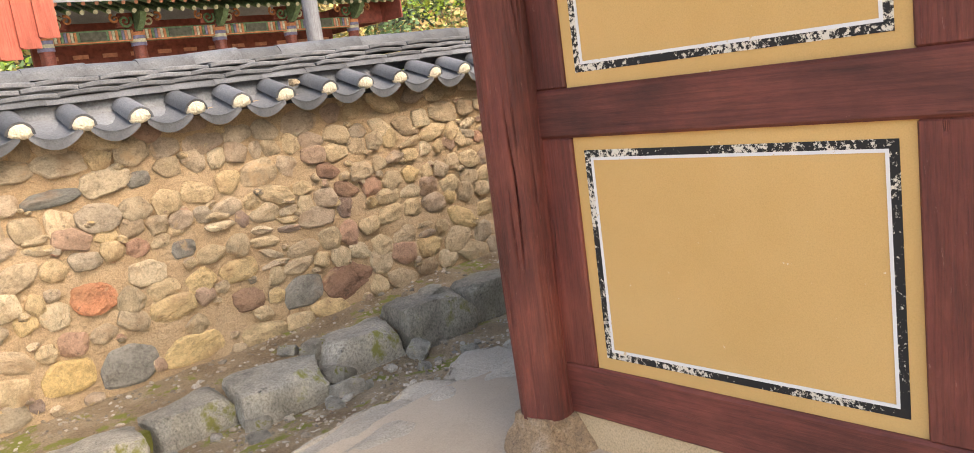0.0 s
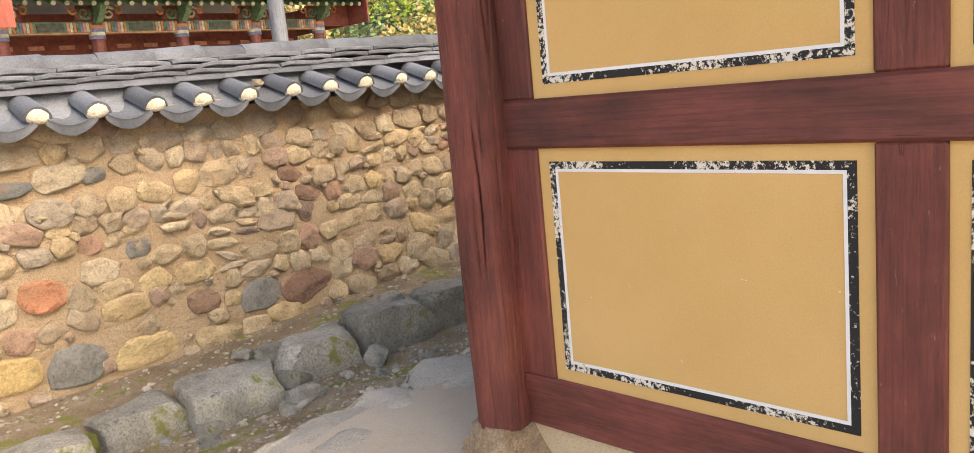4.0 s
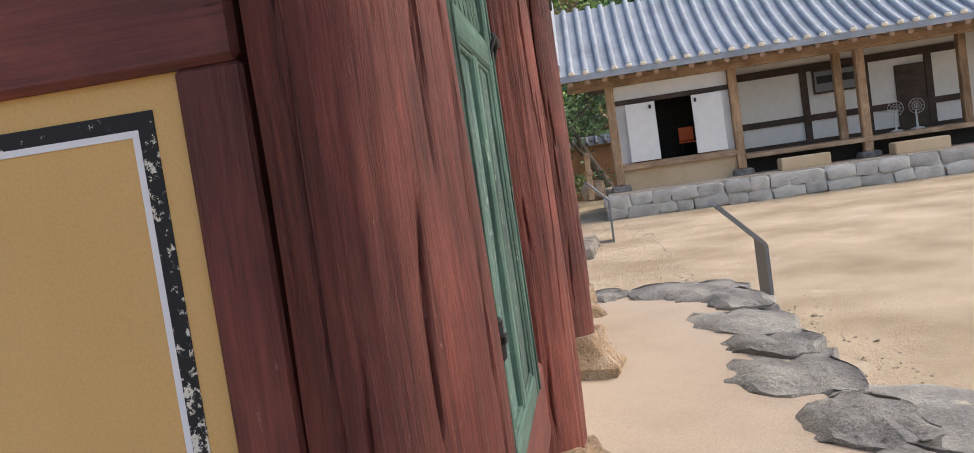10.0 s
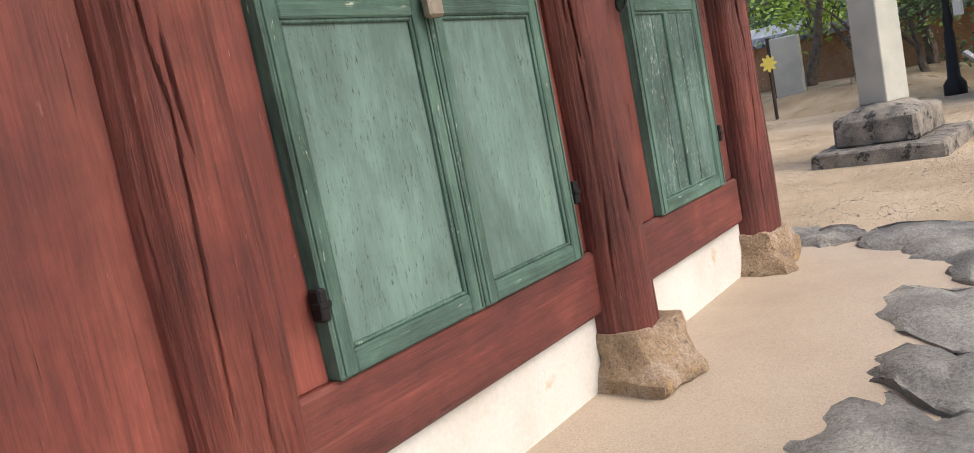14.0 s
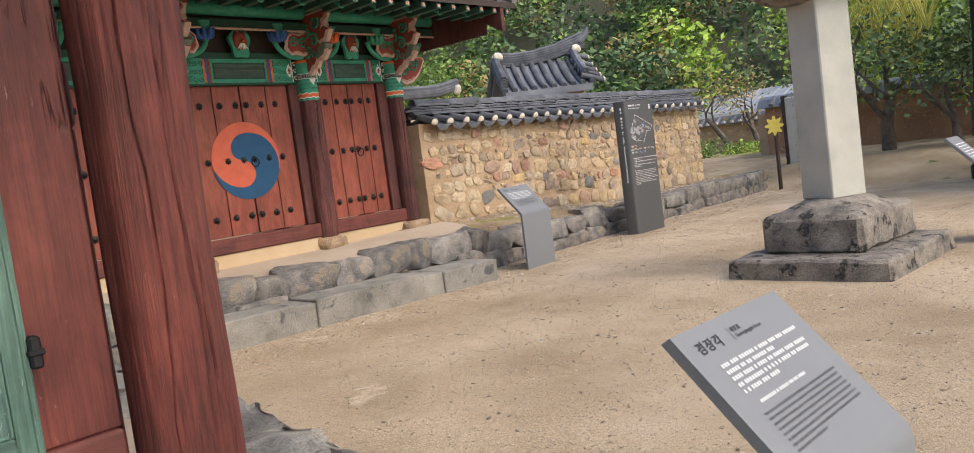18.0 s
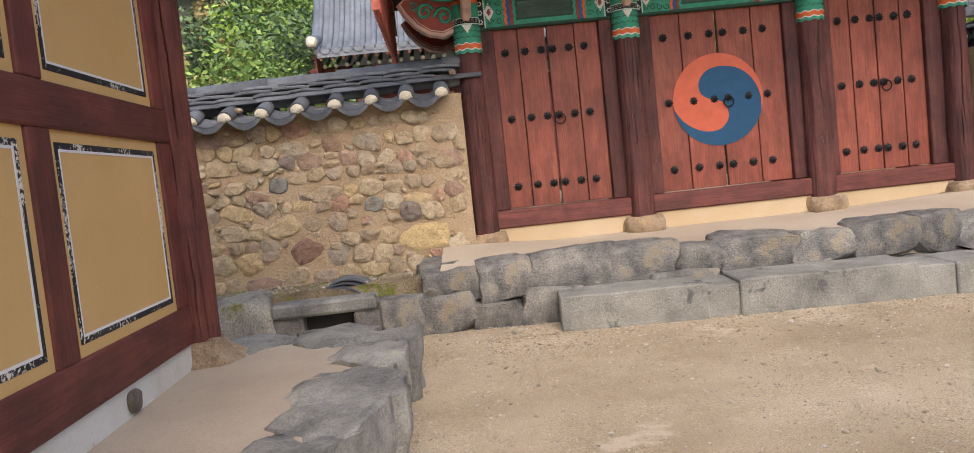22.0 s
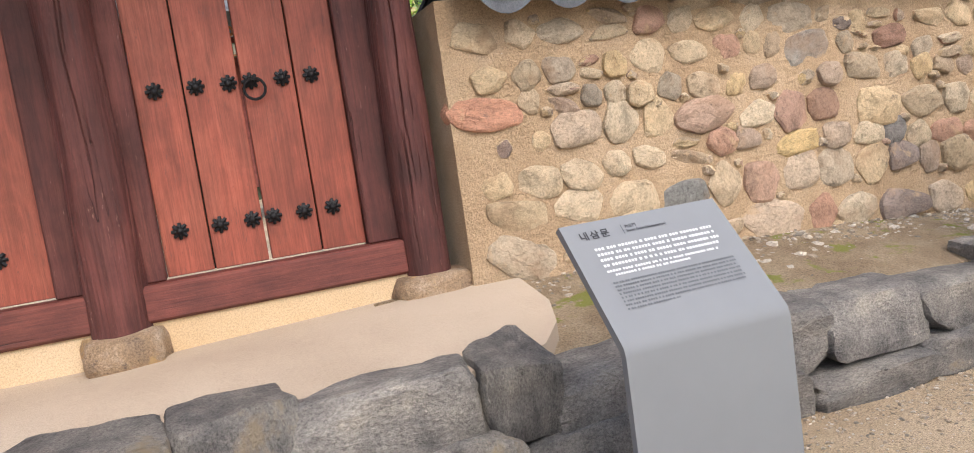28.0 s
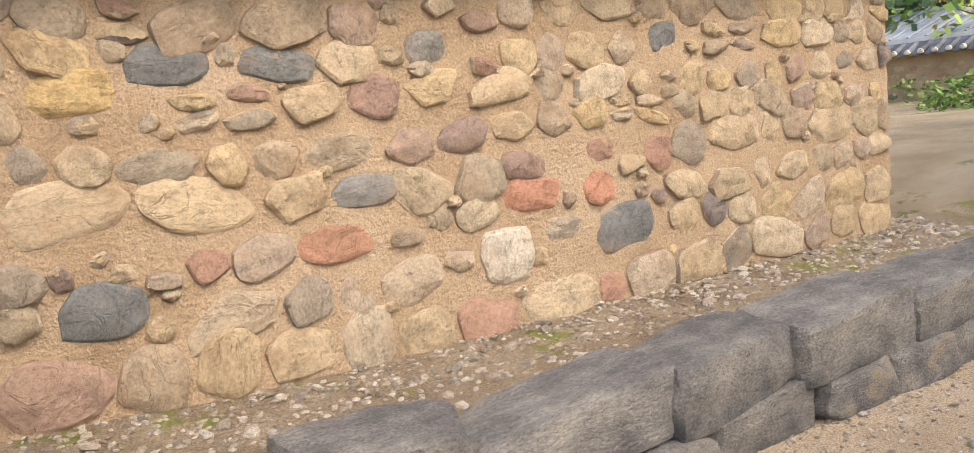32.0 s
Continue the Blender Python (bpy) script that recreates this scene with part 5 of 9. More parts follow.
def step():
    st = thing("stone_step", (12, 3.85, 0), "long dressed granite step in three blocks before the gate", "step")
    ang = math.atan2(3.52 - 3.92, 14.05 - 9.8)
    base = Matrix.Translation((9.8, 3.92, 0)) @ Matrix.Rotation(ang, 4, "Z")
    L = math.hypot(14.05 - 9.8, 0.4)
    for a, b, z0, z1, nm in ((0.0, 1.27, -0.06, 0.30, "block"), (1.262, 1.548, -0.02, 0.275, "infill_stone"), (1.54, 3.05, -0.06, 0.305, "block"), (3.042, 3.368, -0.02, 0.265, "infill_stone"), (3.36, L, -0.06, 0.27, "block")):
        bm = bmesh.new()
        y_in = 0.03 if nm == "infill_stone" else 0.0
        box(bm, a, b, y_in, 0.60, z0, z1, 0.012)
        bmesh.ops.subdivide_edges(bm, edges=bm.edges[:], cuts=5, use_grid_fill=True)
        for v in bm.verts:
            v.co += 0.005 * Vector((0, noise.noise(v.co * 11), noise.noise(v.co * 11 + Vector((3, 0, 0))))) + 0.011 * Vector((noise.noise(v.co * 3), noise.noise(v.co * 3 + Vector((5, 0, 0))), noise.noise(v.co * 3 + Vector((0, 7, 0)))))
        bmesh.ops.transform(bm, matrix=base, verts=bm.verts)
        part(nm, bm, GRANITE, st, "", 35)


step()


# ---- signs ----
def folded_sign(name, m, w, label, title=None):
    """A low sheet-metal sign: an upright leg that folds back into a slanting face. Local x along the face, +y to the back."""
    s = thing(name, m.translation, label, "sign")
    bm = bmesh.new()
    prof = [(0.0, -0.05), (0.0, 0.755), (0.008, 0.785), (0.03, 0.81), (0.36, 1.155)]
    th = 0.03
    rows = []
    for side in (0.0, w):
        outer = [bm.verts.new((side, y, z)) for y, z in prof]
        inner = [bm.verts.new((side, y + (th if i < 2 else th * 0.9), z - (0 if i < 2 else th * 0.6))) for i, (y, z) in enumerate(prof)]
        rows.append((outer, inner))
    (o0, i0), (o1, i1) = rows
    for k in range(len(prof) - 1):
        bm.faces.new((o0[k], o0[k + 1], o1[k + 1], o1[k]))
        bm.faces.new((i0[k], i0[k + 1], i1[k + 1], i1[k]))
        bm.faces.new((o0[k], o0[k + 1], i0[k + 1], i0[k]))
        bm.faces.new((o1[k], o1[k + 1], i1[k + 1], i1[k]))
    bm.faces.new((o0[-1], o1[-1], i1[-1], i0[-1]))
    bm.faces.new((o0[0], o1[0], i1[0], i0[0]))
    bmesh.ops.transform(bm, matrix=m, verts=bm.verts)
    part("panel", bm, SIGN, s, "", 30)
    return s


SIGN1_M = pose(14.70, 3.52, 0, 0, 0, 2)
SIGN2_M = pose(7.92, -2.79, -0.10, 0, 0, -3)
SIGN3_M = pose(16.1, -1.75, 0, 0, 0, 0)
folded_sign("gate_sign", SIGN1_M, 0.66, "grey folded metal sign about the inner gate", 1)
folded_sign("house_sign", SIGN2_M, 0.59, "grey folded metal sign about the book house")
folded_sign("stele_sign", SIGN3_M, 0.55, "grey folded metal sign beside the stele")


def big_sign():
    s = thing("map_sign", (18.2, 3.75, 0), "tall dark grey slab sign with a map of the academy", "sign")
    bm = bmesh.new()
    edge = [(-0.02, 0.20), (-0.02, 0.11), (0.012, 0.046)] + [(0.062 - 0.05 * math.cos(a) * 1.0, 0.05 - 0.05 * math.sin(a)) for a in (radians(20 + 14 * k) for k in range(6))] + [(0.83, 0.0), (0.83, 0.20)]
    prism(bm, edge, -0.05, 2.26, Matrix(((1, 0, 0, 0), (0, 0, 1, 0), (0, 1, 0, 0), (0, 0, 0, 1))))
    bmesh.ops.transform(bm, matrix=pose(17.95, 3.70, 0, 0, 0, -3), verts=bm.verts)
    part("slab", bm, SIGN_D, s, "", 30)
    return s


MAP_SIGN = big_sign()


# ---- stele ----
def stele():
    s = thing("stele", (15.4, -0.4, 0), "tall inscribed granite stele on a weathered block and plinth", "stele")
    m = pose(15.50, -0.40, 0, 0, 0, -8)

    def add(name, a, b, z0, z1, mat, bev, top=1.0, wob=0.0, dome=0.0):
        bm = bmesh.new()
        box(bm, -a, a, -b, b, z0, z1, bev)
        bmesh.ops.subdivide_edges(bm, edges=bm.edges[:], cuts=7, use_grid_fill=True)
        for v in bm.verts:
            if dome:
                v.co.z -= dome * max(0.0, (v.co.z - z0) / (z1 - z0)) * (1 - (1 - (v.co.x / a) ** 2) * (1 - (v.co.y / b) ** 2))
            k = 1 + (top - 1) * (v.co.z - z0) / (z1 - z0)
            v.co.x, v.co.y = v.co.x * k, v.co.y * k
            v.co += wob * Vector((noise.noise(v.co * 4), noise.noise(v.co * 4 + Vector((3, 0, 0))), noise.noise(v.co * 4 + Vector((0, 5, 0)))))
        bmesh.ops.transform(bm, matrix=m, verts=bm.verts)
        return part(name, bm, mat, s, "", 40)

    m = pose(14.93, -0.58, 0, 0, 0, -4)
    add("plinth", 0.98, 0.82, -0.08, 0.20, PLINTH, 0.03, 0.985, 0.03)
    m = pose(15.08, -0.52, 0, 0, 0, -5)
    add("base_block", 0.71, 0.53, 0.195, 0.74, PLINTH, 0.05, 0.99, 0.035, 0.17)
    m = pose(15.08, -0.50, 0, 0, 0, -29)
    add("shaft", 0.226, 0.226, 0.70, 2.80, STELE, 0.014, 0.965, 0.003)
    # the capstone: a thick slab hewn like a roof with rolled ends
    bm = bmesh.new()
    bmesh.ops.create_cube(bm, size=2.0)
    bmesh.ops.subdivide_edges(bm, edges=bm.edges[:], cuts=11, use_grid_fill=True)
    for v in bm.verts:
        c = v.co.copy()
        q = c.lerp(c.normalized() * 1.15, 0.35)
        end = smooth01(0.55, 1.0, abs(c.x))
        q.z = q.z * (1 - 0.25 * c.y * c.y) + 0.30 * end + 0.10 * math.cos(c.y * 6) * (1 if c.z > 0 else 0)
        q += 0.10 * Vector((noise.noise(c * 2.1), noise.noise(c * 2.1 + Vector((4, 0, 0))), noise.noise(c * 3 + Vector((0, 4, 0)))))
        v.co = Vector((q.x * 0.70, q.y * 0.42, 3.00 + q.z * 0.24))
    bmesh.ops.transform(bm, matrix=m, verts=bm.verts)
    part("capstone", bm, PLINTH, s, "weathered hewn capstone with rolled ends", 60)


stele()

# ---- gate: painted upper works ----
def wavy(x0, x1, z0, z1, n, amp, y0, y1, bm, upright=True):
    """A band with rippled long edges."""
    k = n * 4
    if upright:
        a = [(x0 + amp * math.sin(2 * math.pi * n * i / k), z0 + (z1 - z0) * i / k) for i in range(k + 1)]
        b = [(x1 + amp * math.sin(2 * math.pi * n * i / k), z0 + (z1 - z0) * i / k) for i in range(k, -1, -1)]
    else:
        a = [(x0 + (x1 - x0) * i / k, z0 + amp * math.sin(2 * math.pi * n * i / k)) for i in range(k + 1)]
        b = [(x0 + (x1 - x0) * i / k, z1 + amp * math.sin(2 * math.pi * n * i / k)) for i in range(k, -1, -1)]
    prism(bm, a + b, y0, y1)


def spiral(bm, c, r, turns, start, width, plane="XZ", fat=0.5, hand=1):
    """A raised curl that winds in to c."""
    pts, rad = [], []
    n = int(14 * turns)
    for i in range(n + 1):
        f = i / n
        a = start + hand * 2 * math.pi * turns * f
        q = r * (1 - 0.85 * f)
        u, v = q * math.cos(a), q * math.sin(a)
        pts.append((c[0] + u, c[1], c[2] + v) if plane == "XZ" else (c[0], c[1] + u, c[2] + v))
        rad.append(width * (1 - 0.35 * f))
    tube(bm, pts, rad, 6)


def lintel_paint(x0, x1):
    y0, y1 = GY - 0.088, GY - 0.07
    z0, z1 = 2.955, 3.265
    L = x1 - x0

    def plate(a, b, c, d, mat, nm, lift=0.0):
        part(nm, boxed(a, b, y0 - lift, y1, c, d), mat, gate)

    mid = (x0 + x1) / 2
    half = L * 0.21
    plate(x0, x1, z0, z1, DC_DARK, "painted_field", -0.004)
    plate(mid - half, mid + half, z0 + 0.005, z0 + 0.05, DC_GREEN, "green_edge_band", 0.002)
    plate(mid - half, mid + half, z1 - 0.05, z1 - 0.005, DC_GREEN, "green_edge_band", 0.002)
    plate(mid - half + 0.02, mid + half - 0.02, z0 + 0.07, z1 - 0.07, DC_PANEL, "painted_panel", 0.003)
    for s in (-1, 1):
        e = x0 if s < 0 else x1
        def sp(a, b):
            p, q = e - s * a, e - s * b
            return min(p, q), max(p, q)
        a, b = sp(0.0, 0.075)
        plate(a, b, z0, z1, DC_BLACK, "black_band", 0.002)
        bm = bmesh.new()
        for z in (z0 + 0.06, z0 + 0.155, z0 + 0.25):
            for k in range(6):
                w = 2 * math.pi * k / 6
                lathe_dot(bm, (a + b) / 2 + 0.02 * math.cos(w), y0 - 0.004, z + 0.02 * math.sin(w), 0.009)
        part("white_blossom", bm, DC_WHITE, gate)
        a, b = sp(0.075, 0.09)
        plate(a, b, z0, z1, DC_PALE, "pale_line", 0.002)
        a, b = sp(0.09, L * 0.5 - half - 0.13)
        plate(a, b, z0, z1, DC_GREEN, "green_scrollwork", 0.002)
        bm = bmesh.new()
        n = max(2, int((b - a) / 0.07))
        for i in range(n):
            for j in range(3):
                spiral(bm, (a + (i + 0.5) * (b - a) / n, y0 - 0.002, z0 + 0.05 + 0.1 * j), 0.036, 1.2, i + j, 0.006)
        part_each("scroll_line", bm, DC_DARK, gate)
        c = e - s * 0.13
        bm = bmesh.new()
        prism(bm, [(c - s * 0.0 - 0.055, (z0 + z1) / 2), (c, z0 + 0.06), (c + 0.055, (z0 + z1) / 2), (c, z1 - 0.06)], y0 - 0.006, y0)
        part("white_diamond", bm, DC_WHITE, gate)
        bm = bmesh.new()
        prism(bm, [(c - 0.024, (z0 + z1) / 2), (c, z0 + 0.115), (c + 0.024, (z0 + z1) / 2), (c, z1 - 0.115)], y0 - 0.009, y0)
        part("red_blossom", bm, DC_RED, gate)
        w = 0.13 / 4
        base = L * 0.5 - half - 0.13
        for i, mt in enumerate((DC_ORANGE, DC_BLUE, DC_RED, DC_GREEN)):
            a, b = sp(base + i * w, base + (i + 1) * w - 0.003)
            bm = bmesh.new()
            wavy(a, b, z0 + 0.004, z1 - 0.004, 4, 0.006, y0 - 0.003 - 0.0005 * i, y1, bm)
            part("rippled_stripe", bm, mt, gate)


def lathe_dot(bm, x, y, z, r):
    vs = [bm.verts.new((x + r * math.cos(2 * math.pi * k / 6), y, z + r * math.sin(2 * math.pi * k / 6))) for k in range(6)]
    bm.faces.new(vs)


DC_RED = plain("dancheong_red", (0.30, 0.06, 0.04), 0.7, 0, 0.15)
DC_PANEL = painted_wood("dancheong_panel", [(0.03, 0.06, 0.045), (0.06, 0.10, 0.075), (0.09, 0.135, 0.10)], "X", None, 0.8)


def collar(x):
    y = GY - 0.10
    r = 0.137

    def ring(nm, z0, z1, mat, dr=0.0):
        bm = bmesh.new()
        lathe(bm, x, y, [(r + dr, z0), (r + dr, z1)], 24)
        part(nm, bm, mat, gate, "", 60)

    column(x, y, 0.13, 0.13, 2.70, 3.40, 5, gate, RED_Z, "post_head")
    ring("green_collar", 2.78, 2.985, DC_GREEN, 0.006)
    ring("black_collar_band", 2.99, 3.045, DC_BLACK, 0.008)
    ring("pale_collar_line", 2.983, 2.992, DC_PALE, 0.010)
    ring("pale_collar_line", 3.043, 3.052, DC_PALE, 0.010)
    ring("upper_green_collar", 3.052, 3.20, DC_GREEN, 0.005)
    ring("upper_orange_band", 3.20, 3.235, DC_ORANGE, 0.007)
    for nm, z0, z1, mat, dr in (("orange_collar_band", 2.735, 2.785, DC_ORANGE, 0.009), ("white_collar_line", 2.722, 2.737, DC_WHITE, 0.008), ("green_collar_hem", 2.69, 2.722, DC_GREEN, 0.006), ("white_collar_line", 2.782, 2.792, DC_WHITE, 0.011)):
        bm = bmesh.new()
        segs = 48
        lo, hi = [], []
        for k in range(segs):
            a = 2 * math.pi * k / segs
            w = 0.008 * math.sin(10 * a)
            lo.append(bm.verts.new((x + (r + dr) * math.cos(a), y + (r + dr) * math.sin(a), z0 + w)))
            hi.append(bm.verts.new((x + (r + dr) * math.cos(a), y + (r + dr) * math.sin(a), z1 + w)))
        for k in range(segs):
            bm.faces.new((lo[k], lo[(k + 1) % segs], hi[(k + 1) % segs], hi[k]))
        part(nm, bm, mat, gate, "", 180)
    bm = bmesh.new()
    for k in range(10):
        a = math.pi + math.pi * (k + 0.5) / 10
        px, py = x + (r + 0.012) * math.cos(a), y + (r + 0.012) * math.sin(a)
        for j in range(5):
            w = 2 * math.pi * j / 5
            tube(bm, [(px - 0.004 * math.cos(a) + 0.014 * math.cos(w) * -math.sin(a), py + 0.014 * math.cos(w) * math.cos(a), 3.018 + 0.014 * math.sin(w)), (px + 0.001 * math.cos(a) + 0.014 * math.cos(w) * -math.sin(a), py + 0.001 * math.sin(a) + 0.014 * math.cos(w) * math.cos(a), 3.018 + 0.014 * math.sin(w))], 0.005, 5)
    part("white_blossom", bm, DC_WHITE, gate)
    bm = bmesh.new()
    for k in range(7):
        a = math.pi + math.pi * (k + 0.5) / 7
        for z in (2.84, 2.90, 2.955):
            aa = a + (0.2 if z == 2.90 else 0)
            px, py = x + (r + 0.007) * math.cos(aa), y + (r + 0.007) * math.sin(aa)
            pts = [(px - 0.024 * math.cos(w) * math.sin(aa), py + 0.024 * math.cos(w) * math.cos(aa), z + 0.02 * math.sin(w)) for w in (math.pi * i / 6 for i in range(7))]
            tube(bm, pts, 0.0045, 4)
    part_each("scroll_line", bm, DC_DARK, gate)
    bm = bmesh.new()
    prism(bm, [(x - 0.055, 2.978), (x, 2.89), (x + 0.055, 2.978)], y - r - 0.012, y - r + 0.02)
    part("white_diamond", bm, DC_WHITE, gate)


def curl_plate(name, outline, x0, x1, m, curls, parent, ground, line):
    """A carved board: outline in (u, z) with thickness along v, and raised green curls on both faces."""
    bm = bmesh.new()
    prism(bm, outline, x0, x1, m)
    p = part(name, bm, ground, parent)
    # pale rim that follows the outline's free edge
    bm = bmesh.new()
    tube(bm, [m @ Vector((u, (x0 + x1) / 2, z)) for u, z in outline], (x1 - x0) * 0.55, 6, False)
    part("pale_rim", bm, DC_PINKW, p)
    bm = bmesh.new()
    for y in (x0, x1):
        for (u, z, r, t, s, h) in curls:
            spiral(bm, (u, y, z), r, t, s, 0.024 * r / 0.1, hand=h)
    bmesh.ops.transform(bm, matrix=m, verts=bm.verts)
    part_each("green_curl", bm, line, p, 60)
    return p


DC_PINKW = plain("dancheong_pale_pink", (0.62, 0.42, 0.34), 0.7, 0, 0.15)
TURN_Y = Matrix.Rotation(radians(-90), 4, "Z")  # local x runs to -y


def bracket(x):
    m = Matrix.Translation((x, GY - 0.18, 0)) @ TURN_Y
    tongue = [(0.0, 3.06), (0.10, 3.06), (0.16, 3.12), (0.24, 3.14), (0.30, 3.22), (0.40, 3.22), (0.50, 3.30), (0.46, 3.36), (0.36, 3.34), (0.38, 3.42), (0.50, 3.44), (0.58, 3.54), (0.52, 3.60), (0.44, 3.57), (0.50, 3.70), (0.62, 3.80), (0.0, 3.80)]
    curl_plate("bracket_arm", tongue, -0.05, 0.05, m, [(0.12, 3.30, 0.09, 1.4, 0.0, 1), (0.28, 3.46, 0.09, 1.4, 2.0, -1), (0.14, 3.58, 0.10, 1.5, 1.0, 1), (0.34, 3.68, 0.09, 1.4, 0.5, -1), (0.26, 3.28, 0.06, 1.2, 3.0, 1)], gate, DC_RED, DC_GREEN)
    # grey-green tongue that sticks out over the post
    bm = bmesh.new()
    prism(bm, [(0.30, 3.20), (0.44, 3.24), (0.53, 3.36), (0.47, 3.40), (0.36, 3.34)], -0.062, 0.062, m)
    part("bracket_nose", bm, DC_NOSE, gate)
    wing = [(0.03, 3.33), (0.12, 3.30), (0.22, 3.33), (0.30, 3.31), (0.36, 3.38), (0.34, 3.50), (0.26, 3.56), (0.16, 3.54), (0.08, 3.57), (0.03, 3.55)]
    for s in (1, -1):
        mm = Matrix.Translation((x, GY - 0.26, 0)) @ Matrix.Diagonal((s, 1, 1, 1))
        curl_plate("bracket_wing", wing, -0.035, 0.035, mm, [(0.12, 3.44, 0.075, 1.4, 0.0, 1), (0.26, 3.45, 0.07, 1.4, 3.0, -1)], gate, DC_RED, DC_GREEN)
        bm = bmesh.new()
        arc = [(x + s * (0.18 + 0.34 * math.sin(a)), GY - 0.24, 3.50 - 0.24 * math.cos(a)) for a in (math.pi * 0.5 * i / 8 - 0.2 for i in range(10))]
        tube(bm, arc, [0.034] * 9 + [0.05], 7)
        part("lotus_stem", bm, DC_GREEN, gate, "", 60)


DC_NOSE = plain("dancheong_grey_green", (0.16, 0.19, 0.14), 0.7, 0, 0.2)


def lotus(x, z, mat):
    """A carved lotus cup that hangs under the eave purlin."""
    l = None
    bm = bmesh.new()
    for k in range(9):
        a = 2 * math.pi * k / 9
        d = Vector((math.cos(a), math.sin(a), 0))
        c = Vector((x, GY - 0.27, z))
        tube(bm, [c + d * 0.02 + Vector((0, 0, -0.05)), c + d * 0.085 + Vector((0, 0, -0.02)), c + d * 0.115 + Vector((0, 0, 0.05)), c + d * 0.13 + Vector((0, 0, 0.075))], [0.02, 0.035, 0.026, 0.004], 6)
    part_each("lotus_petal", bm, mat, gate, 60)
    bm = bmesh.new()
    lathe(bm, x, GY - 0.27, [(0.05, z + 0.03), (0.075, z + 0.10), (0.095, z + 0.16)], 10)
    part("lotus_pendant", bm, DC_GREEN, gate, "", 40)


def mask_plaque(x, dark):
    """A lobed green plaque with a dark oval boss and a pale tuft, between two posts."""
    bm = bmesh.new()
    pts = [(x + (0.17 + 0.025 * math.cos(5 * a)) * math.sin(a) * 0.85, 3.45 + (0.20 + 0.02 * math.cos(5 * a)) * math.cos(a)) for a in (2 * math.pi * k / 40 for k in range(40))]
    prism(bm, pts, GY - 0.20, GY - 0.15)
    p = part("plaque", bm, DC_GREEN, gate)
    b2 = stone_bm(7, 0.20, 0.10, 0.26, 0.1, 0.05, 3)
    bmesh.ops.translate(b2, verts=b2.verts, vec=(x, GY - 0.20, 3.48))
    part("boss", b2, dark, p, "", 180)
    bm = bmesh.new()
    for k in range(9):
        a = (k - 4) * 0.22
        tube(bm, [(x + 0.03 * math.sin(a), GY - 0.25, 3.43), (x + 0.10 * math.sin(a), GY - 0.25, 3.37 - 0.02 * math.cos(a) + 0.01 * (k % 2))], [0.010, 0.003], 5)
    part("pale_tuft", bm, DC_WHITE, p)
    b3 = stone_bm(9, 0.05, 0.05, 0.035, 0.0, 0.0, 2)
    bmesh.ops.translate(b3, verts=b3.verts, vec=(x, GY - 0.265, 3.46))
    part("red_knob", b3, DC_ORANGE, p, "", 180)
    bm = bmesh.new()
    for s in (-1, 1):
        tube(bm, [(x + s * 0.05, GY - 0.25, 3.57), (x + s * 0.09, GY - 0.26, 3.63), (x + s * 0.10, GY - 0.25, 3.68)], [0.014, 0.010, 0.004], 6)
    part("horn", bm, DC_NOSE, p)


for _x in POSTS:
    collar(_x)
    bracket(_x)
for _a, _b in zip(POSTS, POSTS[1:]):
    lintel_paint(_a + 0.12, _b - 0.12)
    mask_plaque((_a + _b) / 2, (DC_BLUE, DC_RED, DC_RED)[POSTS.index(_a)])
    _q = (_b - _a) / 2
    lotus((_a + _b) / 2 - _q * 0.52, 3.52, DC_GREEN if _a < 10 else DC_BLUE if _a < 12 else DC_ORANGE)
    lotus((_a + _b) / 2 + _q * 0.52, 3.52, DC_ORANGE if _a < 10 else DC_BLUE if _a < 12 else DC_GREEN)


def gate_ends():
    """Carved beam ends beyond the outer posts, in two heights."""
    leaf = [(0.10, 2.98), (0.25, 2.93), (0.38, 2.96), (0.50, 3.04), (0.60, 3.16), (0.66, 3.26), (0.62, 3.30), (0.10, 3.30)]
    for x, s in ((POSTS[0], -1), (POSTS[3], 1)):
        for y, dz in ((GY - 0.10, 0.0), (GY + 0.9, 0.0)):
            m = Matrix.Translation((x, y, dz)) @ Matrix.Diagonal((s, 1, 1, 1))
            curl_plate("beam_end", leaf, -0.05, 0.05, m, [(0.22, 3.10, 0.10, 1.5, 0.0, 1), (0.42, 3.16, 0.09, 1.5, 3.0, -1), (0.54, 3.22, 0.05, 1.2, 1.0, 1)], gate, DC_RED, DC_GREEN)
        for y in (GY - 0.10, GY + 0.9):
            column(x, y, 0.06, 0.06, 3.29, 3.55, 3, gate, DC_GREEN, "bearing_block")
    # back posts
    for i, x in enumerate(POSTS):
        column(x, GY + 0.95, 0.13, 0.12, 0.7, 3.5, 30 + i, gate, RED_Z, "post")


gate_ends()


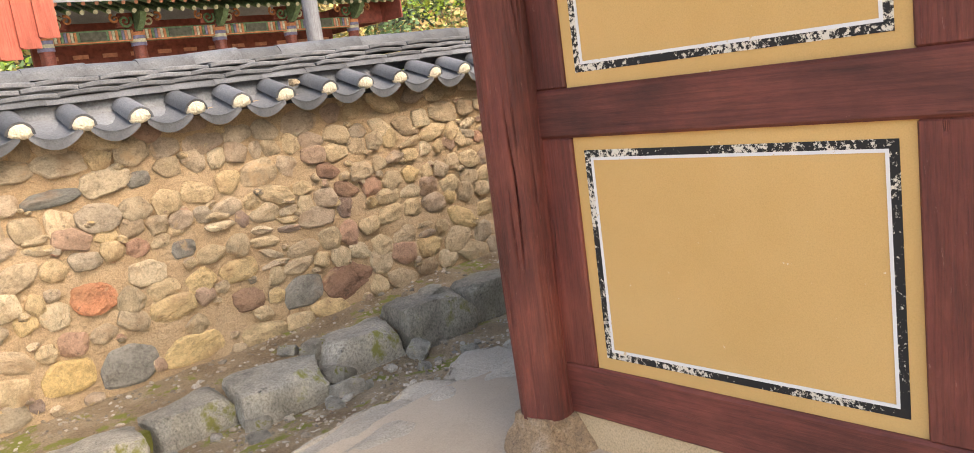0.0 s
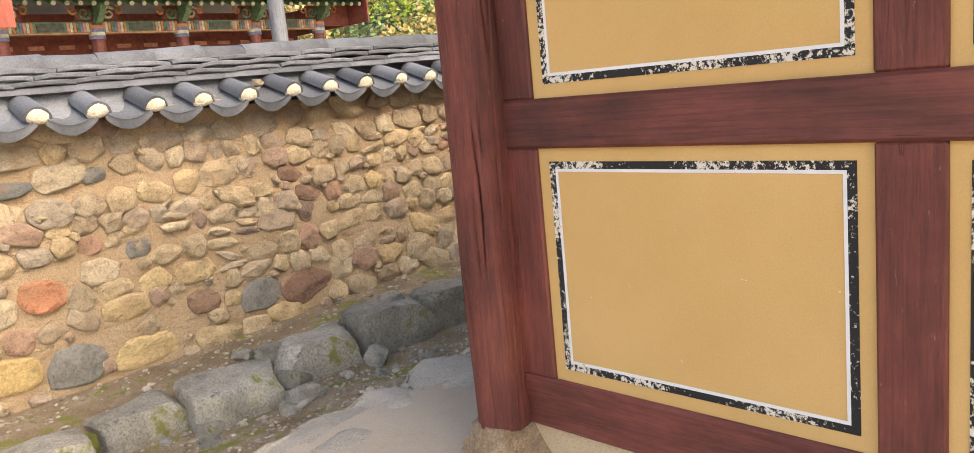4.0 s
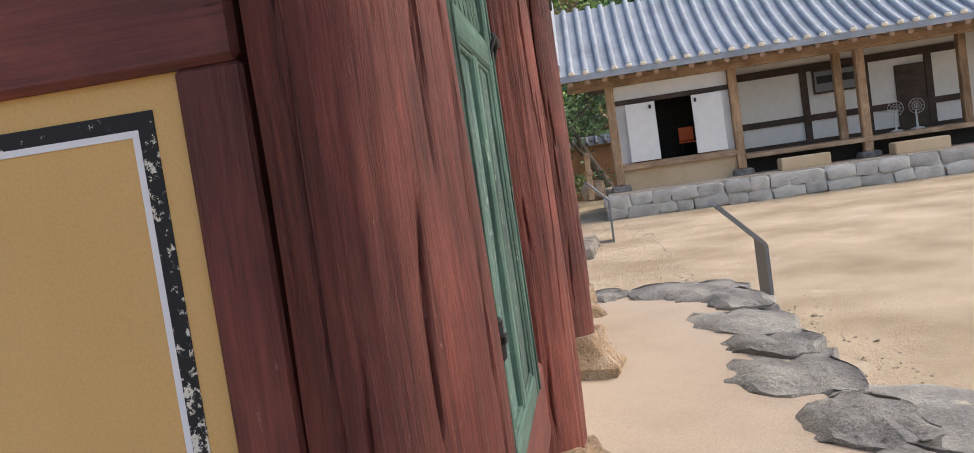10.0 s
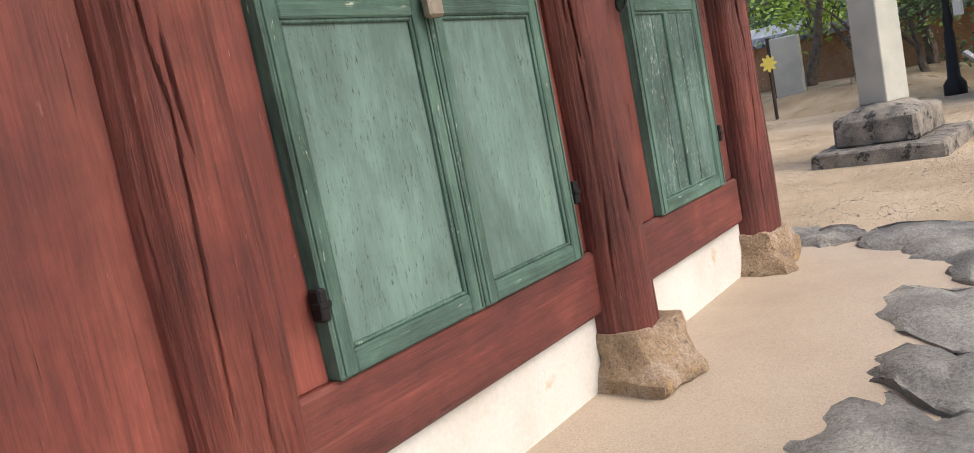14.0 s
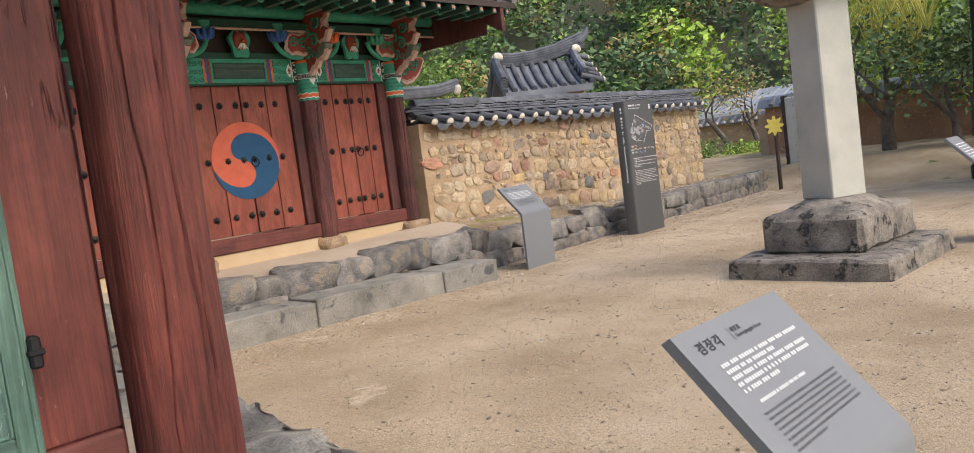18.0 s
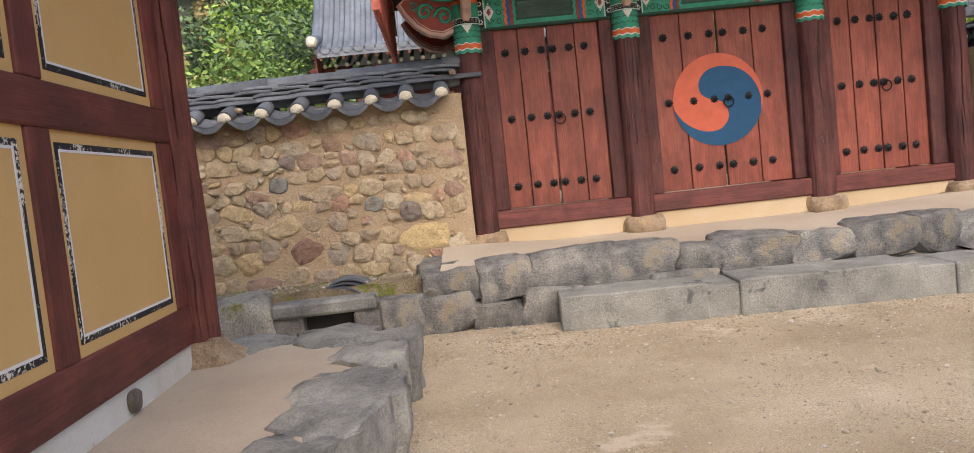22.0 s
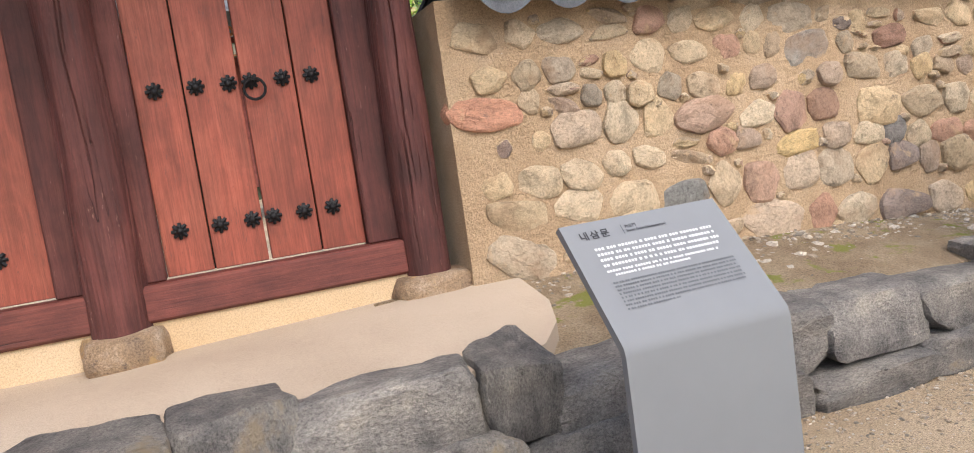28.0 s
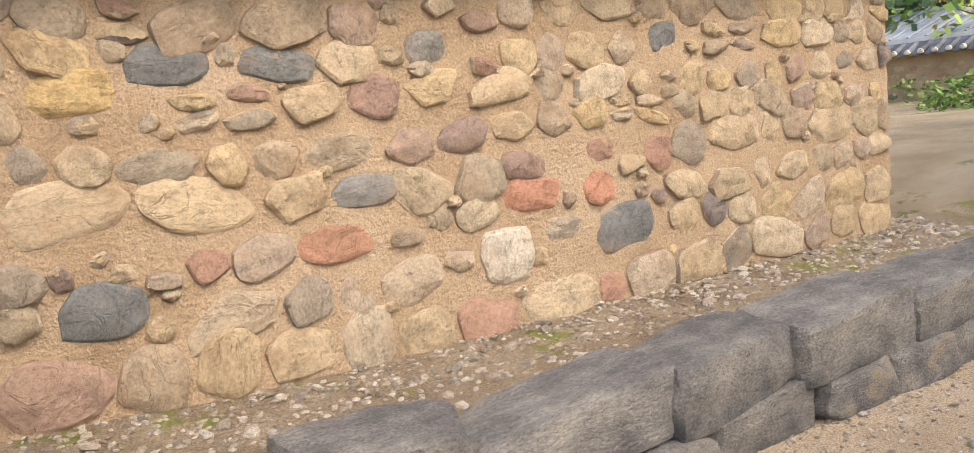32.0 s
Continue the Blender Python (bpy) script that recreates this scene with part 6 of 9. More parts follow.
def gate_roof():
    E_Y, R_Y = 4.05, 6.15
    x0, x1 = 8.25, 15.75
    for y, z in ((GY - 0.26, 3.80), (GY + 0.9, 3.85), (R_Y - 0.2, 4.75)):
        bm = bmesh.new()
        tube(bm, [(x0 + 0.1, y, z + 0.05), (x1 - 0.1, y, z + 0.05)], 0.09, 10)
        part("purlin", bm, DC_GREEN, gate, "", 60)
    beam(x0 + 0.1, x1 - 0.1, GY - 0.31, GY - 0.21, 3.60, 3.72, DC_DARK, gate, "purlin_board")
    beam(x0 + 0.1, x1 - 0.1, GY - 0.33, GY - 0.31, 3.58, 3.61, DC_PINKW, gate, "purlin_rim")
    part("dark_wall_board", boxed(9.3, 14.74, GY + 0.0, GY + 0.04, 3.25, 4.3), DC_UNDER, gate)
    n = 26
    for i in range(n):
        x = x0 + 0.15 + (x1 - x0 - 0.3) * i / (n - 1)
        bm = bmesh.new()
        tube(bm, [(x, R_Y, 4.80), (x, E_Y + 0.25, 3.68)], 0.05, 8)
        part("rafter", bm, DC_GREEN if i % 2 else DC_DARK, gate, "", 60)
        part("flying_rafter", boxed(x - 0.04, x + 0.04, E_Y, E_Y + 0.6, 3.66, 3.74), DC_DARK, gate)
        bm = bmesh.new()
        for k in range(5):
            w = 2 * math.pi * k / 5
            lathe_dot(bm, x + 0.017 * math.cos(w), E_Y - 0.003, 3.70 + 0.017 * math.sin(w), 0.012)
        part("rafter_blossom", bm, DC_PINK, gate)
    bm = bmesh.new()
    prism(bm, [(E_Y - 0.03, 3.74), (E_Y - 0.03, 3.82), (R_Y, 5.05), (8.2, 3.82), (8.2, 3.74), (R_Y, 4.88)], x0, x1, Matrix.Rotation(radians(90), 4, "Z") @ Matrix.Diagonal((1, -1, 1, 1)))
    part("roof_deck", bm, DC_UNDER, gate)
    rows = 22
    for i in range(rows + 1):
        x = x0 + (x1 - x0) * i / rows
        bm = bmesh.new()
        tube(bm, [(x, R_Y, 5.10), (x, (R_Y + E_Y) / 2, 4.40), (x, E_Y - 0.05, 3.88)], 0.075, 8)
        part("tile_row", bm, TILE_J, gate, "", 60)
    # wind boards under the gable edges: upright red boards with battens
    for xg, s in ((x0 + 0.25, -1), (x1 - 0.3, 1)):
        k = 0
        y = 4.35
        while y < 8.0:
            top = 3.72 + (y - E_Y) * 0.58 if y < R_Y else 3.72 + (8.2 - y) * 0.58
            low = 3.00 + 0.55 * max(0.0, 1 - abs(y - R_Y) / 1.2)
            low = 2.95
            if s > 0:
                low = min(3.42, top - 0.02)
            # west boards get the sunlit red, east boards a dark red for shade
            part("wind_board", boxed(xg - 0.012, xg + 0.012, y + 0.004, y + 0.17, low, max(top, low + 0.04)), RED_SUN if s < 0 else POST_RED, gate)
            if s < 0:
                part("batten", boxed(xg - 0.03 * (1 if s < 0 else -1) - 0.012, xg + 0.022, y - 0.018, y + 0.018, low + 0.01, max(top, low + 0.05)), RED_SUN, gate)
            y += 0.175
        bm = bmesh.new()
        prism(bm, [(E_Y - 0.02, 3.40), (E_Y - 0.02, 3.74), (R_Y, 4.93), (8.2, 3.74), (8.2, 3.40), (R_Y, 4.55)], xg - 0.035, xg + 0.035, Matrix.Rotation(radians(90), 4, "Z") @ Matrix.Diagonal((1, -1, 1, 1)))
        part("barge_board", bm, RED_X if s < 0 else POST_RED, gate)


# shade below the eaves and in the side gable is put into this dark brown
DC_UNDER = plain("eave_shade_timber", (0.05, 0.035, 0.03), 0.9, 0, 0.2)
# brighter red: sunlight on the wind boards is put into the colour
RED_SUN = painted_wood("sunlit_red_board", [(0.34, 0.075, 0.05), (0.42, 0.10, 0.065), (0.48, 0.13, 0.085)], "Z", None, 0.7, crack=False)
gate_roof()

# ---- far buildings ----
def leafy(name, stops, rough=0.75):
    m, t, b = nodes_of(name)
    n = N(t)
    col = n.ramp(n.island(), stops)
    col = n.mix(1.0, col, n.ramp(n.noise(0.6, 3), [(0.3, 0.7), (0.7, 1.25)]), "MULTIPLY")
    t.links.new(col, b.inputs["Base Color"])
    b.inputs["Roughness"].default_value = rough
    b.inputs["Transmission Weight"].default_value = 0.0
    return m


def tiled_slope(bm, bmt, x0, x1, y_e, z_e, y_r, z_r, step=0.32, sag=0.35, r=0.075, rows=6):
    """One roof slope from eave to ridge with rows of half-round tiles; hollow between. Runs of pan steps are in the deck."""
    n = rows
    prof = []
    for i in range(n + 1):
        f = i / n
        prof.append((y_e + (y_r - y_e) * f, z_e + (z_r - z_e) * f - sag * 4 * f * (1 - f) * 0.5))
    grid = [[bm.verts.new((x, y, z)) for y, z in prof] for x in (x0, x1)]
    low = [[bm.verts.new((x, y, z - 0.16)) for y, z in prof] for x in (x0, x1)]
    for i in range(n):
        bm.faces.new((grid[0][i], grid[0][i + 1], grid[1][i + 1], grid[1][i]))
        bm.faces.new((low[0][i], low[0][i + 1], low[1][i + 1], low[1][i]))
        for g, l in zip(grid, low):
            bm.faces.new((g[i], g[i + 1], l[i + 1], l[i]))
    bm.faces.new((grid[0][0], grid[1][0], low[1][0], low[0][0]))
    bm.faces.new((grid[0][-1], grid[1][-1], low[1][-1], low[0][-1]))
    k = max(1, round((x1 - x0) / step))
    for i in range(k + 1):
        x = x0 + (x1 - x0) * i / k
        tube(bmt, [(x, y, z + 0.03) for y, z in prof], r, 7)
    return prof


def shrine():
    """The shrine hall behind the gate, with painted eaves."""
    s = thing("shrine_hall", (11.7, 25, 0), "shrine hall with a grey tiled roof and painted eaves", "building")
    x0, x1, ye, ze, yr, zr = 5.3, 18.2, 23.0, 5.75, 27.0, 9.2
    bm, bt = bmesh.new(), bmesh.new()
    tiled_slope(bm, bt, x0 + 0.2, x1 - 0.2, ye, ze, yr, zr, 0.36, 0.8, 0.10)
    tiled_slope(bm, bt, x0 + 0.2, x1 - 0.2, 31.0, ze, yr, zr, 0.9, 0.8, 0.10)
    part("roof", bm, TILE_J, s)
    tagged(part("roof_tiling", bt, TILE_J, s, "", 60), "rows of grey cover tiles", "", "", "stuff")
    for x in (x0 + 0.1, x1 - 0.1):
        bm = bmesh.new()
        tube(bm, [(x, ye - 0.1, ze + 0.35), (x, 24.5, ze + 0.7), (x, 26, ze + 2.0), (x, yr, zr + 0.3)], 0.22, 8)
        part("descending_ridge", bm, TILE_J, s, "", 60)
        bm = stone_bm(3, 0.35, 0.35, 0.35, 0.2, 0.1)
        bmesh.ops.translate(bm, verts=bm.verts, vec=(x, ye - 0.15, ze + 0.35))
        part("ridge_end", bm, PLUG, s, "", 180)
        part("wind_board", boxed(x - 0.03, x + 0.03, ye + 0.3, 30.5, ze - 1.0, ze - 0.05), SH_RED, s)
    bm = bmesh.new()
    tube(bm, [(x0, yr, zr + 0.55), (x0 + 2, yr, zr + 0.3), (x1 - 2, yr, zr + 0.3), (x1, yr, zr + 0.55)], 0.28, 8)
    part("ridge", bm, TILE_J, s, "", 60)
    n = 36
    for i in range(n):
        x = x0 + 0.3 + (x1 - x0 - 0.6) * i / (n - 1)
        bm = bmesh.new()
        tube(bm, [(x, ye + 0.15, ze - 0.18), (x, ye + 2.0, ze + 0.35)], 0.06, 8)
        r = part("rafter", bm, SH_GREEN, s, "", 60)
        bm = bmesh.new()
        tube(bm, [(x, ye + 0.13, ze - 0.187), (x, ye + 0.149, ze - 0.181)], 0.055, 8)
        part("rafter_end", bm, SH_PINK, r)
        bm = bmesh.new()
        tube(bm, [(x + 0.05, ye + 0.55, ze - 0.36), (x + 0.05, ye + 2.2, ze + 0.15)], 0.075, 8)
        r = part("rafter", bm, SH_GREEN, s, "", 60)
        bm = bmesh.new()
        tube(bm, [(x + 0.05, ye + 0.53, ze - 0.367), (x + 0.05, ye + 0.549, ze - 0.361)], 0.065, 8)
        part("rafter_end", bm, SH_PALE, r)
        bm = bmesh.new()
        prism(bm, [(0.15 * math.cos(math.pi * (1 + k / 8)), 0.16 * math.sin(math.pi * (1 + k / 8))) for k in range(9)], -0.015, 0.015, Matrix.Translation((x + 0.17, ye - 0.03, ze + 0.09)))
        part("drop_tile", bm, TILE_J, s)
    part("eave_strip", boxed(x0 + 0.2, x1 - 0.2, ye + 0.10, ye + 0.16, ze - 0.12, ze - 0.08), DC_GREEN, s)
    cols = [6.6 + 2.55 * i for i in range(5)]
    part("wall", boxed(cols[0], cols[-1], 26.0, 26.2, 1.0, 5.4), SH_RED, s)
    for a, b in zip(cols, cols[1:]):
        for k in range(3):
            c = a + (b - a) * (k + 0.5) / 3
            part("wall_panel", boxed(c - 0.22, c + 0.22, 25.96, 25.99, 4.36, 4.48), SH_PINK, s)
    rnd = random.Random(5)
    for x in cols:
        column(x, 24.6, 0.2, 0.19, 0.6, 5.0, 3, s, RED_X, "column")
        for k, mt in enumerate((SH_BLUE, SH_PALE, SH_BLUE, SH_BAND)):
            bm = bmesh.new()
            lathe(bm, x, 24.6, [(0.225, 4.5 + 0.1 * k), (0.225, 4.595 + 0.1 * k)], 20)
            part("painted_collar", bm, mt, s, "", 60)
        bm = bmesh.new()
        prism(bm, [(0.0, 4.9), (0.25, 4.95), (0.55, 5.15), (0.75, 5.4), (0.0, 5.6)], -0.09, 0.09, Matrix.Translation((x, 24.5, 0)) @ TURN_Y)
        part("bracket", bm, SH_GREEN, s)
        for k in (-1, 1):
            bm = bmesh.new()
            spiral(bm, (x + 0.34 * k, 24.42, 5.22), 0.2, 1.4, 0.6, 0.045, "XZ", 0.5, k)
            part("bracket_curl", bm, SH_PALE if k > 0 else SH_GREEN, s)
            bm = bmesh.new()
            spiral(bm, (x + 0.62 * k, 24.44, 5.30), 0.14, 1.2, 2.0, 0.04, "XZ", 0.5, -k)
            part("bracket_curl", bm, SH_BAND, s)
        bm = bmesh.new()
        prism(bm, [(-0.6, 5.05), (0.6, 5.05), (0.5, 5.45), (-0.5, 5.45)], 24.45, 24.55, Matrix.Translation((x, 0, 0)))
        part("bracket_wing", bm, SH_RED, s)
    for a, b in zip(cols, cols[1:]):
        part("beam", boxed(a, b, 24.5, 24.75, 4.65, 5.0), SH_GREEN, s)
        part("beam_edge", boxed(a, b, 24.485, 24.5, 4.65, 4.69), SH_BAND, s)
        L = b - a
        mats = (SH_PINK, SH_BAND, SH_BLUE, SH_PALE, SH_GREEN)
        for k in range(8):
            for f0 in (0.05 + 0.035 * k, 0.67 + 0.035 * k):
                part("painted_band", boxed(a + L * f0, a + L * (f0 + 0.028), 24.47, 24.52, 4.70, 4.97), mats[(k * 3) % 5], s)
        part("painted_field", boxed(a + L * 0.36, a + L * 0.64, 24.47, 24.52, 4.72, 4.95), SH_DARK, s)
    for x in (cols[0] - 0.8, cols[-1] + 0.8):
        part("end_beam", boxed(x - 0.8, x + 0.8, 24.5, 24.7, 4.75, 5.5, 0.05), SH_RED, s)


SH_GREEN = plain("old_green_paint", (0.085, 0.15, 0.085), 0.8, 0, 0.5, 9)
SH_RED = plain("old_red_paint", (0.17, 0.045, 0.035), 0.8, 0, 0.4, 6)
SH_PINK = plain("old_pink_paint", (0.42, 0.20, 0.14), 0.8, 0, 0.3, 9)
SH_BAND = plain("old_orange_paint", (0.36, 0.15, 0.07), 0.8, 0, 0.4, 9)
SH_BLUE = plain("old_violet_paint", (0.13, 0.13, 0.22), 0.8, 0, 0.4, 9)
SH_PALE = plain("old_pale_paint", (0.36, 0.36, 0.27), 0.8, 0, 0.4, 9)
SH_DARK = plain("old_dark_paint", (0.07, 0.075, 0.06), 0.8, 0, 0.4, 9)


shrine()


def ritual_hall():
    s = thing("ritual_hall", (-1.0, 11, 0), "hall with a red boarded gable behind the wall", "building")
    part("wall", boxed(-5, 2.0, 9.6, 13, 0, 4.2), RED_X, s)
    for i in range(30):
        x = -3.4 + 0.2 * i
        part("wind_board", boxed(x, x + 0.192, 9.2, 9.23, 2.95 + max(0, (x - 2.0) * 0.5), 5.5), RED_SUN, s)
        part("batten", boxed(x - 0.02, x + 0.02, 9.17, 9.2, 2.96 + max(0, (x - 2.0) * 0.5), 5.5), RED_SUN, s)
    bm, bt = bmesh.new(), bmesh.new()
    tiled_slope(bm, bt, -5, 2.9, 8.9, 5.3, 12, 7.2, 0.5)
    part("roof", bm, TILE_J, s)
    tagged(part("roof_tiling", bt, TILE_J, s, "", 60), "rows of grey cover tiles", "", "", "stuff")


ritual_hall()


def wooden_pole():
    s = thing("pole", (3.2, 8.0, 0), "weathered grey wooden pole standing behind the wall", "pole")
    bm = bmesh.new()
    tube(bm, [(POLE[0], POLE[1], 0), (POLE[0] - 0.0, POLE[1], 3.2), (POLE[0] - 0.02, POLE[1], 7.0)], [0.10, 0.09, 0.085], 8)
    part("shaft", bm, GREYWOOD, s, "", 60)


POLE = (4.93, 8.0)
wooden_pole()


def small_roof():
    """The small tiled roof that shows over the east wall, turned from the wall's line."""
    s = thing("side_house", (23.9, 9.7, 0), "small gatehouse with a dark tiled roof and lime-stopped ridges", "building")
    part("wall", boxed(0.1, 1.9, -0.8, 0.8, 0, 3.2), MUD, s)
    x0, x1, ye, ze, yr, zr = -0.3, 2.0, -1.3, 3.2, 0.0, 4.0
    bm, bt = bmesh.new(), bmesh.new()
    tiled_slope(bm, bt, x0, x1, ye, ze, yr, zr, 0.26, 0.2, 0.075)
    tiled_slope(bm, bt, x0, x1, -ye, ze, yr, zr, 0.6, 0.2, 0.075)
    part("roof", bm, TILE_J, s)
    tagged(part("roof_tiling", bt, TILE, s, "", 60), "rows of dark cover tiles", "", "", "stuff")
    bm = bmesh.new()
    prism(bm, [(ye + 0.15, ze - 0.05), (-ye - 0.15, ze - 0.05), (yr, zr - 0.1)], 1.86, 1.96, Matrix.Rotation(radians(90), 4, "Z") @ Matrix.Diagonal((1, -1, 1, 1)))
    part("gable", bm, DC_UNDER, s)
    for k in range(9):
        f = -1 + 2 * k / 8
        y = f * 1.15
        z = zr - abs(f) ** 0.8 * (zr - ze) * 0.92 + 0.12
        bm = bmesh.new()
        tube(bm, [(1.75, y, z + 0.06), (2.32, y * 1.04, z - 0.12)], 0.075, 7)
        part("tile_row", bm, TILE, s, "", 60)
        bm = plug_bm(0.088, k)
        bmesh.ops.transform(bm, matrix=Matrix.Translation((2.33, y * 1.04, z - 0.12)) @ Matrix.Rotation(radians(90), 4, "Z"), verts=bm.verts)
        part("plaster_plug", bm, PLUG, s, "", 180)
    for c in range(5):
        z = 0.06 * c + 0.05
        bm = bmesh.new()
        pts = [(x0 - 0.05 + 0.03 * c, yr, zr + z + 0.06), (x0 + 0.5, yr, zr + z - 0.02), (x0 + 1.1, yr, zr + z), (x0 + 1.7, yr, zr + z + 0.1), (x1 + 0.25, yr, zr + z + 0.30 + 0.02 * c)]
        tube(bm, pts, 0.09 if c < 4 else 0.075, 6)
        part("ridge_course", bm, TILE, s, "", 40)
    bm = bmesh.new()
    tube(bm, [(x1 + 0.1, yr, zr + 0.45), (x1 + 0.32, yr, zr + 0.62), (x1 + 0.40, yr, zr + 0.80)], [0.11, 0.10, 0.05], 8)
    part("ridge_horn", bm, TILE, s, "", 60)
    for xx, sg in ((x1 - 0.1, -1), (x1 - 0.1, 1), (x0 + 0.05, -1), (x0 + 0.05, 1)):
        for c in range(3):
            bm = bmesh.new()
            tube(bm, [(xx, sg * 0.12, zr + 0.06 + 0.07 * c), (xx, sg * 0.6, (zr + ze) / 2 + 0.10 + 0.07 * c), (xx - 0.02, sg * 1.15, ze + 0.20 + 0.07 * c)], 0.10, 7)
            part("descending_ridge", bm, TILE, s, "", 40)
        bm = stone_bm(5, 0.28, 0.26, 0.24, 0.1, 0.2, 3)
        bmesh.ops.translate(bm, verts=bm.verts, vec=(xx + 0.08, sg * 0.14, zr + 0.26))
        part("lime_end", bm, PLUG, s, "", 180)
    m = Matrix.Translation((23.1, 10.35, 0)) @ Matrix.Rotation(radians(-40), 4, "Z")
    for ch in s.children:
        ch.data.transform(m)
    # a lower ridge further along
    w = thing("low_roof", (19, 10.4, 0), "low tiled wall roof behind the precinct wall", "roof")
    part("wall", boxed(15.2, 20.6, 10.2, 10.7, 0, 2.95), MUD, w)
    bm = bmesh.new()
    prism(bm, [(-0.8, 2.85), (0.8, 2.85), (0.0, 3.3)], 15.2, 20.7, Matrix.Translation((0, 10.4, 0)) @ Matrix.Rotation(radians(-90), 4, "Z") @ Matrix.Diagonal((1, -1, 1, 1)))
    part("slope", bm, TILE_J, w)
    for c in range(3):
        bm = bmesh.new()
        tube(bm, [(15.2, 10.4, 3.28 + 0.07 * c), (18.5, 10.4, 3.28 + 0.07 * c), (20.4, 10.4, 3.34 + 0.07 * c), (21.2, 10.4, 3.50 + 0.07 * c)], 0.085, 6)
        part("ridge_course", bm, TILE, w, "", 40)
    bm = stone_bm(6, 0.2, 0.2, 0.26, 0.1, 0.2, 3)
    bmesh.ops.translate(bm, verts=bm.verts, vec=(21.1, 10.32, 3.42))
    part("lime_end", bm, PLUG, w, "", 180)


small_roof()


# ---- dormitory: open timber house across the court ----
TERRACE = earthy("terrace_granite", [(0.30, 0.29, 0.265), (0.42, 0.405, 0.37), (0.54, 0.52, 0.47)], 3.0, 50, 0.9, 0.8, 0.015, vary=0.15, speck=0.25)
TERR_ME = [mesh_of("terrace_stone", kerb_bm(40 + s), TERRACE, 32) for s in range(6)]


def dormitory():
    s = thing("dormitory", (23.5, -7.68, 0), "long timber house with white doors and an open porch", "building")
    XT, XC = 21.2, 22.5
    part("terrace", boxed(XT + 0.15, 27, -19.50, -1.87, -0.1, 0.62), LIME, s)
    rnd = random.Random(4)
    for z, h in ((0.0, 0.30), (0.28, 0.30)):
        y = -1.77
        while y > -17.35:
            w = rnd.uniform(0.4, 0.85)
            me = TERR_ME[rnd.randrange(6)]
            piece("terrace_stone", me, s, Matrix.Translation((XT + 0.16, y - w / 2, z + h / 2)) @ Matrix.Rotation(radians(90), 4, "Z") @ Matrix.Diagonal((w * 1.03 / 0.5, 0.9, h * 1.08 / 0.3, 1)))
            y -= w
    cols = (-2.25, -5.37, -8.49, -11.55, -14.56)
    for y in cols:
        part("base_stone", boxed(XC - 0.25, XC + 0.25, y - 0.25, y + 0.25, 0.60, 0.78, 0.04), KERB, s)
        part("column", boxed(XC - 0.11, XC + 0.11, y - 0.11, y + 0.11, 0.78, 3.55, 0.02), WOOD, s)
    for y in cols[1:]:
        part("inner_column", boxed(XC + 0.55, XC + 0.75, y + 0.25, y + 0.45, 0.9, 3.5, 0.02), WOOD, s)
    part("eave_beam", boxed(XC - 0.12, XC + 0.12, -16.82, -1.2, 3.35, 3.62, 0.02), WOOD_Y, s)
    # room with white double doors
    part("room_plinth", boxed(XC + 0.02, XC + 0.2, -5.26, -2.36, 0.62, 1.15), CREAM, s)
    part("door_sill", boxed(XC - 0.10, XC + 0.2, -5.26, -2.36, 1.15, 1.32, 0.01), WOOD_Y, s)
    part("room_wall", boxed(XC + 0.05, XC + 0.18, -5.26, -2.36, 2.98, 3.36), PAPER, s)
    part("door_head", boxed(XC - 0.02, XC + 0.2, -5.26, -2.36, 2.86, 2.98), DARKWOOD, s)
    part("room_wall", boxed(XC + 0.06, XC + 0.18, -2.68, -2.36, 1.32, 2.86), PAPER, s)
    part("room_wall", boxed(XC + 0.06, XC + 0.18, -5.26, -4.94, 1.32, 2.86), PAPER, s)
    part("room_back", boxed(XC + 1.9, XC + 2.0, -5.31, -2.30, 0.62, 3.4), DARK_IN, s)
    part("room_side", boxed(XC + 0.2, XC + 1.9, -2.41, -2.30, 0.62, 3.4), PAPER, s)
    part("room_side", boxed(XC + 0.2, XC + 1.9, -5.37, -5.26, 0.62, 3.4), PAPER, s)
    part("room_floor", boxed(XC + 0.2, XC + 1.9, -5.26, -2.41, 1.15, 1.25), DARK_IN, s)
    for y0, y1 in ((-3.36, -2.60), (-5.05, -4.29)):
        d = part("white_door", boxed(XC - 0.16, XC - 0.11, y0, y1, 1.34, 2.84, 0.008), PAPER, s, "open white papered door")
        part("ring_pull", boxed(XC - 0.19, XC - 0.16, y1 - 0.12 if y0 < -4.45 else y0 + 0.1, y1 - 0.06 if y0 < -4.45 else y0 + 0.16, 2.66, 2.76), IRON, d)
    # porch: white wall panels between dark timbers, floor boards
    part("porch_floor", boxed(XC - 0.12, XC + 1.8, -11.55, -5.48, 1.02, 1.14, 0.01), WOOD_Y, s)
    # a near-black sheet stands in for shade beneath the floor boards
    part("porch_shade", boxed(XC + 0.5, XC + 0.6, -11.55, -5.48, 0.62, 1.02), DARK_IN, s)
    part("porch_wall", boxed(XC + 1.75, XC + 1.85, -16.82, -5.37, 1.1, 3.5), PAPER, s)
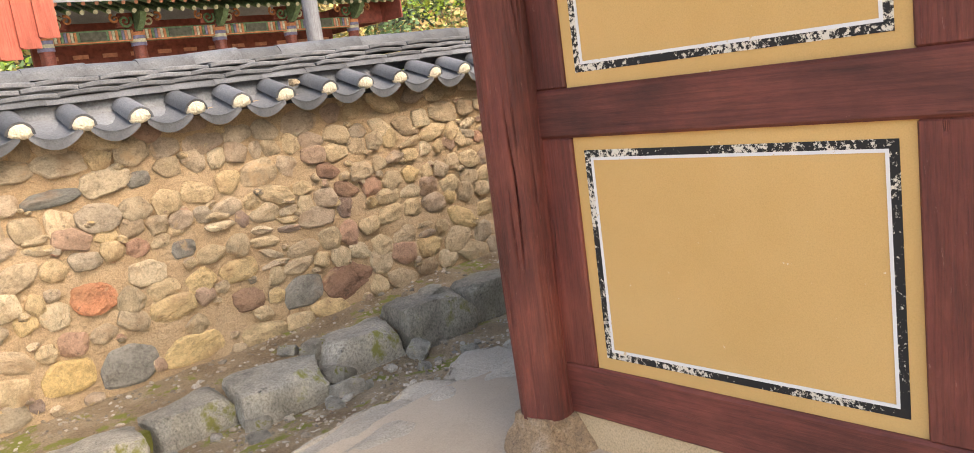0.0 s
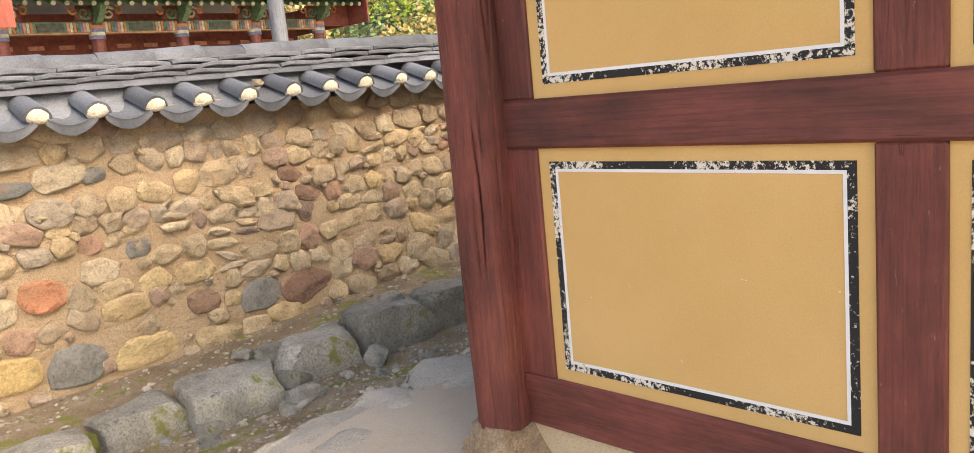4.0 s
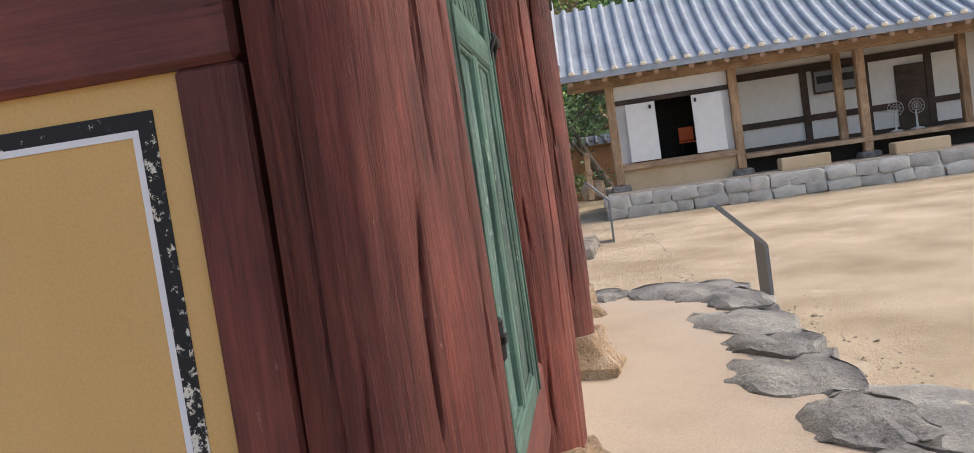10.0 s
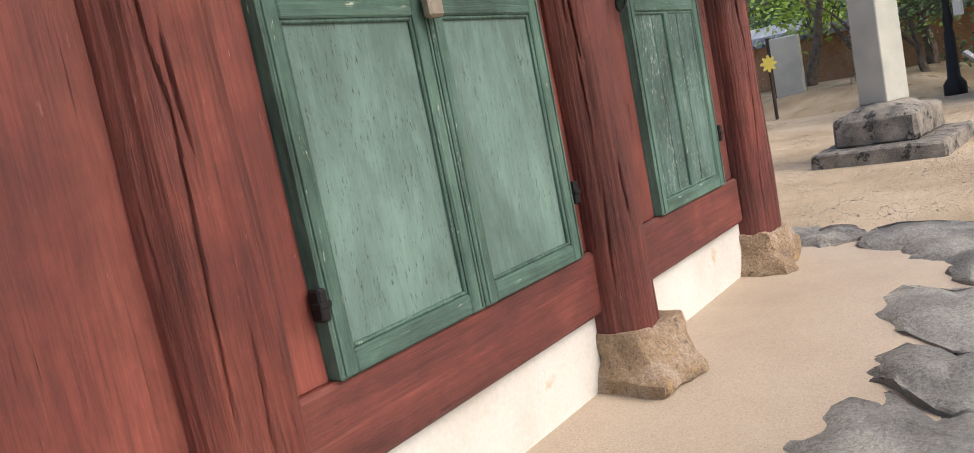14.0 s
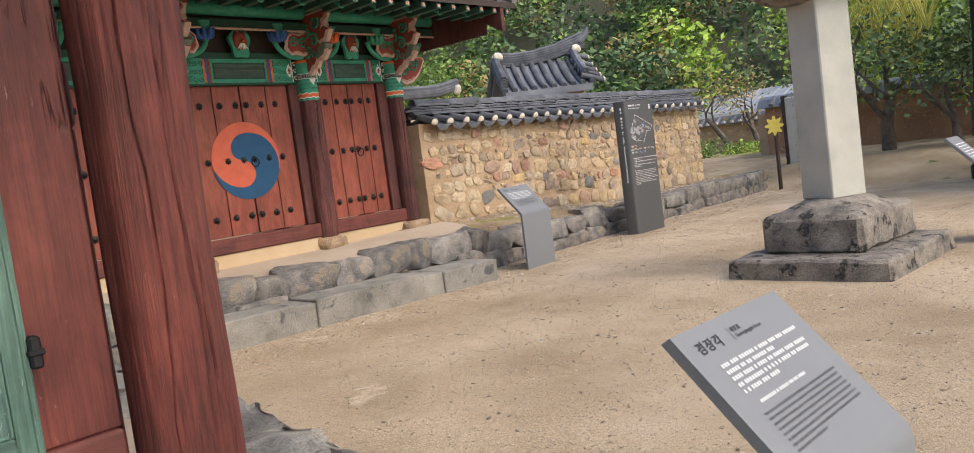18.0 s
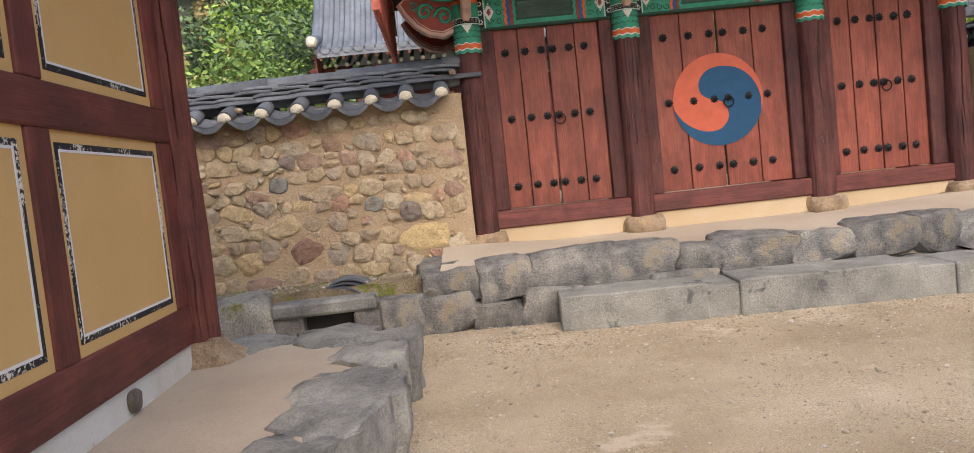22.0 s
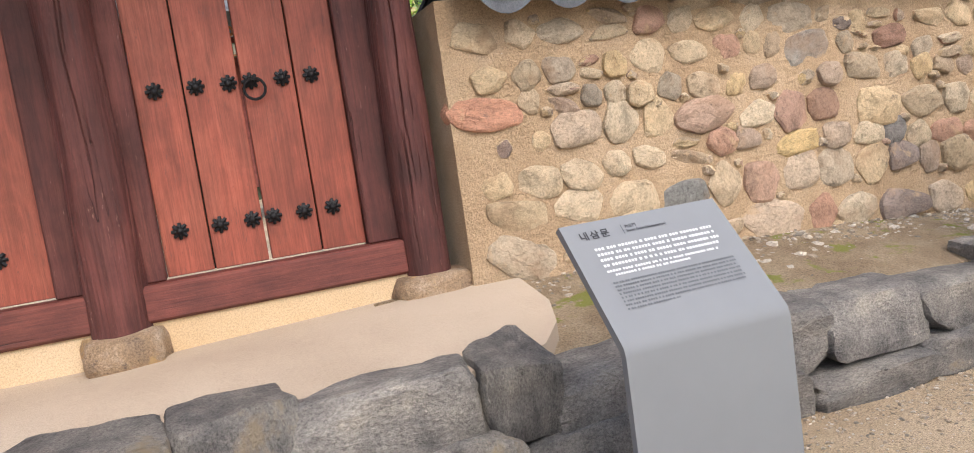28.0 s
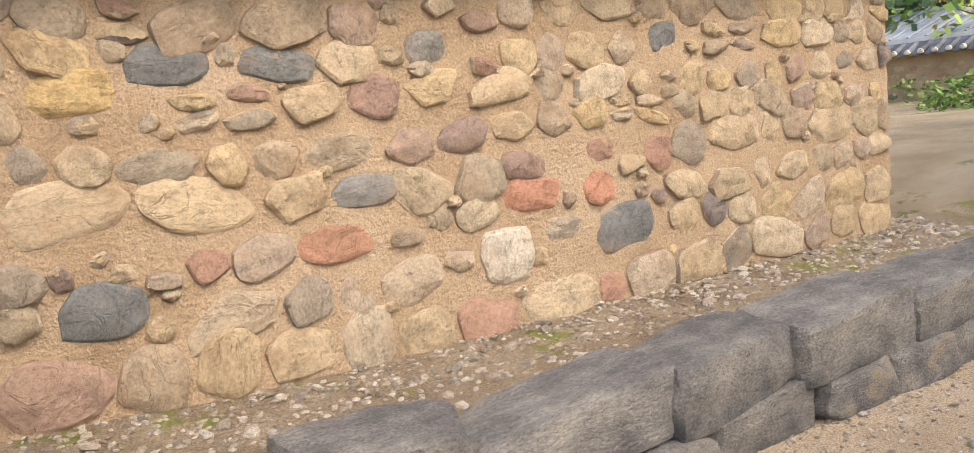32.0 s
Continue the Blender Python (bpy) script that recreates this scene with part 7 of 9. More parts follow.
    for a, b, c, d in ((-11.55, -5.48, 1.75, 1.92), (-11.55, -5.48, 3.1, 3.3), (-11.55, -5.48, 1.12, 1.25)):
        part("wall_rail", boxed(XC + 1.68, XC + 1.75, a, b, c, d), DARKWOOD, s)
    for y in (-7.57, -9.18, -10.80, -5.53):
        part("wall_stud", boxed(XC + 1.67, XC + 1.74, y - 0.09, y + 0.09, 1.12, 3.3), DARKWOOD, s)
    part("dark_door", boxed(XC + 1.66, XC + 1.73, -10.69, -9.94, 1.2, 2.9), DARKWOOD, s)
    for y0, y1 in ((-7.36, -6.17), (-10.15, -8.86), (-13.38, -12.19)):
        part("step_stone", boxed(XC - 0.75, XC - 0.3, y0, y1, 0.60, 0.92, 0.03), CREAM, s)
    part("deck_back", boxed(XC + 0.6, XC + 4.0, -16.82, -1.77, 3.55, 3.6), DARKWOOD, s)
    # roof
    bm, bt = bmesh.new(), bmesh.new()
    XE, XR = 21.55, 25.0
    mm = Matrix.Rotation(radians(-90), 4, "Z")
    tiled_slope(bm, bt, 1.0, 16.0, XE, 3.72, XR, 5.9, 0.36, 0.3, 0.085)
    for b_ in (bm, bt):
        for v in b_.verts:
            v.co = Vector((v.co.y, -v.co.x, v.co.z))
    part("roof", bm, TILE_B, s)
    tagged(part("roof_tiling", bt, TILE_B, s, "", 60), "rows of grey cover tiles", "", "", "stuff")
    for i in range(43):
        y = -1.0 - 15.0 * i / 42
        bm = plug_bm(0.09, i)
        bmesh.ops.transform(bm, matrix=Matrix.Translation((XE - 0.01, y, 3.74)) @ Matrix.Rotation(radians(90), 4, "Z"), verts=bm.verts)
        part("plaster_plug", bm, PLUG, s, "", 180)
    for i in range(34):
        y = -1.3 - 14.2 * i / 33
        bm = bmesh.new()
        tube(bm, [(XE + 0.12, y, 3.52), (XC + 1.2, y, 4.2)], 0.07, 8)
        part("rafter", bm, WOOD_END, s, "", 60)
    part("eave_board", boxed(XE + 0.06, XE + 0.4, -17.35, -1.0, 3.58, 3.63), WOOD_Y, s)
    bm = bmesh.new()
    tube(bm, [(XE, -0.95, 3.95), (XE + 1.2, -0.95, 4.4), (XR, -0.95, 6.2)], 0.16, 8)
    part("gable_ridge", bm, TILE_B, s, "", 60)


DARKWOOD = painted_wood("dark_timber", [(0.03, 0.02, 0.015), (0.055, 0.035, 0.025), (0.08, 0.055, 0.04)], "Y", None, 0.75)
WOOD_Y = painted_wood("bare_timber_level", [(0.24, 0.15, 0.085), (0.36, 0.24, 0.15), (0.46, 0.33, 0.22)], "Y", None, 0.8)
WOOD_END = painted_wood("rafter_timber", [(0.30, 0.20, 0.15), (0.44, 0.32, 0.25), (0.52, 0.40, 0.32)], "X", None, 0.8)
TILE_B = earthy("bluish_tile", [(0.20, 0.22, 0.25), (0.29, 0.315, 0.35), (0.38, 0.405, 0.44)], 1.2, 40, 0.7, 0.2, 0.006)
dormitory()


def orange_chair():
    s = thing("chair", (23.6, -4.19, 1.25), "orange plastic chair with thin black legs inside the room", "chair")
    x, y, z = 23.5, -4.22, 1.25
    part("seat", boxed(x - 0.22, x + 0.2, y - 0.22, y + 0.22, z + 0.40, z + 0.44, 0.015), ORANGE, s)
    bm = boxed(x + 0.18, x + 0.22, y - 0.2, y + 0.2, z + 0.46, z + 0.84, 0.015)
    part("backrest", bm, ORANGE, s)
    for a in (-0.18, 0.18):
        for b in (-0.18, 0.18):
            bm = bmesh.new()
            tube(bm, [(x + a * 0.8, y + b * 0.8, z + 0.4), (x + a, y + b, z)], 0.012, 6)
            part("leg", bm, IRON, s)


orange_chair()


def picture():
    s = thing("framed_photograph", (24.1, -8.32, 2.5), "framed photograph of a hall on the porch wall", "picture")
    x = 24.15
    part("frame", boxed(x - 0.04, x, -8.97, -7.79, 2.45, 3.1, 0.01), DARKWOOD, s)
    part("print", boxed(x - 0.046, x - 0.04, -8.92, -7.84, 2.5, 3.05), SIGN, s)
    part("print_dark", boxed(x - 0.05, x - 0.046, -8.86, -7.89, 2.72, 2.92), DARK_IN, s)


picture()


def fan(y):
    s = thing("standing_fan", (23.9, y, 1.14), "white electric fan on the porch floor", "fan", "fans on the porch")
    bm = bmesh.new()
    lathe(bm, 23.9, y, [(0.16, 1.14), (0.16, 1.17), (0.03, 1.2), (0.02, 1.65)], 12)
    part("stand", bm, PAPER, s)
    bm = bmesh.new()
    for r in (0.06, 0.12, 0.2):
        tube(bm, [(23.82, y + r * math.cos(2 * math.pi * k / 18), 1.75 + r * math.sin(2 * math.pi * k / 18)) for k in range(19)], 0.006, 4, False)
    for k in range(10):
        a = 2 * math.pi * k / 10
        tube(bm, [(23.82, y + 0.2 * math.cos(a), 1.75 + 0.2 * math.sin(a)), (23.82, y - 0.2 * math.cos(a), 1.75 - 0.2 * math.sin(a))], 0.004, 4)
    part("cage", bm, PAPER, s)
    bm = stone_bm(2, 0.14, 0.1, 0.1, 0.1, 0.0)
    bmesh.ops.translate(bm, verts=bm.verts, vec=(23.88, y, 1.75))
    part("motor", bm, DARK_IN, s, "", 180)


fan(-9.72)
fan(-10.26)


def bench():
    s = thing("timber_rail", (21.9, -1.65, 0.6), "bare timber porch rail with two bars on posts", "railing")
    for x, y in ((21.9, -1.45), (22.35, -1.45)):
        part("post", boxed(x - 0.07, x + 0.07, y - 0.07, y + 0.07, 0.55, 1.75 if x < 22 else 1.35, 0.01), WOOD, s)
    part("bar", boxed(21.8, 24.6, -1.54, -1.42, 1.18, 1.32, 0.01), WOOD_Y, s)
    part("bar", boxed(21.8, 24.6, -1.53, -1.44, 1.60, 1.70, 0.01), WOOD_Y, s)
    bm = stone_bm(12, 0.8, 0.7, 0.6, 0.4, 0.2, 3)
    bmesh.ops.translate(bm, verts=bm.verts, vec=(22.6, -1.55, 0.75))
    part("rock", bm, BASE, s, "", 180)


bench()


# ---- far wall, lamp, markers ----
def far_wall():
    bm = boxed(33.0, 33.5, -3, 7.4, 0, 2.15)
    w = structure("wall_far", bm, MUD_FAR, "distant mud and stone wall with tile coping", "wall")
    bm = bmesh.new()
    prism(bm, [(-0.5, 2.12), (0.5, 2.12), (0.2, 2.4), (0.0, 2.5), (-0.2, 2.4)], -3, 7.6, Matrix.Translation((33.25, 0, 0)))
    part("coping", bm, TILE_J, w)
    rnd = random.Random(9)
    v_, f_ = [], []
    for z in (0.75, 1.0, 1.25, 1.5, 1.75, 2.0):
        y = -3.0
        while y < 7.2:
            ww = rnd.uniform(0.2, 0.38)
            m = Matrix.Translation((33.0, y, z + rnd.uniform(-0.04, 0.04))) @ Matrix.Rotation(radians(90), 4, "Z") @ Matrix.Diagonal((ww / 0.22, 0.6, 1.2, 1))
            me = STONE_ME[rnd.randrange(16)]
            o = len(v_)
            v_ += [m @ q.co for q in me.vertices]
            f_ += [[i + o for i in p.vertices] for p in me.polygons]
            y += ww + 0.08
    me = bpy.data.meshes.new("field_stones")
    me.from_pydata(v_, [], f_)
    me.materials.append(STONES_J)
    tagged(under(new("field_stones", me), w), "joined field stones of a distant wall", "", "", "stuff")
    bm = bmesh.new()
    for i in range(29):
        y = -3 + 0.36 * i
        tube(bm, [(33.15, y, 2.42), (32.72, y, 2.18)], 0.08, 6)
    tagged(part("cover_tiles", bm, TILE_J, w, "", 60), "rows of cover tiles", "", "", "stuff")


MUD_FAR = earthy("far_mud", [(0.34, 0.18, 0.10), (0.42, 0.24, 0.14), (0.50, 0.31, 0.19)], 1.3, 30, 0.95, 0.6, 0.02)
far_wall()


def yard_wall():
    """The wall and house roof beyond the lawn, past the free end of the precinct wall."""
    w = structure("wall_yard", boxed(41.0, 41.5, 7.4, 34, 0, 1.85), MUD, "low ochre mud wall with tile coping behind the lawn", "wall")
    bm = bmesh.new()
    prism(bm, [(-0.55, 1.82), (0.55, 1.82), (0.2, 2.1), (0.0, 2.2), (-0.2, 2.1)], 7.3, 34, Matrix.Translation((41.25, 0, 0)))
    part("coping", bm, TILE, w)
    rnd = random.Random(19)
    for i in range(70):
        y = 7.5 + 0.38 * i
        bm = bmesh.new()
        tube(bm, [(41.15, y, 2.14), (40.66, y, 1.90)], 0.085, 6)
        row = part("cover_tile", bm, TILE, w, "", 60)
        bm = plug_bm(0.10, i)
        bmesh.ops.transform(bm, matrix=Matrix.Translation((40.66, y, 1.90)) @ Matrix.Rotation(radians(90), 4, "Z"), verts=bm.verts)
        part("plaster_plug", bm, PLUG, row, "", 180)
    v_, f_ = [], []
    for z in (0.75, 1.0, 1.25, 1.5):
        y = 7.6
        while y < 33.5:
            ww = rnd.uniform(0.25, 0.45)
            m = Matrix.Translation((41.0, y, z + rnd.uniform(-0.04, 0.04))) @ Matrix.Rotation(radians(-90), 4, "Z") @ Matrix.Diagonal((ww / 0.22, 0.6, 1.2, 1))
            me = STONE_ME[rnd.randrange(16)]
            o = len(v_)
            v_ += [m @ q.co for q in me.vertices]
            f_ += [[i + o for i in p.vertices] for p in me.polygons]
            y += ww + 0.12
    me = bpy.data.meshes.new("field_stones")
    me.from_pydata(v_, [], f_)
    me.materials.append(STONES_J)
    tagged(under(new("field_stones", me), w), "joined field stones of the yard wall", "", "", "stuff")
    link = structure("wall_yard_side", boxed(33.502, 40.998, 7.4, 7.9, 0, 1.95), MUD, "ochre mud wall closing the yard", "wall")
    bm = bmesh.new()
    prism(bm, [(-0.5, 1.93), (0.5, 1.93), (0.2, 2.2), (0.0, 2.3), (-0.2, 2.2)], 33.4, 40.9, Matrix.Translation((0, 7.65, 0)) @ Matrix.Rotation(radians(-90), 4, "Z") @ Matrix.Diagonal((1, -1, 1, 1)))
    part("coping", bm, TILE, link)
    h = thing("back_house", (48, 18, 0), "house with a pale blue-grey roof beyond the yard wall", "building")
    part("wall", boxed(45.6, 51, 9, 32, 0, 2.4), WHITEWASH, h)
    bm = bmesh.new()
    prism(bm, [(44.8, 2.30), (44.8, 2.42), (48.2, 3.5), (51.8, 2.42), (51.8, 2.30)], 8.4, 33)
    # the pale tile colour takes in the sky's reflection on this roof
    part("roof", bm, TILE_B, h)
    part("fascia", boxed(44.74, 44.798, 8.4, 33, 2.28, 2.44), PAPER, h, "white eave board")
    for k in range(40):
        bm = bmesh.new()
        tube(bm, [(44.8, 8.7 + 0.62 * k, 2.45), (48.2, 8.7 + 0.62 * k, 3.53)], 0.06, 5)
        part("roof_rib", bm, TILE_B, h)


def lawn():
    rng = random.Random(77)
    blobs = [((rng.uniform(35.5, 40.6), rng.uniform(9.0, 24), 0.50), 0.5) for _ in range(150)]
    me = leaf_mesh("lawn", blobs, 0.05, LEAF_L, 5, 160)
    for v in me.vertices:
        v.co.z = 0.56 + (v.co.z - 0.50) * 0.16
    tagged(new("lawn", me), "bright green lawn before the yard wall", "grass", "", "stuff")


def east_bank():
    """The raised soil at the east side of the court."""
    bm = bmesh.new()
    rows = []
    for i in range(60):
        x = 22.5 + 0.35 * i
        row = []
        for j in range(66):
            y = -1.4 + 0.4 * j
            z = -0.02 + 0.62 * smooth01(23.6, 27, x) * smooth01(-1.2, 1.0, y) * smooth01(23, 17, y) + 0.04 * noise.noise(Vector((x * 0.8, y * 0.8, 3)))
            if y > 3.5:
                z -= 0.5 * smooth01(3.5, 6.0, y) * smooth01(29, 25, x)
            row.append(bm.verts.new((x, y, z - 0.06)))
        rows.append(row)
    for a, b in zip(rows, rows[1:]):
        for j in range(len(a) - 1):
            bm.faces.new((a[j], a[j + 1], b[j + 1], b[j]))
    return structure("ground_bank", bm, BANK, "low bank of bare brown soil under the trees", "ground", 180)


BANK = earthy("bare_soil", [(0.28, 0.20, 0.125), (0.42, 0.32, 0.20), (0.56, 0.45, 0.31)], 0.7, 60, 0.97, 1.0, 0.03, spots=[((0.16, 0.17, 0.05), 1.5, 0.6)])
east_bank()


def street_lamp():
    s = thing("street_lamp", (24.2, -0.35, 0), "dark cast-iron lamp post with a small white box", "lamp post")
    bm = bmesh.new()
    lathe(bm, 24.2, -0.35, [(0.24, 0.0), (0.24, 0.25), (0.14, 0.4), (0.11, 1.4), (0.085, 1.5), (0.11, 1.7), (0.08, 1.9), (0.07, 2.6), (0.05, 2.7), (0.045, 6.5)], 12)
    part("post", bm, IRON, s, "", 40)
    part("meter_box", boxed(24.0, 24.25, -0.68, -0.5, 1.75, 2.1, 0.02), PAPER, s, "small white meter box")
    bm = bmesh.new()
    tube(bm, [(24.2, -0.35, 4.15), (24.1, 0.15, 4.2)], 0.02, 6)
    part("bracket", bm, IRON, s)
    bm = boxed(23.95, 24.15, 0.1, 0.6, 4.1, 4.25, 0.03)
    part("camera_housing", bm, PAPER, s, "white camera housing")


street_lamp()


def slab_marker():
    s = thing("stone_slab", (27.3, 4.0, 0.3), "upright grey stone slab on the bank", "marker stone")
    bm = boxed(27.1, 27.4, 3.7, 4.5, 0.2, 2.2, 0.03)
    part("slab", bm, STELE, s)
    part("dark_edge", boxed(27.15, 27.35, 4.5, 4.6, 0.2, 2.25), DARKWOOD, s)


slab_marker()


def flower_sign():
    s = thing("flower_sign", (24.7, 3.85, 0.1), "yellow flower-shaped sign on a dark stake", "sign")
    bm = bmesh.new()
    tube(bm, [(24.7, 3.85, 0.0), (24.7, 3.85, 1.35)], 0.045, 8)
    part("stake", bm, DARKWOOD, s)
    bm = bmesh.new()
    pts = [((0.17 + 0.045 * math.cos(8 * a)) * math.cos(a), 1.52 + (0.19 + 0.045 * math.cos(8 * a)) * math.sin(a)) for a in (2 * math.pi * k / 64 for k in range(64))]
    prism(bm, pts, -0.015, 0.015, Matrix.Translation((24.66, 3.85, 0)) @ Matrix.Rotation(radians(-65), 4, "Z"))
    part("flower_head", bm, FLOWER, s)


FLOWER = plain("yellow_paint", (0.72, 0.58, 0.10), 0.5, 0, 0.1)
flower_sign()


# ---- trees ----
def leaf_mesh(name, blobs, size, mat, seed, per=60, flat=0.0):
    """Many small leaf quads scattered in soft-edged blobs of (centre, radius)."""
    rng = np.random.default_rng(seed)
    V, F = [], []
    cs = []
    for c, r in blobs:
        n = int(per * (r ** 2))
        d = rng.normal(size=(n, 3))
        d /= np.linalg.norm(d, axis=1)[:, None] + 1e-9
        rad = r * (0.45 + 0.6 * rng.random((n, 1)) ** 0.6)
        p = np.array(c)[None] + d * rad * np.array([1, 1, 0.8])[None]
        cs.append(p)
    P = np.concatenate(cs)
    n = len(P)
    a = rng.normal(size=(n, 3))
    a[:, 2] *= 0.6
    a /= np.linalg.norm(a, axis=1)[:, None]
    b = np.cross(a, rng.normal(size=(n, 3)))
    b /= np.linalg.norm(b, axis=1)[:, None]
    s = size * (0.6 + 0.8 * rng.random((n, 1)))
    quad = np.stack([P + a * s, P + b * s * 0.55, P - a * s, P - b * s * 0.55], 1).reshape(-1, 3)
    me = bpy.data.meshes.new(name)
    me.vertices.add(4 * n)
    me.vertices.foreach_set("co", quad.ravel())
    me.loops.add(4 * n)
    me.loops.foreach_set("vertex_index", np.arange(4 * n, dtype=np.int32))
    me.polygons.add(n)
    me.polygons.foreach_set("loop_start", np.arange(0, 4 * n, 4, dtype=np.int32))
    me.update(calc_edges=True)
    me.materials.append(mat)
    return me


def branches(bm, p, d, length, r, depth, rnd, tips, spread=0.7):
    pts, rad = [p], [r]
    q, dd = p.copy(), d.copy()
    for i in range(4):
        dd = (dd + Vector((rnd.gauss(0, 0.16), rnd.gauss(0, 0.16), rnd.gauss(0.04, 0.1)))).normalized()
        q = q + dd * length / 4
        pts.append(q.copy())
        rad.append(r * (1 - 0.13 * (i + 1)))
    tube(bm, pts, rad, 6 if depth < 2 else 4)
    tips.append((q.copy(), depth))
    if depth < 3:
        for _ in range(3 if depth < 2 else 2):
            k = rnd.randrange(2, 5)
            nd = (dd + Vector((rnd.gauss(0, spread), rnd.gauss(0, spread), rnd.gauss(0.2, 0.4)))).normalized()
            branches(bm, pts[k].copy(), nd, length * rnd.uniform(0.55, 0.8), rad[k] * 0.6, depth + 1, rnd, tips, spread)


def tree(name, x, y, z, h, seed, mat, label, leaf=0.10, per=60, blob=0.9, trunk=0.16, spread=0.7):
    rnd = random.Random(seed)
    t = thing(name, (x, y, z), label, "tree")
    bm, tips = bmesh.new(), []
    branches(bm, Vector((x, y, z - 0.2)), Vector((rnd.gauss(0, 0.12), rnd.gauss(0, 0.12), 1)).normalized(), h * 0.42, trunk, 0, rnd, tips, spread)
    part("trunk", bm, BARK, t, "", 60)
    blobs = [((p.x, p.y, p.z), blob * rnd.uniform(0.6, 1.1)) for p, dpt in tips if dpt >= 1]
    if per:
        me = leaf_mesh("crown", blobs, leaf, mat, seed, per)
        under(new("crown", me), t)
    return t, tips


LEAF = leafy("leaves_mid", [(0.0, (0.07, 0.14, 0.03)), (0.5, (0.16, 0.27, 0.055)), (1.0, (0.30, 0.40, 0.10))])
LEAF_D = leafy("leaves_dark", [(0.0, (0.05, 0.10, 0.045)), (0.5, (0.115, 0.19, 0.08)), (1.0, (0.22, 0.31, 0.13))])
LEAF_L = leafy("leaves_lime", [(0.0, (0.22, 0.36, 0.04)), (0.5, (0.36, 0.52, 0.07)), (1.0, (0.50, 0.62, 0.13))])
LEAF_M = leafy("leaves_maple", [(0.0, (0.22, 0.36, 0.05)), (0.5, (0.36, 0.52, 0.09)), (1.0, (0.52, 0.66, 0.16))])
LEAF_A = leafy("leaves_autumn", [(0.0, (0.28, 0.18, 0.07)), (0.5, (0.42, 0.31, 0.13)), (1.0, (0.42, 0.42, 0.15))])

yard_wall()
lawn()
tree("apricot_tree", 38.6, 11.1, 0.55, 5.0, 3, LEAF_A, "gnarled fruit tree with sparse yellowing leaves", 0.07, 22, 0.9, 0.16, 0.9)
tree("apricot_tree", 39.4, 10.3, 0.55, 5.0, 4, LEAF_A, "gnarled fruit tree with sparse yellowing leaves", 0.07, 24, 0.9, 0.16, 0.9)
tree("maple_tree", 30.5, 4.4, 0.5, 7.5, 6, LEAF_M, "broad tree with bright green leaves", 0.10, 70, 1.3, 0.2, 0.8)
tree("maple_tree", 31.8, 1.0, 0.5, 8.0, 7, LEAF_M, "broad tree with mid green leaves", 0.10, 70, 1.4, 0.2, 0.8)
tree("dark_tree", 29.5, -2.2, 0.5, 7.0, 8, LEAF_D, "dense dark green tree behind the house", 0.10, 80, 1.3, 0.2, 0.8)
tree("dark_tree", 27.5, 0.6, 0.5, 4.2, 18, LEAF_D, "low dense dark evergreen tree", 0.08, 80, 0.9, 0.12, 0.9)
tree("dark_tree", 34.0, -6.0, 0.5, 9.0, 9, LEAF_D, "tall dark green tree behind the house", 0.12, 60, 1.7, 0.25, 0.8)


def whip_tree():
    t, tips = tree("pollard_tree", 28.3, 2.4, 0.55, 4.6, 12, LEAF_A, "pollarded plum tree with long upright yellow shoots", 0.05, 6, 0.5, 0.2, 1.0)
    rnd = random.Random(13)
    bm = bmesh.new()
    for p, d in tips:
        if d >= 2:
            for _ in range(9):
                v = Vector((rnd.gauss(0, 0.28), rnd.gauss(0, 0.28), 1)).normalized() * rnd.uniform(0.9, 2.1)
                tube(bm, [p, p + v * 0.5 + Vector((rnd.gauss(0, 0.03), rnd.gauss(0, 0.03), 0)), p + v], [0.018, 0.013, 0.007], 4)
    tagged(part("shoot_growth", bm, SHOOT, t), "long thin yellow-green shoots", "", "", "stuff")


SHOOT = plain("young_shoots", (0.48, 0.46, 0.10), 0.7, 0, 0.2)
whip_tree()


def shrub(x, y, z, r, seed, mat=None):
    s = thing("shrub", (x, y, z), "low leafy green shrub at the wall foot", "shrub", "shrubs by the wall")
    rnd = random.Random(seed)
    blobs = [((x + rnd.gauss(0, r * 0.6), y + rnd.gauss(0, r * 0.6), z + r * rnd.uniform(0.1, 0.45)), r * rnd.uniform(0.35, 0.6)) for _ in range(9)]
    under(new("foliage", leaf_mesh("foliage", blobs, 0.07, mat or LEAF, seed, 260)), s)


shrub(37.0, 11.9, 0.5, 1.1, 1)
shrub(37.9, 10.9, 0.5, 1.0, 2)
shrub(37.4, 9.9, 0.45, 0.8, 3, LEAF_L)
shrub(38.0, 8.8, 0.45, 0.7, 5, LEAF_L)
shrub(28.5, -1.0, 0.5, 1.0, 4, LEAF_D)


# ---- wooded hill ----
def hill_z(r, a):
    return max(0.0, (r - 38) * 0.52) + 2.5 * noise.noise(Vector((r * 0.05, a * 3, 0)))


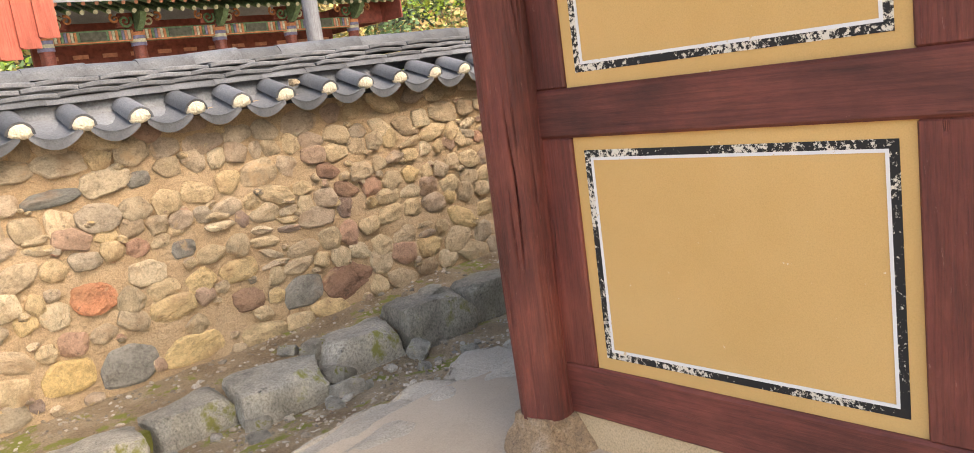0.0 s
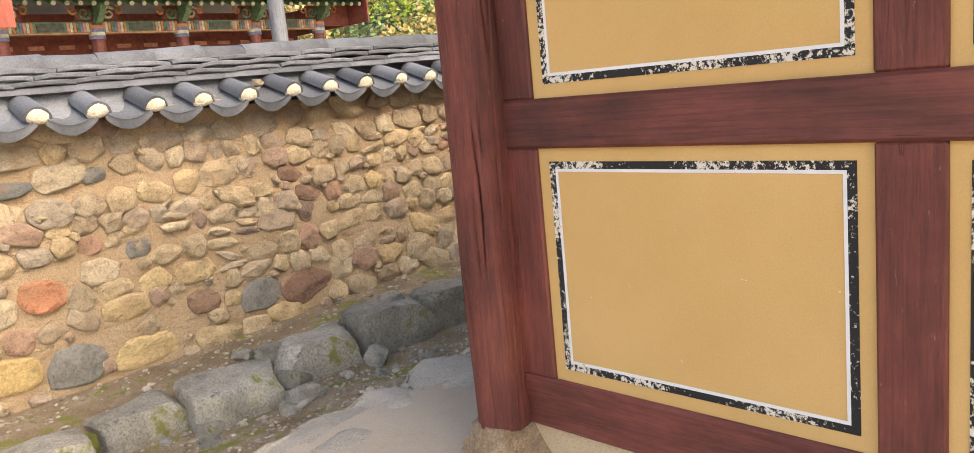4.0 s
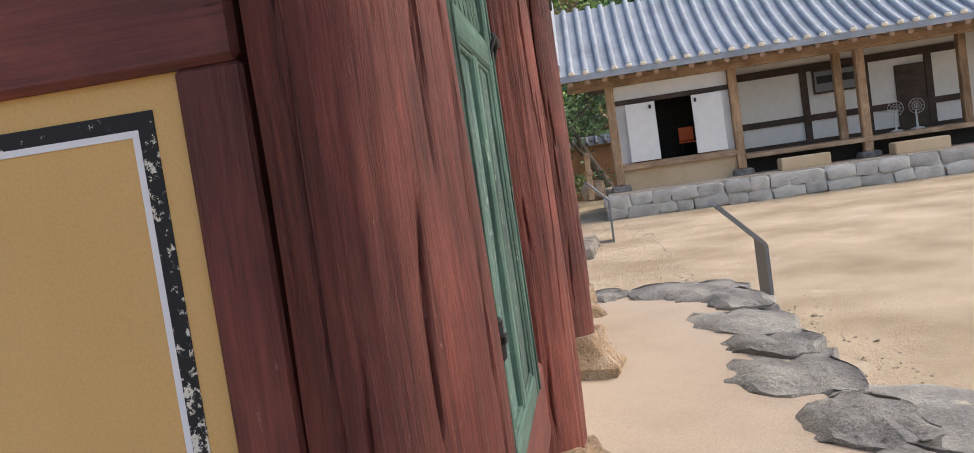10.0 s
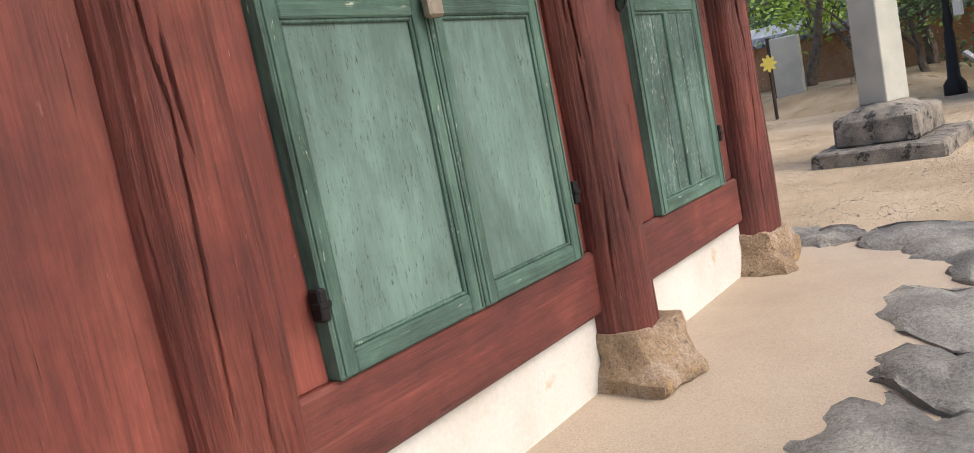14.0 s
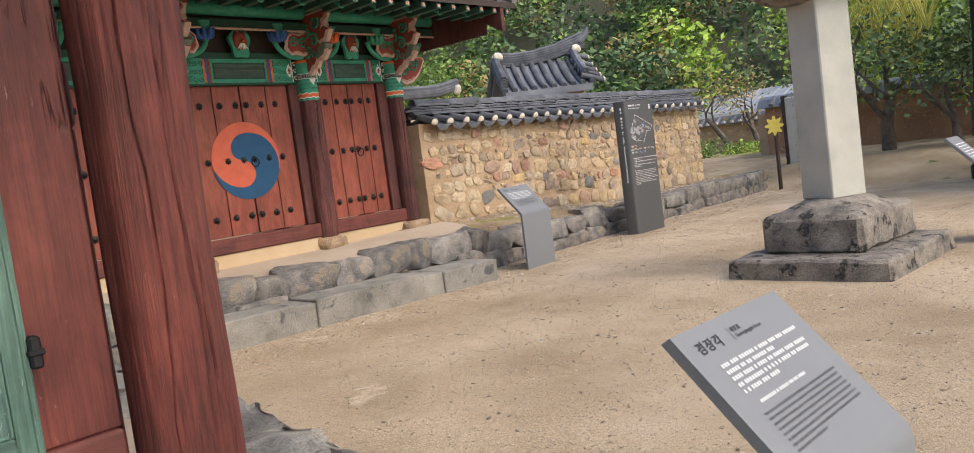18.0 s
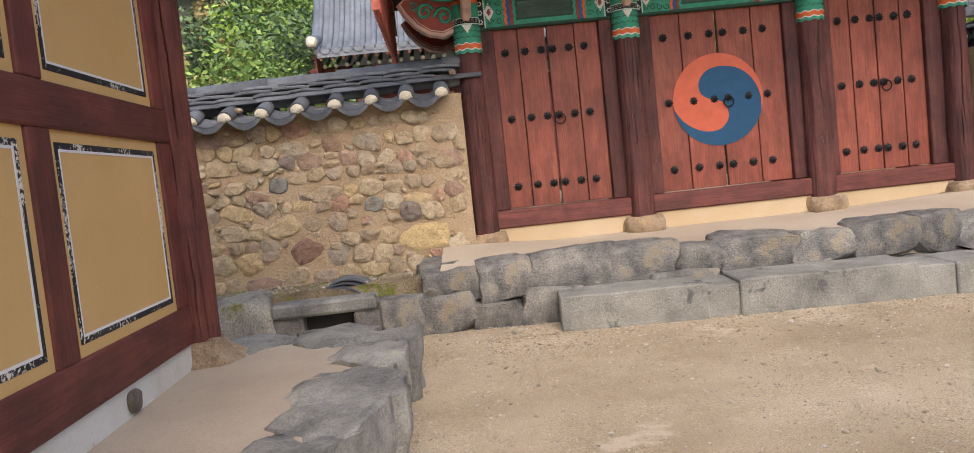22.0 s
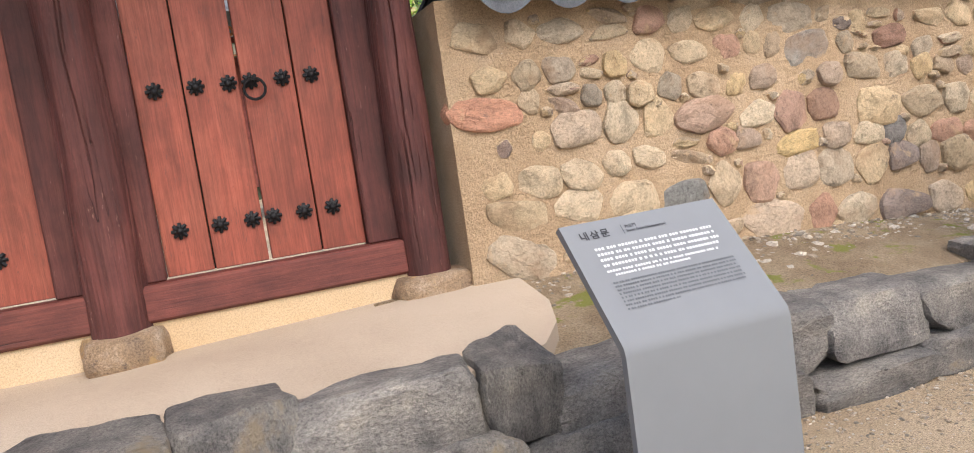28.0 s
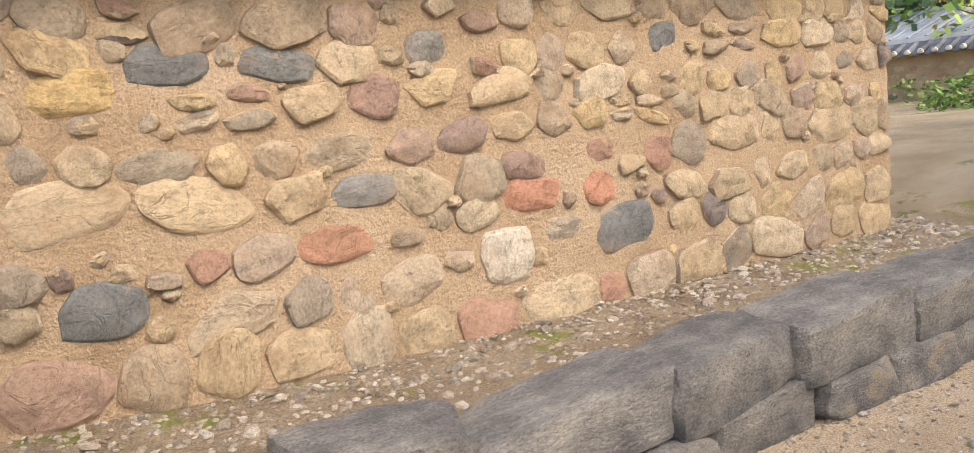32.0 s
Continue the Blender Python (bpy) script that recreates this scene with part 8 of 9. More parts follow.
def hillside():
    bm = bmesh.new()
    rows = []
    for i in range(40):
        a = radians(-55 + 190 * i / 39)
        rows.append([bm.verts.new((12 + r * math.cos(a), 4 + r * math.sin(a), hill_z(r, a) - 1.0)) for r in (36, 44, 54, 66, 80, 100, 130)])
    for p, q in zip(rows, rows[1:]):
        for j in range(6):
            bm.faces.new((p[j], p[j + 1], q[j + 1], q[j]))
    hill = structure("ground_hill", bm, HILL, "steep wooded hillside behind the academy", "hill", 180)
    rnd = random.Random(31)
    sets = {0: [], 1: [], 2: [], 3: []}
    for _ in range(560):
        a = radians(rnd.uniform(-52, 132))
        r = 38 + 60 * rnd.random() ** 1.3
        c = Vector((12 + r * math.cos(a), 4 + r * math.sin(a), hill_z(r, a)))
        hgt = rnd.uniform(4.5, 9.5)
        kind = rnd.choices((0, 1, 2, 3), (36, 34, 12, 18))[0]
        for k in range(rnd.randrange(4, 7)):
            f = k / 6
            sets[kind].append(((c.x + rnd.gauss(0, 1.0), c.y + rnd.gauss(0, 1.0), c.z + hgt * (0.25 + 0.75 * f)), rnd.uniform(1.2, 2.2) * (1.15 - 0.6 * f)))
    for kind, mat, nm in ((0, LEAF_D, "dark evergreen wood"), (1, LEAF, "mid green wood"), (2, LEAF_L, "fresh lime-green trees"), (3, LEAF_A, "yellowing trees")):
        me = leaf_mesh("woods", sets[kind], 0.22, mat, 40 + kind, 42)
        tagged(new("woods", me), nm + " on the hillside", "forest", "", "stuff")


HILL = earthy("forest_floor", [(0.03, 0.035, 0.018), (0.05, 0.055, 0.028), (0.08, 0.08, 0.045)], 0.3, 5, 1.0, 0.5, 0.1)
hillside()
for _i, (_x, _y, _h) in enumerate(((26, 24, 8.5), (30, 21, 7.5), (23, 27, 9))):
    tree("lime_tree", _x, _y, 0.3, _h, 50 + _i, LEAF_L if _i != 1 else LEAF, "tall tree with fresh lime-green leaves", 0.11, 55, 1.2, 0.16, 0.5)
tree("persimmon_tree", 19.5, 17.5, 0.2, 6.0, 60, LEAF_A, "bushy tree with yellowing leaves behind the wall", 0.09, 70, 1.0, 0.16, 0.8)
tree("pine_tree", 3.5, 30, 0.3, 10.5, 61, LEAF_D, "tall dark pine beyond the shrine", 0.12, 60, 1.5, 0.25, 0.7)
tree("pine_tree", 0.0, 27, 0.3, 9.0, 62, LEAF, "tall green tree beyond the shrine", 0.12, 60, 1.4, 0.25, 0.7)
tree("bamboo_clump", 21.0, 24.0, 0.3, 5.5, 63, LEAF_A, "clump of pale bamboo by the shrine", 0.10, 60, 1.0, 0.08, 0.5)

# ---- platform edge stones ----
def edge_stones(pts, seed, parent, mat, sunk=0.0):
    """Large rough slabs round the platform's rim, half sunk in the lime floor."""
    rnd = random.Random(seed)
    pts = [Vector((*p, 0)) for p in pts]
    for a, b in zip(pts, pts[1:]):
        L = (b - a).length
        s = 0.0
        ang = math.atan2((b - a).y, (b - a).x)
        while s < L - 0.2:
            w = min(rnd.uniform(0.45, 0.8), L - s)
            dep = rnd.uniform(0.40, 0.66)
            p = a.lerp(b, (s + w / 2) / L) + Vector((-(b - a).y, (b - a).x, 0)).normalized() * dep / 2
            dep *= 1.25
            bm = stone_bm(500 + rnd.randrange(400), 1.0, 1.0, 1.0, 0.62, 0.16, 9)
            for v in bm.verts:
                c = v.co.copy()
                # a tongue that narrows inwards, its top dying into the lime
                taper = 1.0 - 0.62 * smooth01(-0.2, 0.5, c.y) + 0.30 * noise.noise(Vector((c.y * 3, seed + s * 3, 0)))
                z = c.z * 0.62
                if c.z > 0.2:
                    z = 0.236 + 0.045 * (1 - (2 * c.x) ** 2) * (1 - max(0.0, 2 * c.y) ** 2) - 0.10 * smooth01(0.2, 0.5, c.y) + 0.012 * noise.noise(Vector((c.x * 3, c.y * 9, seed)))
                v.co = Vector(((c.x * taper + 0.22 * noise.noise(Vector((c.y * 2, s, 4)))) * w * 1.30, c.y * dep * (1 + 0.25 * noise.noise(Vector((c.x * 4, s, 1)))), z + 0.010 * math.sin(c.y * 26 + 5 * noise.noise(c * 3)) * (1 if c.z > 0.2 else 0)))
                v.co += 0.012 * Vector((noise.noise(c * 5), noise.noise(c * 5 + Vector((5, 0, 0))), 0.7 * noise.noise(c * 6 + Vector((0, 8, 0)))))
            m = Matrix.Translation((p.x, p.y, PLAT_Z - 0.236 - sunk + rnd.uniform(-0.012, 0.008))) @ Matrix.Rotation(ang + rnd.uniform(-0.14, 0.14), 4, "Z")
            bmesh.ops.transform(bm, matrix=m, verts=bm.verts)
            part("edge_stone", bm, mat, parent, "", 32)
            s += w * 1.04


SLATE = earthy("platform_stone", [(0.11, 0.105, 0.10), (0.21, 0.20, 0.185), (0.31, 0.295, 0.265), (0.42, 0.39, 0.34)], 3.0, 45, 0.85, 1.0, 0.015, spots=[((0.46, 0.40, 0.30), 5, 0.66)], vary=0.12, coarse=12, speck=0.25)
edge_stones([(1.0, -2.50), (7.55, -2.50), (7.92, -2.2), (8.05, -1.3), (8.52, 1.0), (8.56, 2.7)], 1, PLATFORM, SLATE)
edge_stones([(8.3, 2.86), (5.6, 3.02)], 3, PLATFORM, SLATE)
PALE_SLAB = earthy("pale_platform_stone", [(0.38, 0.335, 0.275), (0.46, 0.405, 0.335), (0.54, 0.48, 0.40)], 3.0, 60, 0.9, 1.0, 0.012, spots=[((0.45, 0.37, 0.28), 4, 0.60)], vary=0.08, coarse=14, speck=0.25)
edge_stones([(4.6, 3.28), (3.2, 3.56), (2.3, 3.52), (1.0, 3.42)], 4, PLATFORM, PALE_SLAB, 0.03)


def step_slab():
    s = thing("step_slab", (4.6, -2.8, 0), "flat grey stone slab lying as a low step", "step")
    bm = block_bm(811, 0.08, 0.07, 0.05, 7)
    for v in bm.verts:
        v.co = Vector((4.75 + v.co.x * 1.35, -2.78 + v.co.y * 0.62, 0.06 + v.co.z * 0.36))
    part("slab", bm, SLATE, s, "", 32)


step_slab()


# ---- drain by the gate ----
def drain():
    s = thing("drain", (7.75, 4.55, 0.1), "stone drain mouth in the kerb with old roof tiles on it", "drain")
    part("lintel_stone", boxed(7.25, 8.2, 4.36, 4.85, 0.31, 0.44, 0.025), SLATE, s)
    part("cheek_stone", boxed(7.22, 7.52, 4.40, 4.8, -0.05, 0.31, 0.025), KERB, s)
    part("cheek_stone", boxed(7.98, 8.22, 4.38, 4.8, -0.05, 0.31, 0.025), KERB, s)
    # no real hole: a near-black sheet paints the shade of the drain mouth
    part("hollow", boxed(7.52, 7.98, 4.585, 4.61, -0.05, 0.31), DARK_IN, s)
    for k in range(3):
        bm = bmesh.new()
        n = 10
        rows = []
        for yy in (0.0, 0.34):
            for r in (0.25, 0.232):
                rows.append([bm.verts.new((r * math.cos(math.pi * (0.12 + 0.76 * i / n)), yy, r * math.sin(math.pi * (0.12 + 0.76 * i / n)) * 0.7)) for i in range(n + 1)])
        a, b, c, d = rows
        for i in range(n):
            bm.faces.new((a[i], a[i + 1], c[i + 1], c[i]))
            bm.faces.new((b[i], b[i + 1], d[i + 1], d[i]))
            bm.faces.new((a[i], a[i + 1], b[i + 1], b[i]))
            bm.faces.new((c[i], c[i + 1], d[i + 1], d[i]))
        bmesh.ops.transform(bm, matrix=pose(7.85 + 0.03 * k, 4.62 + 0.07 * k, 0.34 + 0.028 * k, 0, 3, -8 + 4 * k), verts=bm.verts)
        part("roof_tile", bm, TILE, s, "dark curved roof tile", 50)


drain()


# ---- sign faces ----
TEXTS = []


def words(body, size, mat, parent, m, name="lettering", align="LEFT", spacing=1.0):
    """Letters in the built-in font, lying in the plane of m; made into meshes by set_words()."""
    c = bpy.data.curves.new(name, "FONT")
    c.body, c.size, c.align_x, c.space_character, c.resolution_u = body, size, align, spacing, 3
    c.offset = size * 0.022
    TEXTS.append((new("tmp_text", c), mat, parent, m, name))


def set_words():
    seen = bpy.context.evaluated_depsgraph_get()
    made = [(bpy.data.meshes.new_from_object(o.evaluated_get(seen)), *rest) for o, *rest in TEXTS]
    for o, *_ in TEXTS:
        bpy.data.objects.remove(o)
    for me, mat, parent, m, name in made:
        me.materials.clear()
        me.materials.append(mat)
        me.transform(m)
        under(new(name, me), parent)


def line_bars(widths, x, y, h, mat, parent, m, seed, name="text_line"):
    """One line of unreadable small print as word-long bars."""
    rnd = random.Random(seed)
    bm = bmesh.new()
    p = x
    while p < x + widths - 0.008:
        w = min(h * rnd.uniform(0.75, 0.95), x + widths - p)
        a = [bm.verts.new(m @ Vector((q, r, 0.0))) for q, r in ((p, y), (p + w, y), (p + w, y + h), (p, y + h))]
        bm.faces.new(a)
        p += w + h * (0.34 if rnd.random() < 0.70 else 1.0)
    part(name, bm, mat, parent)


def sign_face(s, m, w, title, hanja, english, spans):
    th = math.atan2(1.155 - 0.81, 0.36 - 0.03)
    L = math.hypot(1.155 - 0.81, 0.33)
    # plane of the slanting face: x along it, y up the slope
    f = m @ Matrix.Translation((0, 0.03, 0.81)) @ Matrix.Rotation(th, 4, "X") @ Matrix.Translation((0, 0, 0.0025))
    t = L - 0.075
    words(title, 0.040, INK, s, f @ Matrix.Translation((0.055, t, 0)), "title", "LEFT", 1.25)
    tx = 0.055 + 0.050 * len(title) * 1.16
    bm = bmesh.new()
    bm.faces.new([bm.verts.new(f @ Vector(q)) for q in ((tx, t - 0.006, 0), (tx + 0.002, t - 0.006, 0), (tx + 0.002, t + 0.036, 0), (tx, t + 0.036, 0))])
    part("title_rule", bm, INK, s)
    if hanja:
        words(hanja, 0.016, INK, s, f @ Matrix.Translation((tx + 0.014, t + 0.019, 0)), "title")
    words(english, 0.016, INK, s, f @ Matrix.Translation((tx + 0.014, t, 0)), "title")
    y = t - 0.055
    full = w - 0.16
    for k, q in enumerate(spans):
        line_bars(full * q, 0.085, y, 0.011, SOFT_INK, s, f, 10 + k)
        y -= 0.024 if len(spans) < 5 else 0.020
    if len(spans) < 5:
        line_bars(full * 0.92, 0.085, y, 0.009, SOFT_INK, s, f, 15)
    y -= 0.018
    line_bars(full * 0.62, 0.11, y, 0.009, SOFT_INK, s, f, 16)
    y -= 0.030
    for k in range(8):
        line_bars(full * (1.0 if k < 7 else 0.42), 0.085, y, 0.0075, GREY_INK, s, f, 20 + k)
        y -= 0.0155


SOFT_INK = plain("soft_white_ink", (0.62, 0.63, 0.64), 0.7, 0, 0.0, 4, 0)
GREY_INK = plain("grey_ink", (0.105, 0.11, 0.118), 0.7, 0, 0.0, 4, 0)
sign_face(bpy.data.objects["gate_sign"], SIGN1_M, 0.66, "내삼문", "內三門", "Inner Gate (Naesammun)", (1.0, 0.98, 1.0, 0.96))
sign_face(bpy.data.objects["house_sign"], SIGN2_M, 0.59, "경장각", "敬藏閣", "Gyeongjanggak House", (1.0, 0.62, 1.0, 0.98, 0.46))
for _k in range(7):
    line_bars(0.4, 0.08, 0.12 + 0.04 * _k, 0.013, WHITE_INK, bpy.data.objects["stele_sign"], SIGN3_M @ Matrix.Translation((0, 0.03, 0.81)) @ Matrix.Rotation(math.atan2(0.345, 0.33), 4, "X") @ Matrix.Translation((0, 0, 0.0025)), 60 + _k)


def map_face():
    s = MAP_SIGN
    base = pose(17.95, 3.70, 0, 0, 0, -3)
    f = base @ Matrix.Translation((0, -0.0025, 0)) @ Matrix.Rotation(radians(90), 4, "X")
    words("장성 필암서원", 0.032, WHITE_INK, s, f @ Matrix.Translation((0.115, 2.165, 0)), "title")
    words("長城 筆巖書院", 0.024, WHITE_INK, s, f @ Matrix.Translation((0.34, 2.167, 0)), "title")
    words("Piramseowon Confucian Academy, Jangseong", 0.018, WHITE_INK, s, f @ Matrix.Translation((0.115, 2.125, 0)), "title")
    for k in range(3):
        bm = bmesh.new()
        bm.faces.new([bm.verts.new(f @ Vector(q)) for q in ((0.735, 2.105 + 0.027 * k, 0), (0.775, 2.105 + 0.027 * k, 0), (0.775, 2.126 + 0.027 * k, 0), (0.735, 2.126 + 0.027 * k, 0))])
        part("emblem_mark", bm, WHITE_INK, s)

    # map: precinct wall as a double line, houses as small roofs
    def stroke(pts, w, name, mat=LINE_INK, closed=False, z=0.0):
        bm = bmesh.new()
        q = [Vector((x, y, 0)) for x, y in pts]
        if closed:
            q.append(q[0])
        rows = []
        for k, c in enumerate(q):
            a, b = q[k - 1] if k else (q[-2] if closed else c), q[k + 1] if k < len(q) - 1 else (q[1] if closed else c)
            d = (b - a).normalized()
            nn = Vector((-d.y, d.x, 0)) * w * 0.55
            rows.append([bm.verts.new(f @ (c + sg * nn + Vector((0, 0, z)))) for sg in (-1, 1)])
        for r0, r1 in zip(rows, rows[1:]):
            bm.faces.new((r0[0], r1[0], r1[1], r0[1]))
        part(name, bm, mat, s)

    outer = [(0.79, 1.806), (0.689, 1.727), (0.608, 1.732), (0.49, 1.551), (0.323, 1.585), (0.281, 1.568), (0.232, 1.588), (0.116, 1.654), (0.19, 1.70), (0.099, 1.731), (0.16, 1.80), (0.207, 1.874), (0.29, 2.013), (0.35, 1.995)]
    stroke(outer, 0.011, "map_wall", WHITE_INK, True)
    stroke([(x, y) for x, y in outer], 0.005, "map_wall_core", SIGN_D, True, 0.0004)
    stroke([(0.281, 1.568), (0.431, 1.658), (0.30, 1.70), (0.237, 1.721), (0.116, 1.654)], 0.006, "map_wall", LINE_INK, False, 0.0006)
    stroke([(0.41, 1.70), (0.60, 1.81), (0.53, 1.87), (0.38, 1.80), (0.30, 1.76)], 0.005, "map_wall", LINE_INK, False, 0.0006)
    stroke([(0.431, 1.658), (0.53, 1.73), (0.60, 1.735)], 0.0025, "map_path", LINE_INK, False, 0.0008)
    pond = [(0.36 + 0.095 * math.cos(a) * (1 + 0.25 * math.sin(3 * a)), 1.862 + 0.05 * math.sin(a)) for a in (2 * math.pi * k / 28 for k in range(28))]
    stroke(pond, 0.0025, "map_pond", LINE_INK, True, 0.0008)
    stroke([(0.20, 1.83), (0.27, 1.79), (0.33, 1.80), (0.45, 1.90), (0.36, 1.95), (0.25, 1.92)], 0.0025, "map_path", LINE_INK, False, 0.0008)
    for x, y, w, h, a in ((0.156, 1.778, 0.075, 0.06, 25), (0.163, 1.72, 0.08, 0.045, -15), (0.22, 1.734, 0.06, 0.04, 25), (0.251, 1.777, 0.10, 0.05, -25), (0.337, 1.782, 0.075, 0.05, 25), (0.402, 1.778, 0.045, 0.035, 25), (0.505, 1.823, 0.07, 0.05, -20), (0.455, 1.783, 0.045, 0.035, -20), (0.334, 1.715, 0.14, 0.065, -20), (0.466, 1.729, 0.08, 0.045, 25), (0.593, 1.797, 0.05, 0.03, -20), (0.659, 1.781, 0.07, 0.04, -20), (0.203, 1.634, 0.12, 0.065, -6), (0.27, 1.905, 0.045, 0.06, 20)):
        r = Matrix.Translation((x, y, 0.001)) @ Matrix.Rotation(radians(a), 4, "Z")
        hw, hh = w / 2, h / 2
        bm = bmesh.new()
        bm.faces.new([bm.verts.new(f @ r @ Vector(q)) for q in ((-hw, -hh * 0.2, 0), (hw, -hh * 0.2, 0), (hw * 0.8, hh, 0), (-hw * 0.8, hh, 0))])
        roof = part("map_house", bm, ROOF_INK, s)
        bm = bmesh.new()
        bm.faces.new([bm.verts.new(f @ r @ Vector(q)) for q in ((-hw * 0.8, -hh, 0), (hw * 0.8, -hh, 0), (hw * 0.8, -hh * 0.35, 0), (-hw * 0.8, -hh * 0.35, 0))])
        part("map_house_front", bm, LINE_INK, roof)
    dots = ((0.199, 1.666, 0), (0.33, 1.801, 1), (0.398, 1.797, 1), (0.337, 1.733, 1), (0.468, 1.744, 1), (0.595, 1.815, 1), (0.406, 1.836, 2), (0.506, 1.854, 2), (0.453, 1.798, 2))
    cols = (DOT_R, DOT_Y, DOT_B)

    def dot(x, y, k, r=0.0115):
        bm = bmesh.new()
        bm.faces.new([bm.verts.new(f @ Vector((x + r * math.cos(2 * math.pi * i / 16), y + r * math.sin(2 * math.pi * i / 16), 0.002))) for i in range(16)])
        part("map_dot", bm, cols[k], s)

    for x, y, k in dots:
        dot(x, y, k)
    # legend
    legend = (("유식 공간", "Idling Section", 1.487, 0, (("확연루", "Hwagyeollu Pavilion", 0.18),)), ("강학 공간", "Educational Section", 1.434, 1, (("청절당", "Cheongjeoldang Lecture Hall", 0.18), ("진덕재", "Jindeokjae Dormitory", 0.326), ("숭의재", "Sungeuijae Dormitory", 0.456), ("경장각", "Gyeongjanggak House", 0.574), ("장판각", "Jangpangak House", 0.698))), ("제향 공간", "Ritual Section", 1.379, 2, (("우동사", "Udongsa Shrine", 0.18), ("전사청", "Ritual Preparation Hall", 0.326), ("내삼문", "Inner Gate", 0.456))))
    for ko, en, y, k, items in legend:
        words(ko, 0.019, WHITE_INK, s, f @ Matrix.Translation((0.152, y, 0)), "legend", "RIGHT")
        words(en, 0.0115, WHITE_INK, s, f @ Matrix.Translation((0.152, y - 0.016, 0)), "legend", "RIGHT")
        for ka, ea, x in items:
            dot(x, y + 0.003, k, 0.0115)
            words(ka, 0.0165, WHITE_INK, s, f @ Matrix.Translation((x + 0.015, y, 0)), "legend")
            words(ea, 0.0085, WHITE_INK, s, f @ Matrix.Translation((x + 0.015, y - 0.013, 0)), "legend")
    ko = ("필암서원은 학문을 연구하는 강학 공간과 제사를 지내는 제향 공간, 그리고 자연을 감상하며 휴식을 취하는", "유식 공간으로 나누어져 있다.", "강학 공간에는 강의를 듣던 청절당을 중심으로, 원생들이 생활하며 공부하던 진덕재와 숭의재 등의", "건물이 있다.", "제향 공간에는 위패를 모신 우동사와 제향 때 사용하는 물품을 보관하는 전사청 등이 있다.", "유식 공간에는 확연루가 있다.")
    for i, t in enumerate(ko):
        words(t, 0.0170, WHITE_INK, s, f @ Matrix.Translation((0.115, 1.276 - 0.0288 * i, 0)), "text_line")
    en = ("The precincts of the Piramseowon Confucian Academy in Jangseong are divided into three sections:", "the educational section, where educational activities took place; the ritual section in which seasonal", "rituals were held to honor the great Confucian scholars to which the academy was devoted; and the", "idling section, where students could relax and enjoy the natural surroundings.", "The educational section contains the academy's lecture hall (Cheongjeoldang) and two dormitories", "(Jindeokjae and Sungeuijae) for the students of the academy. The ritual section consists of two buildings,", "Udongsa Shrine, in which the spirit tablets are enshrined, and Jeonsacheong", "Hall, which was used to store various ceremonial objects. The idling section contains the lofty", "Hwagyeollu Pavilion.")
    for i, t in enumerate(en):
        words(t, 0.0163, WHITE_INK, s, f @ Matrix.Translation((0.112, 1.062 - 0.0284 * i, 0)), "text_line")
    # the slanted narrow side: name down the edge
    g = base @ Matrix.Translation((-0.004, 0.078, 0)) @ Matrix.Rotation(math.atan2(-0.064, 0.032), 4, "Z") @ Matrix.Rotation(radians(90), 4, "X") @ Matrix.Translation((0, 0, 0.0025))
    for i, ch in enumerate("장성 필암서원"):
        if ch != " ":
            words(ch, 0.040, WHITE_INK, s, g @ Matrix.Translation((-0.018, 2.115 - 0.052 * i, 0)), "side_title")
    for i, ch in enumerate("長城 筆巖書院"):
        if ch != " ":
            words(ch, 0.028, WHITE_INK, s, g @ Matrix.Translation((-0.013, 1.735 - 0.031 * i, 0)), "side_title")
    words("Piramseowon Confucian Academy, Jangseong", 0.0335, WHITE_INK, s, g @ Matrix.Translation((-0.010, 1.50, 0)) @ Matrix.Rotation(radians(-90), 4, "Z"), "side_title")


LINE_INK = plain("map_line_ink", (0.40, 0.41, 0.44), 0.7, 0, 0.0, 4, 0)
ROOF_INK = plain("map_roof_ink", (0.34, 0.35, 0.38), 0.7, 0, 0.0, 4, 0)
DOT_R = plain("red_dot", (0.72, 0.08, 0.05), 0.6, 0, 0.0, 4, 0)
DOT_Y = plain("amber_dot", (0.80, 0.42, 0.03), 0.6, 0, 0.0, 4, 0)
DOT_B = plain("blue_dot", (0.03, 0.30, 0.72), 0.6, 0, 0.0, 4, 0)
map_face()


